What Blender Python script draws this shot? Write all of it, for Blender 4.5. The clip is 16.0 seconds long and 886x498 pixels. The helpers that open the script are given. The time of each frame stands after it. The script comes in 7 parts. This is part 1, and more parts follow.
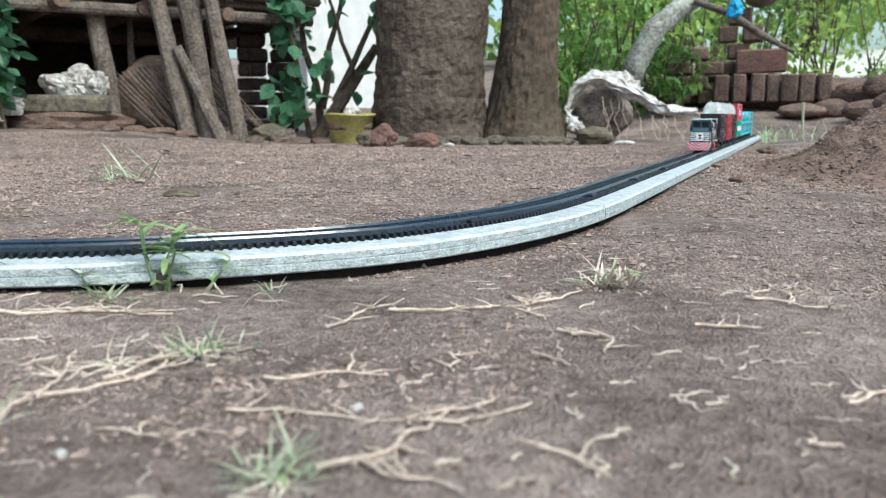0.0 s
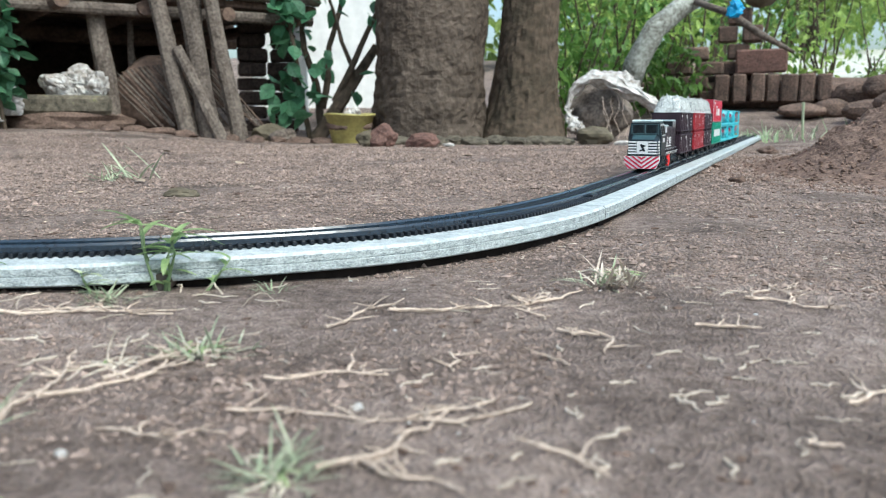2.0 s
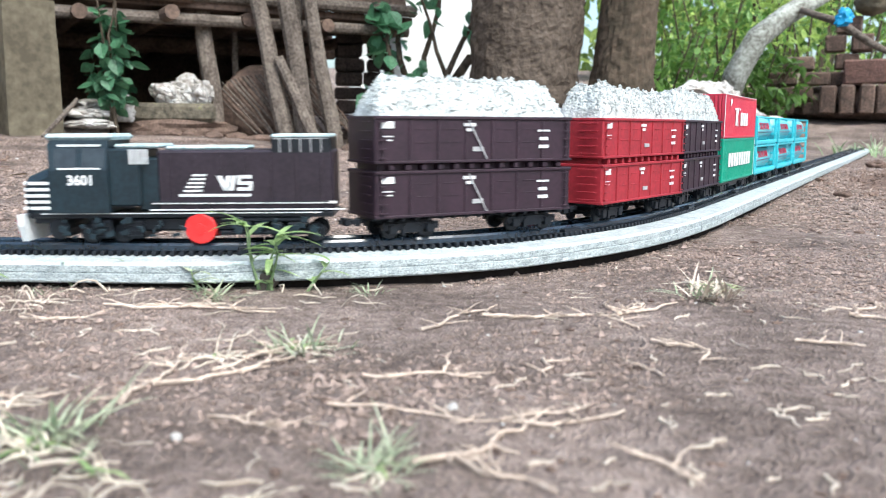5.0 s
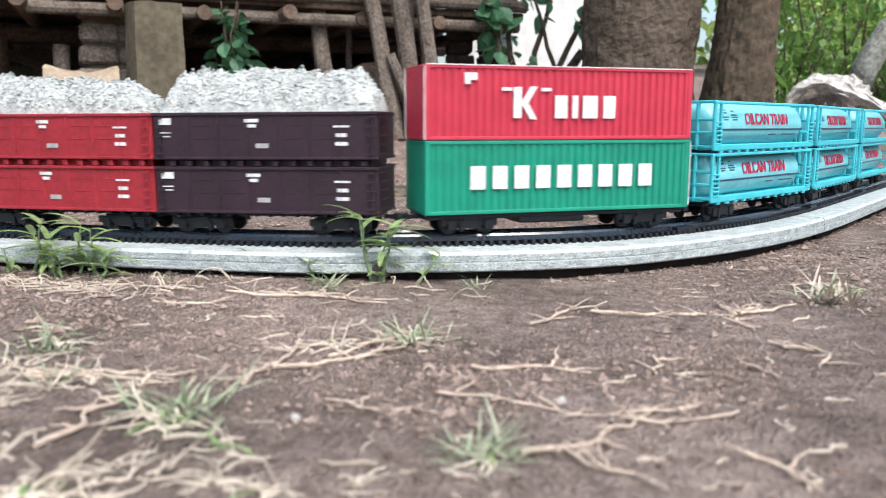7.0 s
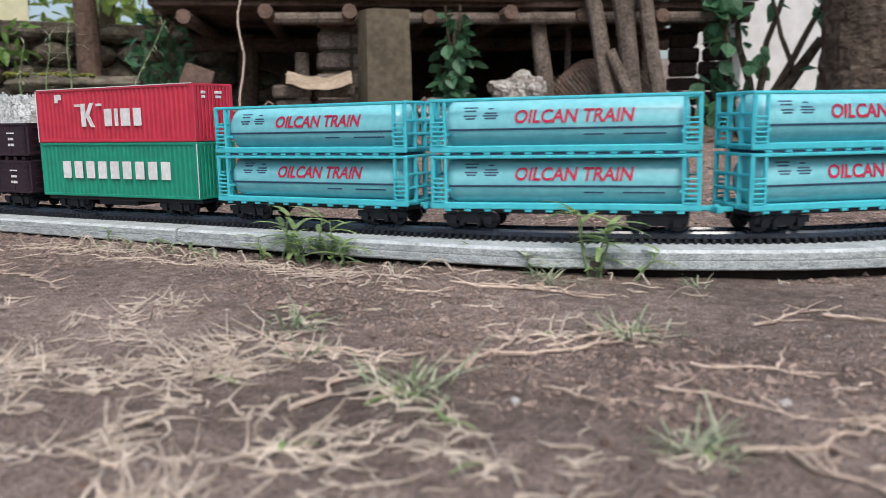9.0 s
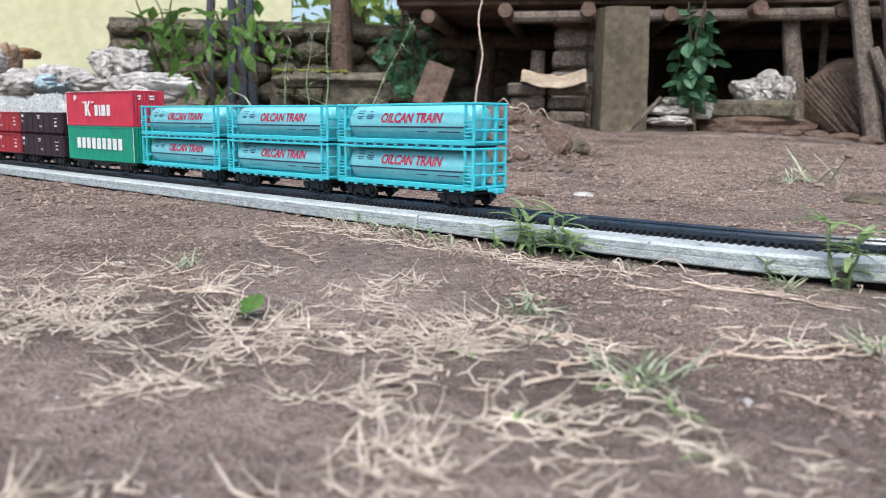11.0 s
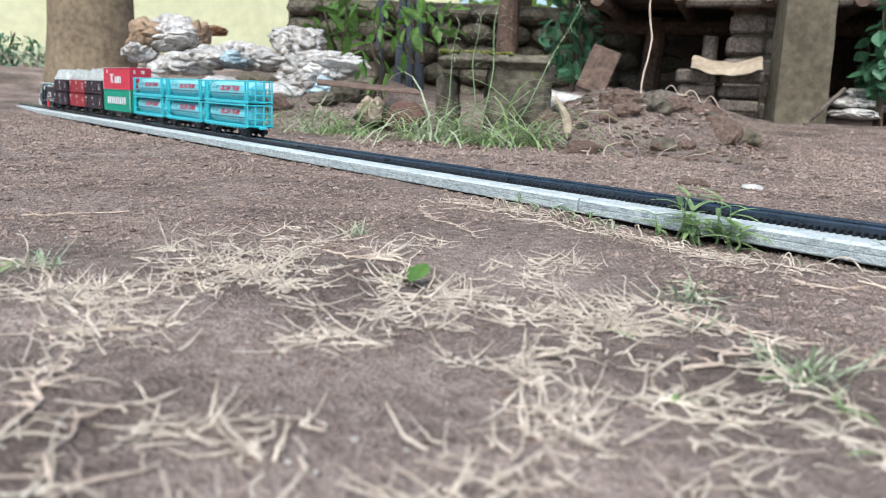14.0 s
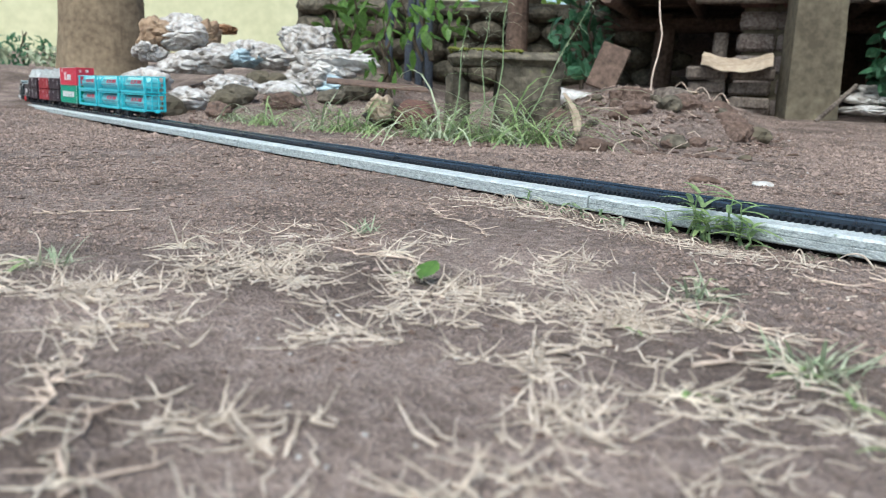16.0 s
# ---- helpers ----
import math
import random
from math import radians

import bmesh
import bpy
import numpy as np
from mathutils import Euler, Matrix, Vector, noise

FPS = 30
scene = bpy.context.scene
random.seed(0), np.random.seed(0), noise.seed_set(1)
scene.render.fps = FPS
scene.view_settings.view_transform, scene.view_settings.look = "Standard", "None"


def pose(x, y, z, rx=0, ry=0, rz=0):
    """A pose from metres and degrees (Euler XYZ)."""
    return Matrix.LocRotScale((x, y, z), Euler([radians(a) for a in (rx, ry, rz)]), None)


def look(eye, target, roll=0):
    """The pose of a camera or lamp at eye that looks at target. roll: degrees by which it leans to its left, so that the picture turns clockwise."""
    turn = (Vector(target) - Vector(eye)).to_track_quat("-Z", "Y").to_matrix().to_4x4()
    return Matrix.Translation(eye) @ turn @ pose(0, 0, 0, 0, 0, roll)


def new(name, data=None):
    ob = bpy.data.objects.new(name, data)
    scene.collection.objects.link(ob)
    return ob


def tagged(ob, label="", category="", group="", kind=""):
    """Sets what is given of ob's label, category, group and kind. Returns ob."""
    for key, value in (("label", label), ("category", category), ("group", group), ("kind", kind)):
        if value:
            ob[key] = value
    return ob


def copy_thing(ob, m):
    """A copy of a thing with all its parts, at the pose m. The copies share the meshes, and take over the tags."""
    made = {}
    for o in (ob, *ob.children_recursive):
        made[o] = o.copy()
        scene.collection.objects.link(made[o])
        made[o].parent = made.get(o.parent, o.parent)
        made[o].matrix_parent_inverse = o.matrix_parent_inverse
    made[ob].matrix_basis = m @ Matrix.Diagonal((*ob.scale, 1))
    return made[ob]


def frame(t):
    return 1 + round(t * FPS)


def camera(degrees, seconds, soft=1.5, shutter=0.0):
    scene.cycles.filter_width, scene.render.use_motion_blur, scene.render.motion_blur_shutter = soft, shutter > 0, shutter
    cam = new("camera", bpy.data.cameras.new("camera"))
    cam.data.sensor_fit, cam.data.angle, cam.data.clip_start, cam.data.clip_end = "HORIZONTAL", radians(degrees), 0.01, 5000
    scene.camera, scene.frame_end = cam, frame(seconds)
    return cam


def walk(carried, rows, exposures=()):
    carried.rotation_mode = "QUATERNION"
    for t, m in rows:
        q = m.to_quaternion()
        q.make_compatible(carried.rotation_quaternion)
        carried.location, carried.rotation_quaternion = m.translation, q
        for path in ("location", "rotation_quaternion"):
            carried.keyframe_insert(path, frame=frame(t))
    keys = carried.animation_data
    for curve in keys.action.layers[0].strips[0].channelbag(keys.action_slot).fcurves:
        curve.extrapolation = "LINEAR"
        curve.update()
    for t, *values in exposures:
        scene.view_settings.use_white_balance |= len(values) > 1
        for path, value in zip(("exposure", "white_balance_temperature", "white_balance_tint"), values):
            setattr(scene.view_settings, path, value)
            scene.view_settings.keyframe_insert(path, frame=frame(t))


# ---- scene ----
cam = camera(56.34, 16.0, soft=0.8, shutter=0.3)
cam.data.dof.use_dof = True
cam.data.dof.focus_distance = 0.58
cam.data.dof.aperture_fstop = 19.0
PATH = [
    (0, pose(0.0000, -0.0000, 0.0750, 80.88, 0.13, 0.00)),
    (2.9, pose(0.0000, -0.0000, 0.0750, 80.88, 0.13, 0.00)),
    (3.5, pose(-0.0001, -0.0011, 0.0748, 80.98, -0.02, 0.34)),
    (4, pose(-0.0007, -0.0025, 0.0746, 81.19, -0.19, 1.68)),
    (4.5, pose(-0.0015, -0.0041, 0.0746, 81.45, -0.26, 4.10)),
    (7, pose(-0.0029, -0.0090, 0.0743, 81.24, -0.26, 13.69)),
    (7.5, pose(-0.0030, -0.0104, 0.0742, 81.12, -0.06, 16.30)),
    (8, pose(-0.0027, -0.0123, 0.0744, 81.03, 0.14, 19.08)),
    (8.5, pose(-0.0024, -0.0145, 0.0744, 81.05, 0.49, 23.31)),
    (9, pose(-0.0015, -0.0180, 0.0744, 81.14, 0.71, 28.46)),
    (9.5, pose(0.0001, -0.0227, 0.0743, 81.22, 0.50, 33.62)),
    (12, pose(0.0021, -0.0335, 0.0727, 80.66, -1.34, 48.77)),
    (12.5, pose(0.0033, -0.0359, 0.0726, 80.39, -1.75, 50.94)),
    (13, pose(0.0036, -0.0374, 0.0724, 80.09, -2.12, 52.61)),
    (13.5, pose(0.0037, -0.0385, 0.0720, 79.83, -2.28, 54.17)),
    (14, pose(0.0046, -0.0390, 0.0721, 79.64, -2.31, 55.01)),
    (14.5, pose(0.0048, -0.0394, 0.0719, 79.54, -2.28, 55.38)),
    (15, pose(0.0049, -0.0394, 0.0718, 79.53, -2.16, 55.55)),
    (16, pose(0.0049, -0.0393, 0.0718, 79.48, -2.13, 55.64))]
walk(cam, PATH, [(t, e, k, n) for t, e, k, n in ((0, 0.9, 5980, -2), (1.7, 0.9, 5980, -2), (2.5, 0.80, 5980, -2), (3.5, 0.78, 6020, -1), (4.0, 1.18, 6080, 2), (4.5, 1.30, 6080, 3), (7.0, 1.0, 6350, 7), (8.0, 0.52, 6520, 11), (9.5, 0.34, 6450, 11), (12.0, 0.92, 6060, 5), (13.5, 0.88, 6050, 4), (16.0, 0.72, 5990, 1))])

# ---- light: soft daylight under trees ----
world = bpy.data.worlds.new("sky")
scene.world = world
world.use_nodes = True
wn = world.node_tree
sky = wn.nodes.new("ShaderNodeTexSky")
sky.sky_type, sky.sun_disc = "NISHITA", False
SUN_UP, SUN_TURN = 55.0, 142.0
sky.sun_elevation, sky.sun_rotation = radians(SUN_UP), radians(SUN_TURN)
sky.air_density, sky.dust_density, sky.ozone_density = 1.0, 4.0, 1.0
wn.links.new(sky.outputs[0], wn.nodes["Background"].inputs[0])
wn.nodes["Background"].inputs[1].default_value = 0.15
sun = new("sun", bpy.data.lights.new("sun", "SUN"))
sun.data.energy, sun.data.angle, sun.data.color = 1.3, radians(25), (1.0, 0.98, 0.95)
a = radians(SUN_TURN)
sun.matrix_world = look((math.sin(a) * 5, math.cos(a) * 5, 5 * math.tan(radians(SUN_UP))), (0, 0, 0))

# ---- small building kit ----
EYE = 0.0745


def spot(az, d, z=0.0):
    """Plan place by bearing (degrees to the left of ahead) and distance."""
    return Vector((-math.sin(radians(az)) * d, math.cos(radians(az)) * d, z))


def lift(d, el):
    """Height at distance d seen at elevation el from eye level."""
    return EYE + d * math.tan(radians(el))


def smooth(a, b, x):
    u = min(1.0, max(0.0, (x - a) / (b - a)))
    return u * u * (3 - 2 * u)


def G(x, y):
    """Height of the yard's ground."""
    r = math.hypot(x, y)
    az = math.degrees(math.atan2(-x, y))
    z = 0.045 * smooth(1.5, 2.5, r) * smooth(10, 25, az) * (1 - smooth(60, 75, az))
    z += 0.025 * smooth(1.9, 2.6, r) * smooth(55, 70, az)
    z += 0.03 * smooth(2.6, 3.3, r) * (1 - smooth(-12, 0, az))
    z += 0.10 * smooth(2.7, 3.6, r)
    z += 0.85 * smooth(3.6, 14, r)
    # dirt bank by the block
    b = math.exp(-(((az - 43.0) / 6.5) ** 4))
    z += (0.070 + 0.018 * noise.noise((x * 11, y * 11, 8)) + 0.010 * noise.noise((x * 29, y * 29, 4))) * b * smooth(1.18, 1.5, r) * (1 - 0.4 * smooth(2.1, 2.6, r))
    # rubble bank further along
    c = math.exp(-(((az - 66) / 9.0) ** 4))
    z += 0.07 * c * smooth(1.75, 2.3, r)
    z += 0.004 * noise.noise((x * 1.7, y * 1.7, 3.1)) * smooth(0.5, 1.5, r)
    z += 0.0022 * noise.noise((x * 9, y * 9, 0.3)) + 0.0009 * noise.noise((x * 37, y * 37, 5.0))
    return z


class Kit:
    """Collects vertices and faces for one mesh."""

    def __init__(self):
        self.v, self.f = [], []

    def add(self, verts, faces, m=None):
        n = len(self.v)
        if m is not None:
            verts = [m @ Vector(p) for p in verts]
        self.v.extend([tuple(p) for p in verts])
        self.f.extend([tuple(i + n for i in q) for q in faces])
        return self

    def box(self, sx, sy, sz, m=None, c=0.0):
        """A box centred on the origin with chamfered edges."""
        hx, hy, hz = sx / 2, sy / 2, sz / 2
        c = min(c or 0.06 * min(sx, sy, sz), 0.45 * min(sx, sy, sz))
        vs, fs, ix = [], [], {}
        for X in (-1, 1):
            for Y in (-1, 1):
                for Z in (-1, 1):
                    ix[X, Y, Z, 0] = len(vs); vs.append((X * hx, Y * (hy - c), Z * (hz - c)))
                    ix[X, Y, Z, 1] = len(vs); vs.append((X * (hx - c), Y * hy, Z * (hz - c)))
                    ix[X, Y, Z, 2] = len(vs); vs.append((X * (hx - c), Y * (hy - c), Z * hz))
        for s in (-1, 1):
            q = [(s, -1, -1), (s, 1, -1), (s, 1, 1), (s, -1, 1)]
            fs.append([ix[(*p, 0)] for p in (q if s > 0 else q[::-1])])
            q = [(-1, s, -1), (-1, s, 1), (1, s, 1), (1, s, -1)]
            fs.append([ix[(*p, 1)] for p in (q if s > 0 else q[::-1])])
            q = [(-1, -1, s), (1, -1, s), (1, 1, s), (-1, 1, s)]
            fs.append([ix[(*p, 2)] for p in (q if s > 0 else q[::-1])])
        for A in (-1, 1):
            for B in (-1, 1):
                fs.append([ix[A, B, -1, 0], ix[A, B, -1, 1], ix[A, B, 1, 1], ix[A, B, 1, 0]][::-1 if A * B > 0 else 1][::-1])
                fs.append([ix[A, -1, B, 0], ix[A, -1, B, 2], ix[A, 1, B, 2], ix[A, 1, B, 0]][::1 if A * B > 0 else -1][::-1])
                fs.append([ix[-1, A, B, 1], ix[-1, A, B, 2], ix[1, A, B, 2], ix[1, A, B, 1]][::-1 if A * B > 0 else 1][::-1])
                for C in (-1, 1):
                    t = [ix[A, B, C, 0], ix[A, B, C, 1], ix[A, B, C, 2]]
                    fs.append(t if A * B * C > 0 else t[::-1])
        return self.add(vs, fs, m)

    def tube(self, pts, radii, n=6, m=None, ends=True):
        pts = [Vector(p) for p in pts]
        if not isinstance(radii, (list, tuple)):
            radii = [radii] * len(pts)
        vs, fs = [], []
        side = None
        for i, p in enumerate(pts):
            d = (pts[min(i + 1, len(pts) - 1)] - pts[max(i - 1, 0)])
            d = d.normalized() if d.length > 1e-9 else Vector((0, 0, 1))
            if side is None:
                side = d.orthogonal().normalized()
            side = (side - d * side.dot(d))
            side = side.normalized() if side.length > 1e-6 else d.orthogonal().normalized()
            up = d.cross(side)
            for k in range(n):
                u = 2 * math.pi * k / n
                vs.append(p + (side * math.cos(u) + up * math.sin(u)) * radii[i])
        for i in range(len(pts) - 1):
            for k in range(n):
                a, b = i * n + k, i * n + (k + 1) % n
                fs.append((a, b, b + n, a + n))
        if ends:
            fs.append(tuple(range(n))[::-1])
            fs.append(tuple(range((len(pts) - 1) * n, len(pts) * n)))
        return self.add(vs, fs, m)

    def blade(self, base, way, length, width, droop, fold=0.25, steps=5):
        """A grass blade or long leaf: a thin folded strip that arches over."""
        base, way = Vector(base), Vector(way).normalized()
        flat = Vector((way.x, way.y, 0))
        flat = flat.normalized() if flat.length > 1e-3 else Vector((1, 0, 0))
        side = flat.cross(Vector((0, 0, 1)))
        p, d = base.copy(), way.copy()
        vs, fs = [], []
        for i in range(steps + 1):
            u = i / steps
            w = width * (0.55 + 1.2 * u) * (1 - u) ** 0.8 + 0.02 * width
            nrm = side.cross(d).normalized()
            vs += [p - side * w, p - nrm * (fold * w), p + side * w]
            d = (d + Vector((flat.x * droop * 0.35, flat.y * droop * 0.35, -droop)) / steps).normalized()
            p = p + d * (length / steps)
        for i in range(steps):
            a = i * 3
            fs += [(a, a + 1, a + 4, a + 3), (a + 1, a + 2, a + 5, a + 4)]
        return self.add(vs, fs)

    def leaf(self, m, length, width):
        """A pointed leaf along +y with a folded midrib."""
        vs, fs = [], []
        for i, (u, w) in enumerate(((0, 0.06), (0.25, 0.8), (0.5, 1.0), (0.78, 0.6), (1, 0.02))):
            z = -0.25 * length * u * u
            vs += [(-w * width / 2, u * length, z), (0, u * length, z - 0.12 * width * w), (w * width / 2, u * length, z)]
        for i in range(4):
            a = i * 3
            fs += [(a, a + 1, a + 4, a + 3), (a + 1, a + 2, a + 5, a + 4)]
        return self.add(vs, fs, m)

    def rock(self, m, seed, rough=0.25, div=2, flat=False):
        bm = bmesh.new()
        bmesh.ops.create_icosphere(bm, subdivisions=div, radius=1)
        vs = []
        for v in bm.verts:
            p = v.co
            k = 1 + rough * noise.noise(p * 1.3 + Vector((seed, seed * 1.7, 0))) + 0.4 * rough * noise.noise(p * 3.5 + Vector((0, seed, 2)))
            vs.append(p * k)
        fs = [tuple(v.index for v in f.verts) for f in bm.faces]
        bm.free()
        return self.add(vs, fs, m)

    def mesh(self, name, smoothed=False):
        me = bpy.data.meshes.new(name)
        me.from_pydata(self.v, [], self.f)
        if smoothed:
            me.polygons.foreach_set("use_smooth", [True] * len(me.polygons))
        me.update()
        return me


def part(name, kit, mat, parent=None, label="", smoothed=False):
    me = kit if isinstance(kit, bpy.types.Mesh) else kit.mesh(name, smoothed)
    if not me.materials:
        me.materials.append(mat)
    ob = new(name, me)
    if parent is not None:
        ob.parent = parent
    if label:
        ob["label"] = label
    return ob


def thing(name, label, category, m=None, group="", kind=""):
    ob = new(name)
    ob.empty_display_size = 0.02
    if m is not None:
        ob.matrix_basis = m
    return tagged(ob, label, category, group, kind)


def solid(name, kit, mat, label, category, m=None, group="", kind="", smoothed=False):
    ob = part(name, kit, mat, None, "", smoothed)
    if m is not None:
        ob.matrix_basis = m
    return tagged(ob, label, category, group, kind)


T = Matrix.Translation


def turn(rx=0, ry=0, rz=0):
    return pose(0, 0, 0, rx, ry, rz)


def size(x, y, z):
    return Matrix.Diagonal((x, y, z, 1))


# ---- materials ----
def material(name, base, dark, scale=20.0, rough=0.7, metal=0.0, bump=0.3, fine=8.0, third=None, random_tint=0.0, depth=0.002, spec=0.5, stretch=None, trans=0.0):
    """Two colours mixed by coarse and fine noise, with a bump of real depth."""
    mt = bpy.data.materials.new(name)
    mt.use_nodes = True
    nt = mt.node_tree
    N, Lk = nt.nodes, nt.links
    b = N["Principled BSDF"]
    co = N.new("ShaderNodeTexCoord")
    n1 = N.new("ShaderNodeTexNoise")
    n1.inputs["Scale"].default_value, n1.inputs["Detail"].default_value, n1.inputs["Roughness"].default_value = scale, 6, 0.65
    n2 = N.new("ShaderNodeTexNoise")
    n2.inputs["Scale"].default_value, n2.inputs["Detail"].default_value = scale * fine, 4
    src = co.outputs["Object"]
    if stretch:
        mp = N.new("ShaderNodeMapping")
        mp.inputs["Scale"].default_value = stretch
        Lk.new(src, mp.inputs["Vector"])
        src = mp.outputs["Vector"]
    Lk.new(src, n1.inputs["Vector"]); Lk.new(src, n2.inputs["Vector"])
    add = N.new("ShaderNodeMath"); add.operation = "ADD"
    Lk.new(n1.outputs["Fac"], add.inputs[0]); Lk.new(n2.outputs["Fac"], add.inputs[1])
    ramp = N.new("ShaderNodeValToRGB")
    e = ramp.color_ramp.elements
    e[0].position, e[0].color = 0.78 / 2, (*dark, 1)
    e[1].position, e[1].color = 1.22 / 2, (*base, 1)
    if third:
        el = ramp.color_ramp.elements.new(0.68)
        el.color = (*third, 1)
    half = N.new("ShaderNodeMath"); half.operation = "MULTIPLY"; half.inputs[1].default_value = 0.5
    Lk.new(add.outputs[0], half.inputs[0]); Lk.new(half.outputs[0], ramp.inputs["Fac"])
    col = ramp.outputs["Color"]
    if random_tint:
        oi = N.new("ShaderNodeObjectInfo"); ge = N.new("ShaderNodeNewGeometry")
        sm = N.new("ShaderNodeMath"); sm.operation = "ADD"
        Lk.new(oi.outputs["Random"], sm.inputs[0]); Lk.new(ge.outputs["Random Per Island"], sm.inputs[1])
        mr = N.new("ShaderNodeMapRange")
        mr.inputs["From Max"].default_value = 2.0
        mr.inputs["To Min"].default_value, mr.inputs["To Max"].default_value = 1 - random_tint, 1 + random_tint
        hs = N.new("ShaderNodeHueSaturation")
        Lk.new(sm.outputs[0], mr.inputs["Value"]); Lk.new(mr.outputs[0], hs.inputs["Value"]); Lk.new(col, hs.inputs["Color"])
        col = hs.outputs["Color"]
    Lk.new(col, b.inputs["Base Color"])
    b.inputs["Roughness"].default_value, b.inputs["Metallic"].default_value = rough, metal
    b.inputs["Specular IOR Level"].default_value = spec
    if trans:
        tr, mx = N.new("ShaderNodeBsdfTranslucent"), N.new("ShaderNodeMixShader")
        mx.inputs[0].default_value = trans
        Lk.new(col, tr.inputs["Color"])
        Lk.new(b.outputs[0], mx.inputs[1]); Lk.new(tr.outputs[0], mx.inputs[2])
        Lk.new(mx.outputs[0], N["Material Output"].inputs["Surface"])
    bp = N.new("ShaderNodeBump")
    bp.inputs["Strength"].default_value, bp.inputs["Distance"].default_value = bump, depth
    Lk.new(add.outputs[0], bp.inputs["Height"]); Lk.new(bp.outputs["Normal"], b.inputs["Normal"])
    return mt


M = {}


def dirt_material():
    """Packed soil: damp stains, medium mottling, and grains of a few millimetres with relief."""
    mt = material("dirt", (0.375, 0.296, 0.256), (0.205, 0.155, 0.129), 9, 0.92, 0, 0.7, 16, (0.42, 0.345, 0.30), depth=0.004, spec=0.2)
    N, Lk = mt.node_tree.nodes, mt.node_tree.links
    b = N["Principled BSDF"]
    co = N.new("ShaderNodeTexCoord")
    vo = N.new("ShaderNodeTexVoronoi")
    vo.inputs["Scale"].default_value = 650
    g = N.new("ShaderNodeTexNoise")
    g.inputs["Scale"].default_value, g.inputs["Detail"].default_value = 1300, 2
    pa = N.new("ShaderNodeTexNoise")
    pa.inputs["Scale"].default_value, pa.inputs["Detail"].default_value = 9, 9
    for n in (vo, g, pa):
        Lk.new(co.outputs["Object"], n.inputs["Vector"])
    mr = N.new("ShaderNodeMapRange")
    mr.inputs["From Min"].default_value, mr.inputs["From Max"].default_value = 0.15, 0.75
    mr.inputs["To Min"].default_value, mr.inputs["To Max"].default_value = 1.25, 0.66
    Lk.new(vo.outputs["Distance"], mr.inputs["Value"])
    gm = N.new("ShaderNodeMapRange")
    gm.inputs["From Min"].default_value, gm.inputs["From Max"].default_value = 0.3, 0.7
    gm.inputs["To Min"].default_value, gm.inputs["To Max"].default_value = 0.8, 1.22
    Lk.new(g.outputs["Fac"], gm.inputs["Value"])
    pm = N.new("ShaderNodeMapRange")
    pm.inputs["From Min"].default_value, pm.inputs["From Max"].default_value = 0.35, 0.65
    pm.inputs["To Min"].default_value, pm.inputs["To Max"].default_value = 0.68, 1.16
    Lk.new(pa.outputs["Fac"], pm.inputs["Value"])
    m1, m2 = N.new("ShaderNodeMath"), N.new("ShaderNodeMath")
    m1.operation = m2.operation = "MULTIPLY"
    Lk.new(mr.outputs[0], m1.inputs[0]); Lk.new(gm.outputs[0], m1.inputs[1])
    Lk.new(m1.outputs[0], m2.inputs[0]); Lk.new(pm.outputs[0], m2.inputs[1])
    hs = N.new("ShaderNodeHueSaturation")
    old = b.inputs["Base Color"].links[0].from_socket
    Lk.new(old, hs.inputs["Color"]); Lk.new(m2.outputs[0], hs.inputs["Value"]); Lk.new(hs.outputs["Color"], b.inputs["Base Color"])
    bp = N.new("ShaderNodeBump")
    bp.inputs["Strength"].default_value, bp.inputs["Distance"].default_value = 1.0, 0.0022
    Lk.new(m1.outputs[0], bp.inputs["Height"])
    Lk.new(b.inputs["Normal"].links[0].from_socket, bp.inputs["Normal"])
    Lk.new(bp.outputs["Normal"], b.inputs["Normal"])
    return mt


M["dirt"] = dirt_material()
M["crumb"] = material("crumb", (0.27, 0.208, 0.178), (0.10, 0.074, 0.061), 60, 0.95, 0, 0.6, 5, random_tint=0.6, spec=0.15)
M["clod"] = material("clod", (0.185, 0.13, 0.105), (0.085, 0.06, 0.048), 30, 0.95, 0, 0.9, 6, depth=0.003, spec=0.1)
M["mound"] = material("mound_soil", (0.25, 0.175, 0.14), (0.105, 0.072, 0.057), 40, 0.95, 0, 1.0, 6, (0.32, 0.22, 0.17), depth=0.004, spec=0.1)
M["dry"] = material("dry_straw", (0.69, 0.60, 0.50), (0.44, 0.365, 0.29), 60, 0.8, 0, 0.3, 5, random_tint=0.3, depth=0.0005)
M["paledry"] = material("bleached_grass", (0.75, 0.67, 0.56), (0.50, 0.43, 0.34), 60, 0.8, 0, 0.3, 5, random_tint=0.25, depth=0.0004, trans=0.15)
M["root"] = material("dry_root", (0.60, 0.49, 0.40), (0.36, 0.28, 0.22), 90, 0.85, 0, 0.5, 5, random_tint=0.2, depth=0.0005)
M["grass"] = material("grass_blade", (0.30, 0.40, 0.21), (0.16, 0.25, 0.11), 60, 0.5, 0, 0.2, 5, (0.48, 0.54, 0.38), random_tint=0.35, depth=0.0004, trans=0.3)
M["palegrass"] = material("pale_grass", (0.50, 0.52, 0.38), (0.28, 0.36, 0.21), 60, 0.6, 0, 0.2, 5, (0.62, 0.58, 0.46), random_tint=0.3, depth=0.0004, trans=0.25)
M["weedleaf"] = material("weed_leaf", (0.38, 0.49, 0.22), (0.20, 0.31, 0.12), 60, 0.5, 0, 0.2, 5, (0.54, 0.60, 0.40), random_tint=0.3, depth=0.0004, trans=0.4)
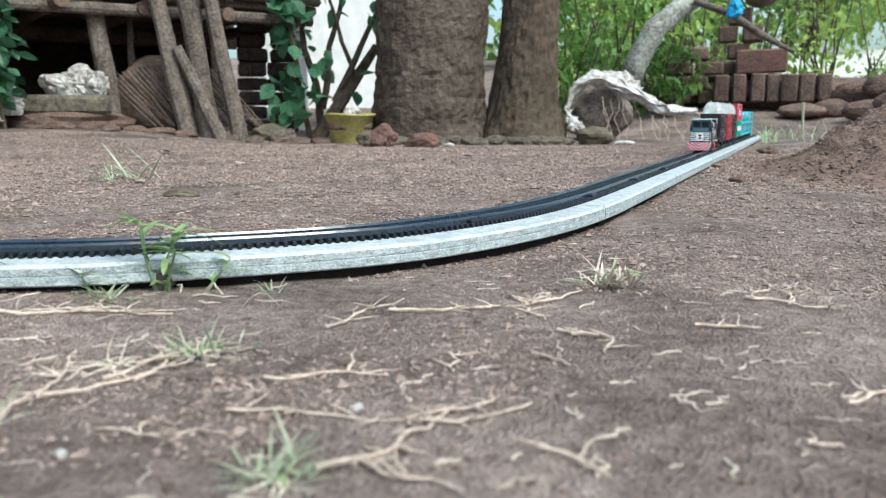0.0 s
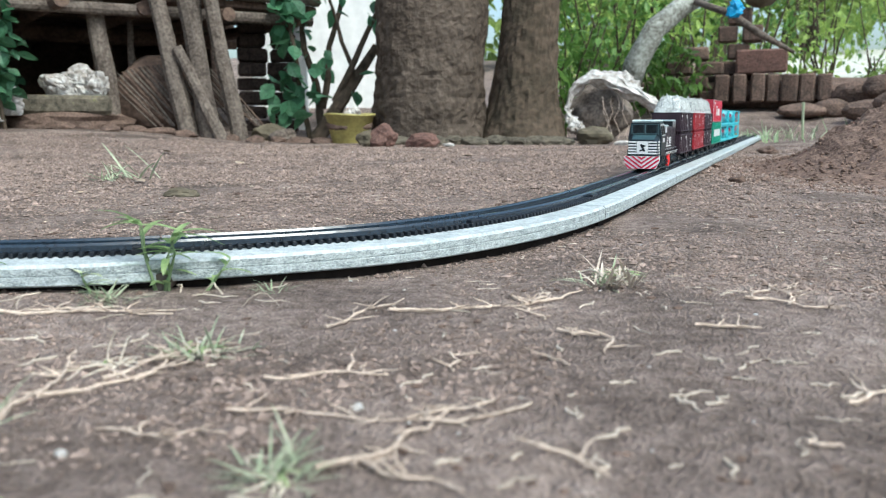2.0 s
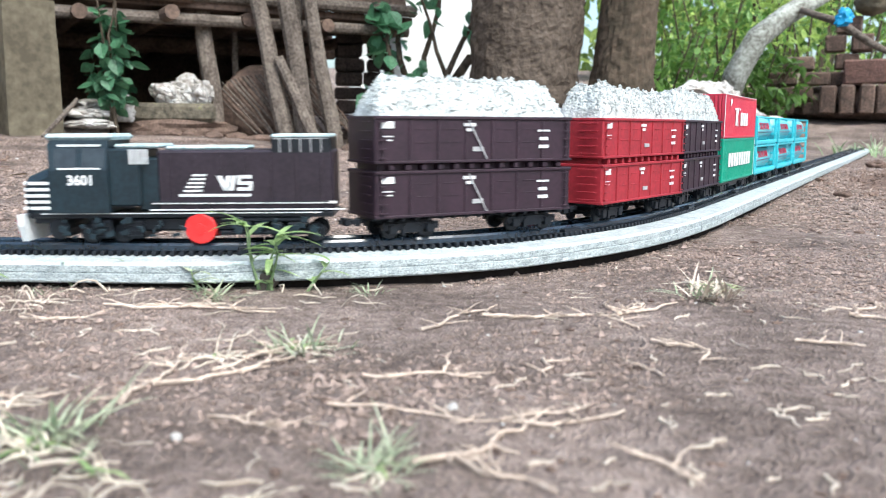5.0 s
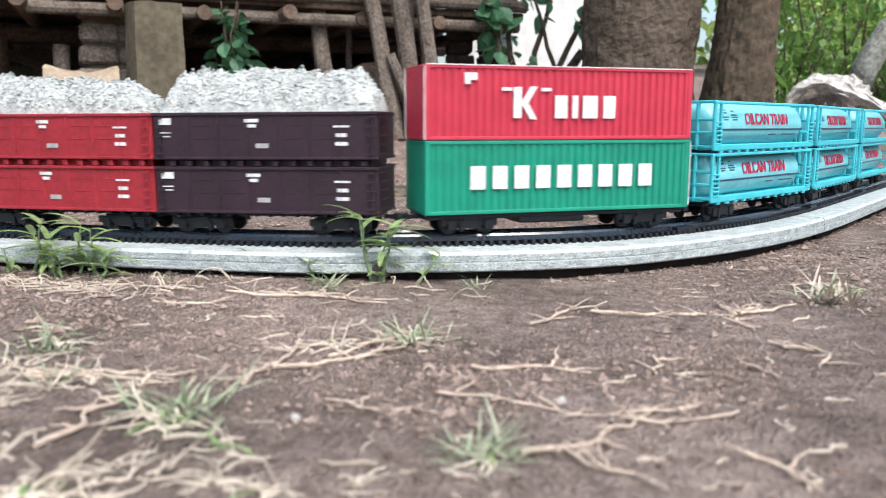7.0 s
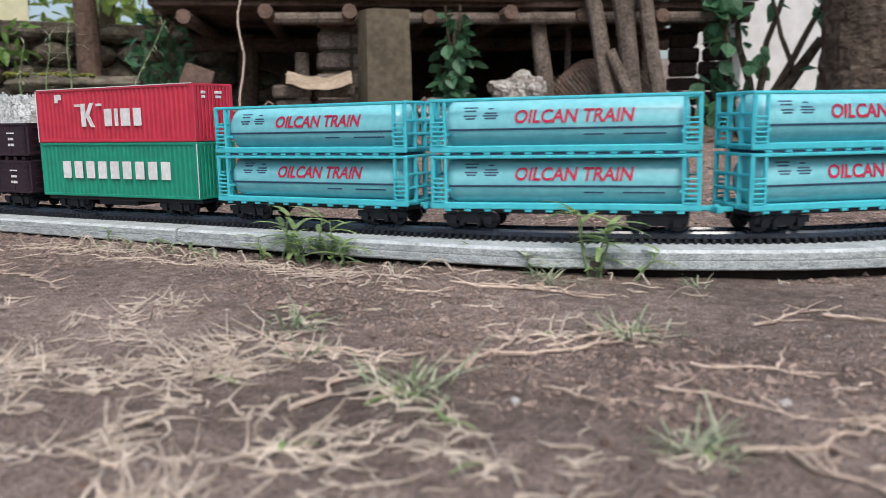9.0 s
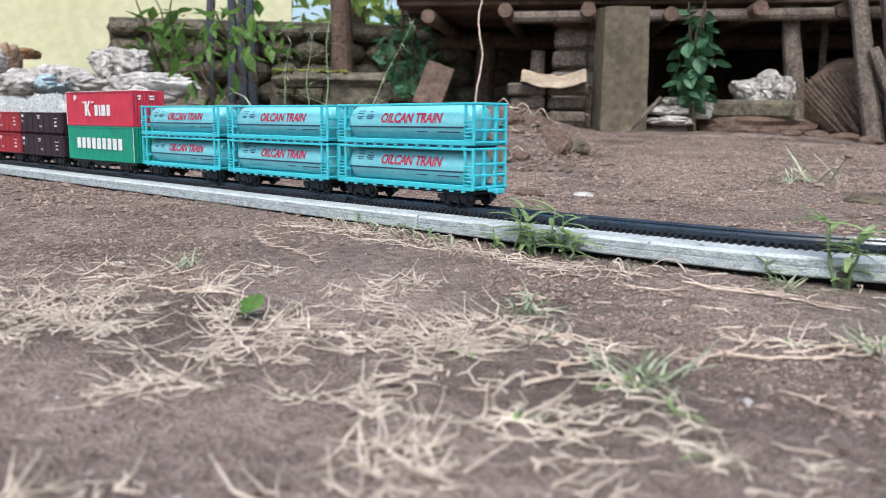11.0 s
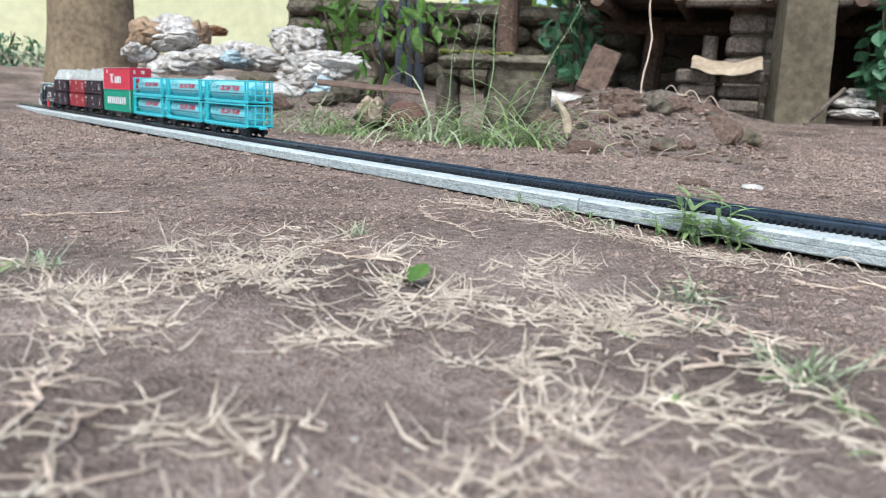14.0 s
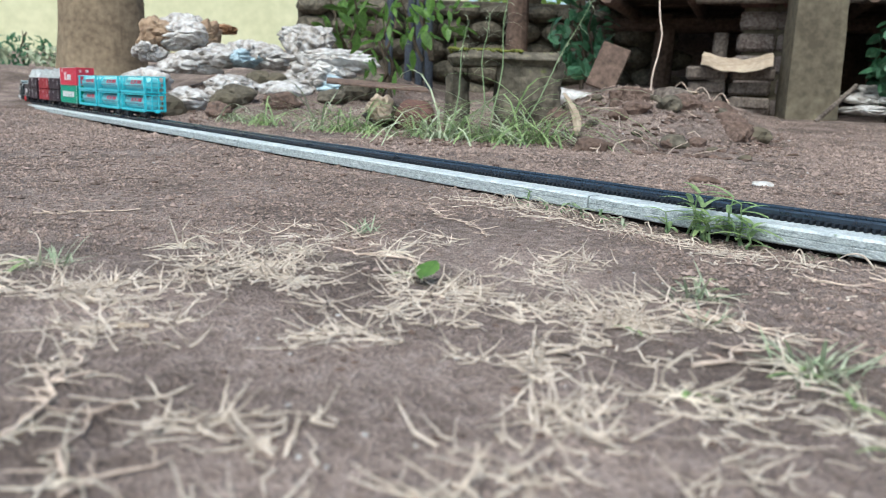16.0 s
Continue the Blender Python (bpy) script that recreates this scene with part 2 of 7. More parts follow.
M["leaf"] = material("leaf", (0.16, 0.30, 0.06), (0.07, 0.15, 0.03), 25, 0.5, 0, 0.2, 6, (0.30, 0.42, 0.10), random_tint=0.5, depth=0.0006, trans=0.45)
M["leaf_blue"] = material("bluish_leaf", (0.11, 0.27, 0.14), (0.05, 0.14, 0.07), 25, 0.45, 0, 0.2, 6, random_tint=0.4, depth=0.0006, trans=0.3)
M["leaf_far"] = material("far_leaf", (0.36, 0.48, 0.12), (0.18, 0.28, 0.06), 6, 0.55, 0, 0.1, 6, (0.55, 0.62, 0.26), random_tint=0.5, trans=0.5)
M["moss"] = material("mossy_concrete", (0.165, 0.145, 0.11), (0.06, 0.054, 0.043), 18, 0.95, 0, 0.9, 5, (0.19, 0.20, 0.08), depth=0.004, spec=0.1)
M["concrete"] = material("old_concrete", (0.150, 0.130, 0.092), (0.080, 0.068, 0.048), 6, 0.9, 0, 0.5, 9, (0.20, 0.175, 0.115), depth=0.003, spec=0.2)
M["bark"] = material("palm_bark", (0.125, 0.10, 0.08), (0.055, 0.043, 0.034), 9, 0.95, 0, 1.0, 7, (0.19, 0.165, 0.135), depth=0.010, spec=0.1)
M["bark2"] = material("root_bark", (0.11, 0.083, 0.062), (0.05, 0.042, 0.03), 7, 0.95, 0, 1.0, 7, (0.105, 0.115, 0.055), depth=0.008, spec=0.1)
M["greywood"] = material("grey_wood", (0.19, 0.16, 0.135), (0.065, 0.052, 0.044), 22, 0.9, 0, 0.7, 6, random_tint=0.25, depth=0.002, spec=0.15)
M["darkwood"] = material("dark_wood", (0.17, 0.118, 0.092), (0.07, 0.05, 0.041), 14, 0.9, 0, 0.6, 6, random_tint=0.3, depth=0.002, spec=0.15)
M["brick"] = material("old_brick", (0.17, 0.115, 0.09), (0.065, 0.05, 0.042), 25, 0.92, 0, 0.9, 6, (0.20, 0.17, 0.14), random_tint=0.35, depth=0.004, spec=0.15)
M["redbrick"] = material("red_brick", (0.17, 0.098, 0.08), (0.09, 0.056, 0.048), 25, 0.92, 0, 0.8, 6, random_tint=0.3, depth=0.004, spec=0.15)
M["palebrick"] = material("pale_column_brick", (0.30, 0.26, 0.23), (0.12, 0.09, 0.078), 22, 0.92, 0, 0.9, 6, (0.38, 0.35, 0.32), random_tint=0.3, depth=0.004, spec=0.15)
M["sack"] = material("white_sack", (0.58, 0.57, 0.55), (0.26, 0.23, 0.20), 9, 0.75, 0, 0.6, 8, (0.70, 0.70, 0.69), random_tint=0.2, depth=0.003)
M["bluesack"] = material("pale_blue_plastic", (0.48, 0.62, 0.68), (0.3, 0.38, 0.42), 12, 0.5, 0, 0.5, 8, depth=0.003)
M["brownsheet"] = material("brown_sheet", (0.36, 0.26, 0.17), (0.2, 0.13, 0.08), 10, 0.85, 0, 0.4, 8, depth=0.003)
M["card"] = material("cardboard", (0.44, 0.36, 0.27), (0.30, 0.235, 0.17), 9, 0.85, 0, 0.3, 8, depth=0.002)
M["plaster"] = material("pale_plaster", (0.80, 0.82, 0.82), (0.66, 0.68, 0.68), 2, 0.9, 0, 0.2, 8)
M["yellowwall"] = material("yellow_wall", (0.66, 0.65, 0.43), (0.56, 0.56, 0.35), 2, 0.9, 0, 0.2, 8)
M["basin"] = material("yellow_plastic", (0.46, 0.41, 0.14), (0.30, 0.26, 0.09), 18, 0.5, 0, 0.3, 6)
M["stripwhite"] = material("white_painted_board", (0.55, 0.61, 0.61), (0.17, 0.20, 0.205), 170, 0.6, 0, 0.9, 5, (0.62, 0.67, 0.66), depth=0.0006, stretch=(1, 1, 2.2))
M["boardtop"] = material("white_board_paint", (0.58, 0.63, 0.635), (0.30, 0.335, 0.34), 120, 0.5, 0, 0.5, 5, (0.62, 0.66, 0.66), depth=0.0004)
# near-black colour painting the shade in the gap under the boards
M["batten"] = material("gap_shade_black", (0.020, 0.016, 0.014), (0.010, 0.008, 0.007), 40, 0.9, 0, 0.4, 6, spec=0.1)
M["black"] = material("black_plastic", (0.009, 0.012, 0.017), (0.005, 0.007, 0.010), 90, 0.42, 0, 0.2, 6, depth=0.0003, spec=0.35)
M["railblack"] = material("rail_plastic", (0.022, 0.038, 0.058), (0.012, 0.020, 0.030), 90, 0.2, 0, 0.15, 6, depth=0.0002, spec=0.8)
M["locoblack"] = material("loco_black", (0.010, 0.013, 0.017), (0.006, 0.007, 0.010), 60, 0.38, 0, 0.2, 8, depth=0.0003, spec=0.35)
# loco black with reflected light painted in as a blue tint
M["locoteal"] = material("loco_blue_sheen", (0.014, 0.028, 0.037), (0.008, 0.015, 0.020), 60, 0.36, 0, 0.2, 8, depth=0.0003, spec=0.4)
M["locohood"] = material("loco_brown_black", (0.030, 0.021, 0.029), (0.017, 0.012, 0.017), 60, 0.42, 0, 0.2, 8, depth=0.0003, spec=0.35)
M["maroon"] = material("dark_maroon_plastic", (0.034, 0.017, 0.027), (0.020, 0.011, 0.017), 70, 0.5, 0, 0.25, 6, depth=0.0003, spec=0.35)
M["red"] = material("red_brown_plastic", (0.33, 0.024, 0.036), (0.23, 0.018, 0.026), 60, 0.5, 0, 0.25, 6, depth=0.0003, spec=0.35)
M["wheelred"] = material("red_wheel", (0.75, 0.03, 0.03), (0.62, 0.02, 0.02), 50, 0.4, 0, 0.1, 6)
M["cred"] = material("container_red", (0.50, 0.030, 0.062), (0.42, 0.022, 0.05), 25, 0.5, 0, 0.15, 6, depth=0.0003)
M["cgreen"] = material("container_green", (0.005, 0.26, 0.165), (0.004, 0.21, 0.135), 25, 0.5, 0, 0.15, 6, depth=0.0003)
M["cyan"] = material("turquoise_plastic", (0.065, 0.52, 0.60), (0.045, 0.43, 0.51), 40, 0.4, 0, 0.12, 6, depth=0.0003)
M["tank"] = material("pale_turquoise_tank", (0.22, 0.60, 0.65), (0.17, 0.52, 0.58), 40, 0.27, 0, 0.12, 6, depth=0.0002)
M["white"] = material("white_print", (0.74, 0.75, 0.75), (0.60, 0.61, 0.61), 120, 0.5, 0, 0.1, 4, depth=0.0001)
M["grey"] = material("grey_print", (0.40, 0.40, 0.40), (0.30, 0.30, 0.31), 120, 0.5, 0, 0.1, 4, depth=0.0001)
M["print"] = material("crimson_print", (0.50, 0.012, 0.062), (0.42, 0.01, 0.05), 120, 0.5, 0, 0.1, 4, depth=0.0001)
M["navy"] = material("navy_print", (0.03, 0.07, 0.14), (0.02, 0.05, 0.1), 120, 0.5, 0, 0.1, 4, depth=0.0001)
M["load"] = material("white_gravel", (0.60, 0.63, 0.62), (0.29, 0.31, 0.30), 140, 0.9, 0, 0.8, 5, (0.60, 0.61, 0.57), random_tint=0.35, depth=0.0012)
M["glass"] = material("dark_glass", (0.03, 0.04, 0.045), (0.02, 0.025, 0.03), 50, 0.12, 0, 0.05, 4)
M["bluetarp"] = material("bright_blue_plastic", (0.02, 0.35, 0.65), (0.01, 0.25, 0.5), 30, 0.45, 0, 0.3, 6)
# pale gravel, lightened so that the colour carries the sunlight
M["litground"] = material("sunlit_gravel", (0.62, 0.62, 0.56), (0.42, 0.42, 0.36), 4, 0.95, 0, 0.5, 8)
M["palelimb"] = material("pale_mottled_bark", (0.40, 0.42, 0.38), (0.12, 0.115, 0.095), 16, 0.85, 0, 0.6, 6, (0.52, 0.54, 0.50), depth=0.003, spec=0.15)
M["rust"] = material("orange_brown_husk", (0.30, 0.16, 0.075), (0.15, 0.085, 0.045), 25, 0.8, 0, 0.5, 6)
M["bluepole"] = material("dark_bluish_bark", (0.06, 0.075, 0.10), (0.03, 0.035, 0.05), 20, 0.8, 0, 0.5, 6)
M["paleroof"] = material("pale_roof", (0.50, 0.60, 0.60), (0.28, 0.36, 0.37), 90, 0.5, 0, 0.2, 6, depth=0.0003)
M["tealgrey"] = material("teal_grey_plastic", (0.055, 0.11, 0.125), (0.03, 0.06, 0.07), 90, 0.35, 0, 0.2, 6, depth=0.0003)
# tan bark made lighter, sunlight on the trunk put into its colour
M["lighttrunk"] = material("sunlit_tan_bark", (0.26, 0.205, 0.14), (0.14, 0.108, 0.075), 8, 0.9, 0, 0.6, 7, depth=0.004, spec=0.1)
M["darkbrick"] = material("dark_brick", (0.075, 0.055, 0.048), (0.03, 0.024, 0.022), 25, 0.92, 0, 0.9, 6, random_tint=0.35, depth=0.004, spec=0.15)


# ---- ground ----
def build_ground():
    az = list(np.arange(-42, 98.01, 0.32)) + list(np.arange(103, 314, 6.0))
    rr = [0.03 * 1.022 ** i for i in range(250)]
    rr = [r for r in rr if r < 7] + [8, 10, 13, 17, 25, 50, 120]
    k = Kit()
    k.v = [(0, 0, G(0, 0))]
    for r in rr:
        for d in az:
            p = spot(d, r)
            k.v.append((p.x, p.y, G(p.x, p.y)))
    n = len(az)
    for j in range(n):
        k.f.append((0, 1 + (j + 1) % n, 1 + j)[::-1])
    for i in range(len(rr) - 1):
        a = 1 + i * n
        for j in range(n):
            k.f.append((a + j, a + (j + 1) % n, a + n + (j + 1) % n, a + n + j)[::1])
    ob = solid("ground", k, M["dirt"], "bare reddish-brown packed dirt yard with loose crumbs", "ground", kind="structure", smoothed=True)
    return ob


build_ground()

# ---- the railway line: near edge of the boards as lengths and bends, from the far left end ----
LENGTHS = [1.3, 2.0, 0.4, 0.20, 0.15, 0.135, 0.135, 0.05, 0.05, 0.05, 0.05, 0.08, 0.08, 0.10, 4.0]
BENDS = [0.004, 0.0281, -0.0352, -0.0119, -0.1071, -0.1319, 0.2224, 4.6492, 1.6806, 2.7051, 5.2819, 2.2173, 2.1295, 0.7375, -0.0015]
LINE_MID = 0.0325
BOARD_LOW, BOARD_TOP, RAIL_TOP = 0.0036, 0.0130, 0.0185


def line_curve(off, n=60):
    x, y, h = -4.5, 0.2911, -0.0146
    out = [(x, y, h)]
    for l, kk in zip(LENGTHS, BENDS):
        for i in range(n):
            hm = h + kk * l / n / 2
            x, y, h = x + math.cos(hm) * l / n, y + math.sin(hm) * l / n, h + kk * l / n
            out.append((x, y, h))
    P = np.array(out)
    P[:, 0] -= off * np.sin(P[:, 2])
    P[:, 1] += off * np.cos(P[:, 2])
    return P[::-1]


MID = line_curve(LINE_MID)
ARC = np.concatenate([[0], np.cumsum(np.linalg.norm(np.diff(MID[:, :2], axis=0), axis=1))])


def on_line(s):
    """Place and heading of the line's middle, s metres from the far right end."""
    return [float(np.interp(s, ARC, MID[:, i])) for i in range(3)]


def hump(x):
    """How far the boards are propped up above their usual level."""
    return float(np.interp(x, [-1.4, -0.9, -0.5, -0.3, -0.12, 0.06, 0.2, 0.6], [-0.0005, -0.002, -0.002, -0.0008, 0.0010, 0.0016, 0.0010, 0.0]))


def line_pose(s, z=0.0):
    x, y, h = on_line(s)
    return T((x, y, z + hump(x))) @ Matrix.Rotation(h + math.pi, 4, "Z")


def sweep(kit, s0, s1, section, step=0.012):
    """Sweep a closed section (side, height) along the line."""
    n = max(2, int((s1 - s0) / step) + 1)
    m = len(section)
    vs, fs = [], []
    for i in range(n + 1):
        P = line_pose(s0 + (s1 - s0) * i / n)
        vs += [P @ Vector((0, a, b)) for a, b in section]
    for i in range(n):
        for j in range(m):
            a, b = i * m + j, i * m + (j + 1) % m
            fs.append((a, b, b + m, a + m))
    fs += [tuple(range(m))[::-1], tuple(range(n * m, (n + 1) * m))]
    return kit.add(vs, fs)


# heading of travel is from right to left; +side is towards the viewer
S_FIRST, S_LAST = 0.75, 8.65
JOINT = 4.0745


def build_line():
    cuts = [S_FIRST, 1.5, 2.3, 2.95, 3.744, JOINT, 4.62, 5.2, 5.85, 6.5, 7.2, 7.9, S_LAST]
    e, t = LINE_MID, 0.0007
    sec = [(-0.021, BOARD_LOW), (e - t, BOARD_LOW), (e, BOARD_LOW + t), (e, 0.0078), (e - 0.0004, 0.0080), (e - 0.0004, 0.0084), (e, 0.0086),
           (e, BOARD_TOP - 2 * t), (e - 2 * t, BOARD_TOP), (-0.019, BOARD_TOP), (-0.021, BOARD_TOP - t)]
    for a, b in zip(cuts, cuts[1:]):
        k = Kit()
        sweep(k, a + 0.0009, b - 0.0009, sec)
        o = solid("base_board", k, M["stripwhite"], "white-painted wooden board strip under the toy railway", "board", group="boards under the line")
        # the upper face keeps its paint, the edge is weathered
        o.data.materials.append(M["boardtop"])
        for q in o.data.polygons:
            q.material_index = int(q.normal.z > 0.6)
        # near-black strip added as shade under the board, set back from its edge
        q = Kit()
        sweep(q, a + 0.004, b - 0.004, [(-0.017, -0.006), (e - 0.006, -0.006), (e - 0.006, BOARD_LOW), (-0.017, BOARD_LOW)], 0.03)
        solid("batten", q, M["batten"], "black strip added for the shade under a white board", "batten", group="battens under the boards")
    sl = Kit().box(0.0021, 0.0285, 0.0024, c=0.0004).mesh("sleeper")
    length = 0.1725
    near0, near1 = JOINT - 0.25, JOINT + 0.9
    i = 0
    s = S_FIRST
    while s < S_LAST - 0.05:
        e1 = min(s + length, S_LAST)
        tr = thing("track_section", "black plastic toy railway track section on white boards", "toy track", group="track sections")
        for side in (-0.0083, 0.0083):
            k = Kit()
            sweep(k, s + 0.0004, e1 - 0.0004, [(side - 0.0012, 0.0150), (side + 0.0012, 0.0150), (side + 0.0011, 0.0174), (side + 0.0004, RAIL_TOP), (side - 0.0004, RAIL_TOP), (side - 0.0011, 0.0174)])
            part("rail", k, M["railblack"], tr)
        k = Kit()
        sweep(k, s + 0.0004, e1 - 0.0004, [(-0.0098, BOARD_TOP), (0.0098, BOARD_TOP), (0.0098, 0.0140), (-0.0098, 0.0140)])
        part("web", k, M["black"], tr)
        near = near0 < s < near1
        joined = Kit()
        n = int((e1 - s) / 0.0041)
        for j in range(n):
            P = line_pose(s + (j + 0.5) * (e1 - s) / n, 0.0142)
            if near:
                o = part("sleeper", sl, M["black"], tr)
                o.matrix_basis = P
            else:
                joined.box(0.0021, 0.0285, 0.0024, P, 0.0004)
        if not near:
            o = part("sleeper_bed", joined, M["black"], tr)
            o["kind"] = "stuff"
        # clip that joins two sections
        k = Kit()
        for side in (-0.0083, 0.0083):
            k.box(0.014, 0.0062, 0.0036, line_pose(s + 0.004, 0.0152) @ T((0, side * 1.25, 0)), 0.0005)
        part("joint_clip", k, M["black"], tr)
        s += length
        i += 1


build_line()


# ---- the train: each vehicle faces +x, rail level at z 0, viewer on the +y side ----
SIDE = Matrix(((-1, 0, 0, 0), (0, 0, 1, 0), (0, 1, 0, 0), (0, 0, 0, 1)))


def text_mesh(words, height):
    cu = bpy.data.curves.new("lettering", "FONT")
    cu.body, cu.size, cu.align_x, cu.align_y, cu.extrude, cu.resolution_u, cu.offset = words, height, "CENTER", "CENTER", 0.00012, 3, 0.00022
    ob = bpy.data.objects.new("lettering", cu)
    me = bpy.data.meshes.new_from_object(ob)
    bpy.data.objects.remove(ob)
    return me


def side_bar(kit, x, z, w, h, y, slant=0.0, t=0.0004):
    """A flat bar on the viewer's side, at x, z, of w by h."""
    pts = [(-w / 2, -h / 2), (w / 2, -h / 2), (w / 2, h / 2), (-w / 2, h / 2)]
    vs = [(x - a - slant * b, y + d, z + b) for d in (0, t) for a, b in pts]
    kit.add(vs, [(0, 1, 2, 3), (7, 6, 5, 4), (0, 4, 5, 1), (1, 5, 6, 2), (2, 6, 7, 3), (3, 7, 4, 0)])
    return kit


def wheel_kit(r, w):
    return Kit().tube([(0, -w / 2, 0), (0, -w * 0.35, 0), (0, w * 0.35, 0), (0, w / 2, 0)], [r * 0.9, r, r, r * 0.9], 20)


WHEEL = {}


def add_wheel(parent, x, y, r, mat, label=""):
    if (r, mat) not in WHEEL:
        k = wheel_kit(r, 0.0026)
        s = 1 if y > 0 else -1
        k.tube([(0, -0.0021, 0), (0, 0.0021, 0)], r * 0.35, 10)
        WHEEL[r, mat] = k.mesh("wheel")
    o = part("wheel", WHEEL[r, mat], M[mat], parent, label)
    o.location = (x, y, r)
    return o


def add_bogie(v, x, span=0.020):
    k = Kit()
    for s in (-1, 1):
        k.box(span + 0.010, 0.0022, 0.0034, T((x, s * 0.0118, 0.0062)))
        k.box(0.008, 0.003, 0.0052, T((x, s * 0.0122, 0.0058)))
        for e in (-1, 1):
            k.box(0.0042, 0.0034, 0.0044, T((x + e * span / 2, s * 0.0124, 0.0050)))
            k.box(0.0018, 0.0034, 0.0046, T((x + e * 0.0045, s * 0.0121, 0.0042)))
    k.box(span * 0.7, 0.022, 0.003, T((x, 0, 0.0075)))
    b = part("bogie", k, M["black"], v)
    for e in (-1, 1):
        for s in (-1, 1):
            add_wheel(b, x + e * span / 2, s * 0.0083, 0.0048, "black")
        ax = Kit().tube([(x + e * span / 2, -0.009, 0.0048), (x + e * span / 2, 0.009, 0.0048)], 0.0009, 8)
        part("axle", ax, M["black"], b)
    return b


def add_coupler(v, x, z=0.0085):
    s = 1 if x > 0 else -1
    k = Kit().box(0.009, 0.003, 0.002, T((x + s * 0.003, 0, z)))
    k.box(0.003, 0.0065, 0.0034, T((x + s * 0.0085, 0, z)))
    return part("coupler", k, M["black"], v)


def panel(v, name, kit, mat, label=""):
    return part(name, kit, M[mat], v, label)


def build_loco():
    v = thing("toy_locomotive", "black toy diesel locomotive with white stripes and chevron plough", "toy locomotive")
    L = 0.156
    f = L / 2
    # long hood, cab, nose, roof pieces
    k = Kit().box(0.088, 0.026, 0.030, T((-0.032, 0, 0.0305)), 0.0012)
    for i in range(7):
        k.box(0.0012, 0.0266, 0.026, T((-0.070 + i * 0.0125, 0, 0.030)), 0.0003)
    panel(v, "long_hood", k, "locohood", "brownish black hood")
    k = Kit()
    cab = [(-0.017, 0.0155), (0.017, 0.0155), (0.017, 0.036), (0.0145, 0.0505), (-0.0145, 0.0505), (-0.017, 0.036)]
    xs = (f - 0.043, f - 0.014)
    vs = [(x, a, b) for x in xs for a, b in cab]
    k.add(vs, [(0, 1, 2, 3, 4, 5)] + [(i, i + 6, (i + 1) % 6 + 6, (i + 1) % 6) for i in range(6)] + [(11, 10, 9, 8, 7, 6)])
    k.box(0.016, 0.030, 0.028, T((f - 0.050, 0, 0.0325)), 0.001)
    k.box(0.012, 0.024, 0.026, T((f - 0.062, 0, 0.0290)), 0.001)
    panel(v, "cab", k, "locoteal", "black cab with a blue tint for reflected light")
    k = Kit()
    nose = [(-0.0155, 0.0155), (0.0155, 0.0155), (0.0155, 0.034), (0.012, 0.038), (-0.012, 0.038), (-0.0155, 0.034)]
    vs = [(f - 0.015, a, b) for a, b in nose] + [(f - 0.001, a * 0.93, b - (0.0055 if b > 0.03 else 0)) for a, b in nose]
    k.add(vs, [(0, 1, 2, 3, 4, 5)] + [(i, i + 6, (i + 1) % 6 + 6, (i + 1) % 6) for i in range(6)] + [(11, 10, 9, 8, 7, 6)])
    panel(v, "nose", k, "locoteal")
    k = Kit().add([(f - 0.0148, -0.0118, 0.0383), (f - 0.0148, 0.0118, 0.0383), (f - 0.0012, 0.0110, 0.0329), (f - 0.0012, -0.0110, 0.0329), (f - 0.0148, -0.0118, 0.0376), (f - 0.0148, 0.0118, 0.0376), (f - 0.0012, 0.0110, 0.0322), (f - 0.0012, -0.0110, 0.0322)],
                  [(3, 2, 1, 0), (4, 5, 6, 7), (0, 1, 5, 4), (1, 2, 6, 5), (2, 3, 7, 6), (3, 0, 4, 7)])
    panel(v, "nose_top", k, "tealgrey", "teal-grey sloping nose top")
    # cab roof with bevel, paler than the body
    k = Kit()
    k.box(0.034, 0.028, 0.0032, T((f - 0.0285, 0, 0.0520)), 0.0014)
    panel(v, "cab_roof", k, "paleroof", "pale grey cab roof")
    k = Kit().box(0.022, 0.025, 0.002, T((f - 0.056, 0, 0.0475)), 0.0008)
    k.box(0.040, 0.022, 0.002, T((-0.012, 0, 0.0465)), 0.0008)
    k.box(0.030, 0.0255, 0.0022, T((-0.060, 0, 0.0520)), 0.0008)
    panel(v, "hood_roof", k, "paleroof", "pale grey hood roof")
    k = Kit().box(0.030, 0.026, 0.008, T((-0.060, 0, 0.0475)), 0.0006)
    panel(v, "radiator_housing", k, "locoblack")
    k = Kit()
    for i in range(5):
        side_bar(k, -0.0495 - i * 0.0052, 0.0475, 0.0005, 0.0064, 0.013)
    side_bar(k, -0.060, 0.0508, 0.027, 0.0004, 0.013)
    panel(v, "radiator_bars", k, "grey")
    k = Kit()
    for i in range(9):
        side_bar(k, f - 0.0535 - i * 0.0011, 0.0425, 0.0005, 0.0072, 0.0151)
    panel(v, "vent_grille", k, "white", "pale grey slatted vent")
    # windows
    k = Kit()
    for s in (-1, 1):
        for a in (-1, 1):
            k.add([(f - 0.0136, a * 0.0066 - 0.0048, 0.0395), (f - 0.0136, a * 0.0066 + 0.0048, 0.0395), (f - 0.0136, a * 0.0066 + 0.0043, 0.0478), (f - 0.0136, a * 0.0066 - 0.0043, 0.0478)], [(0, 1, 2, 3)])
    panel(v, "windscreen", k, "glass")
    k = Kit()
    for x0 in (f - 0.022, f - 0.036):
        k.add([(x0 - 0.0055, 0.0169, 0.0375), (x0 + 0.0055, 0.0169, 0.0375), (x0 + 0.0055, 0.0153, 0.0465), (x0 - 0.0055, 0.0153, 0.0465)], [(3, 2, 1, 0)])
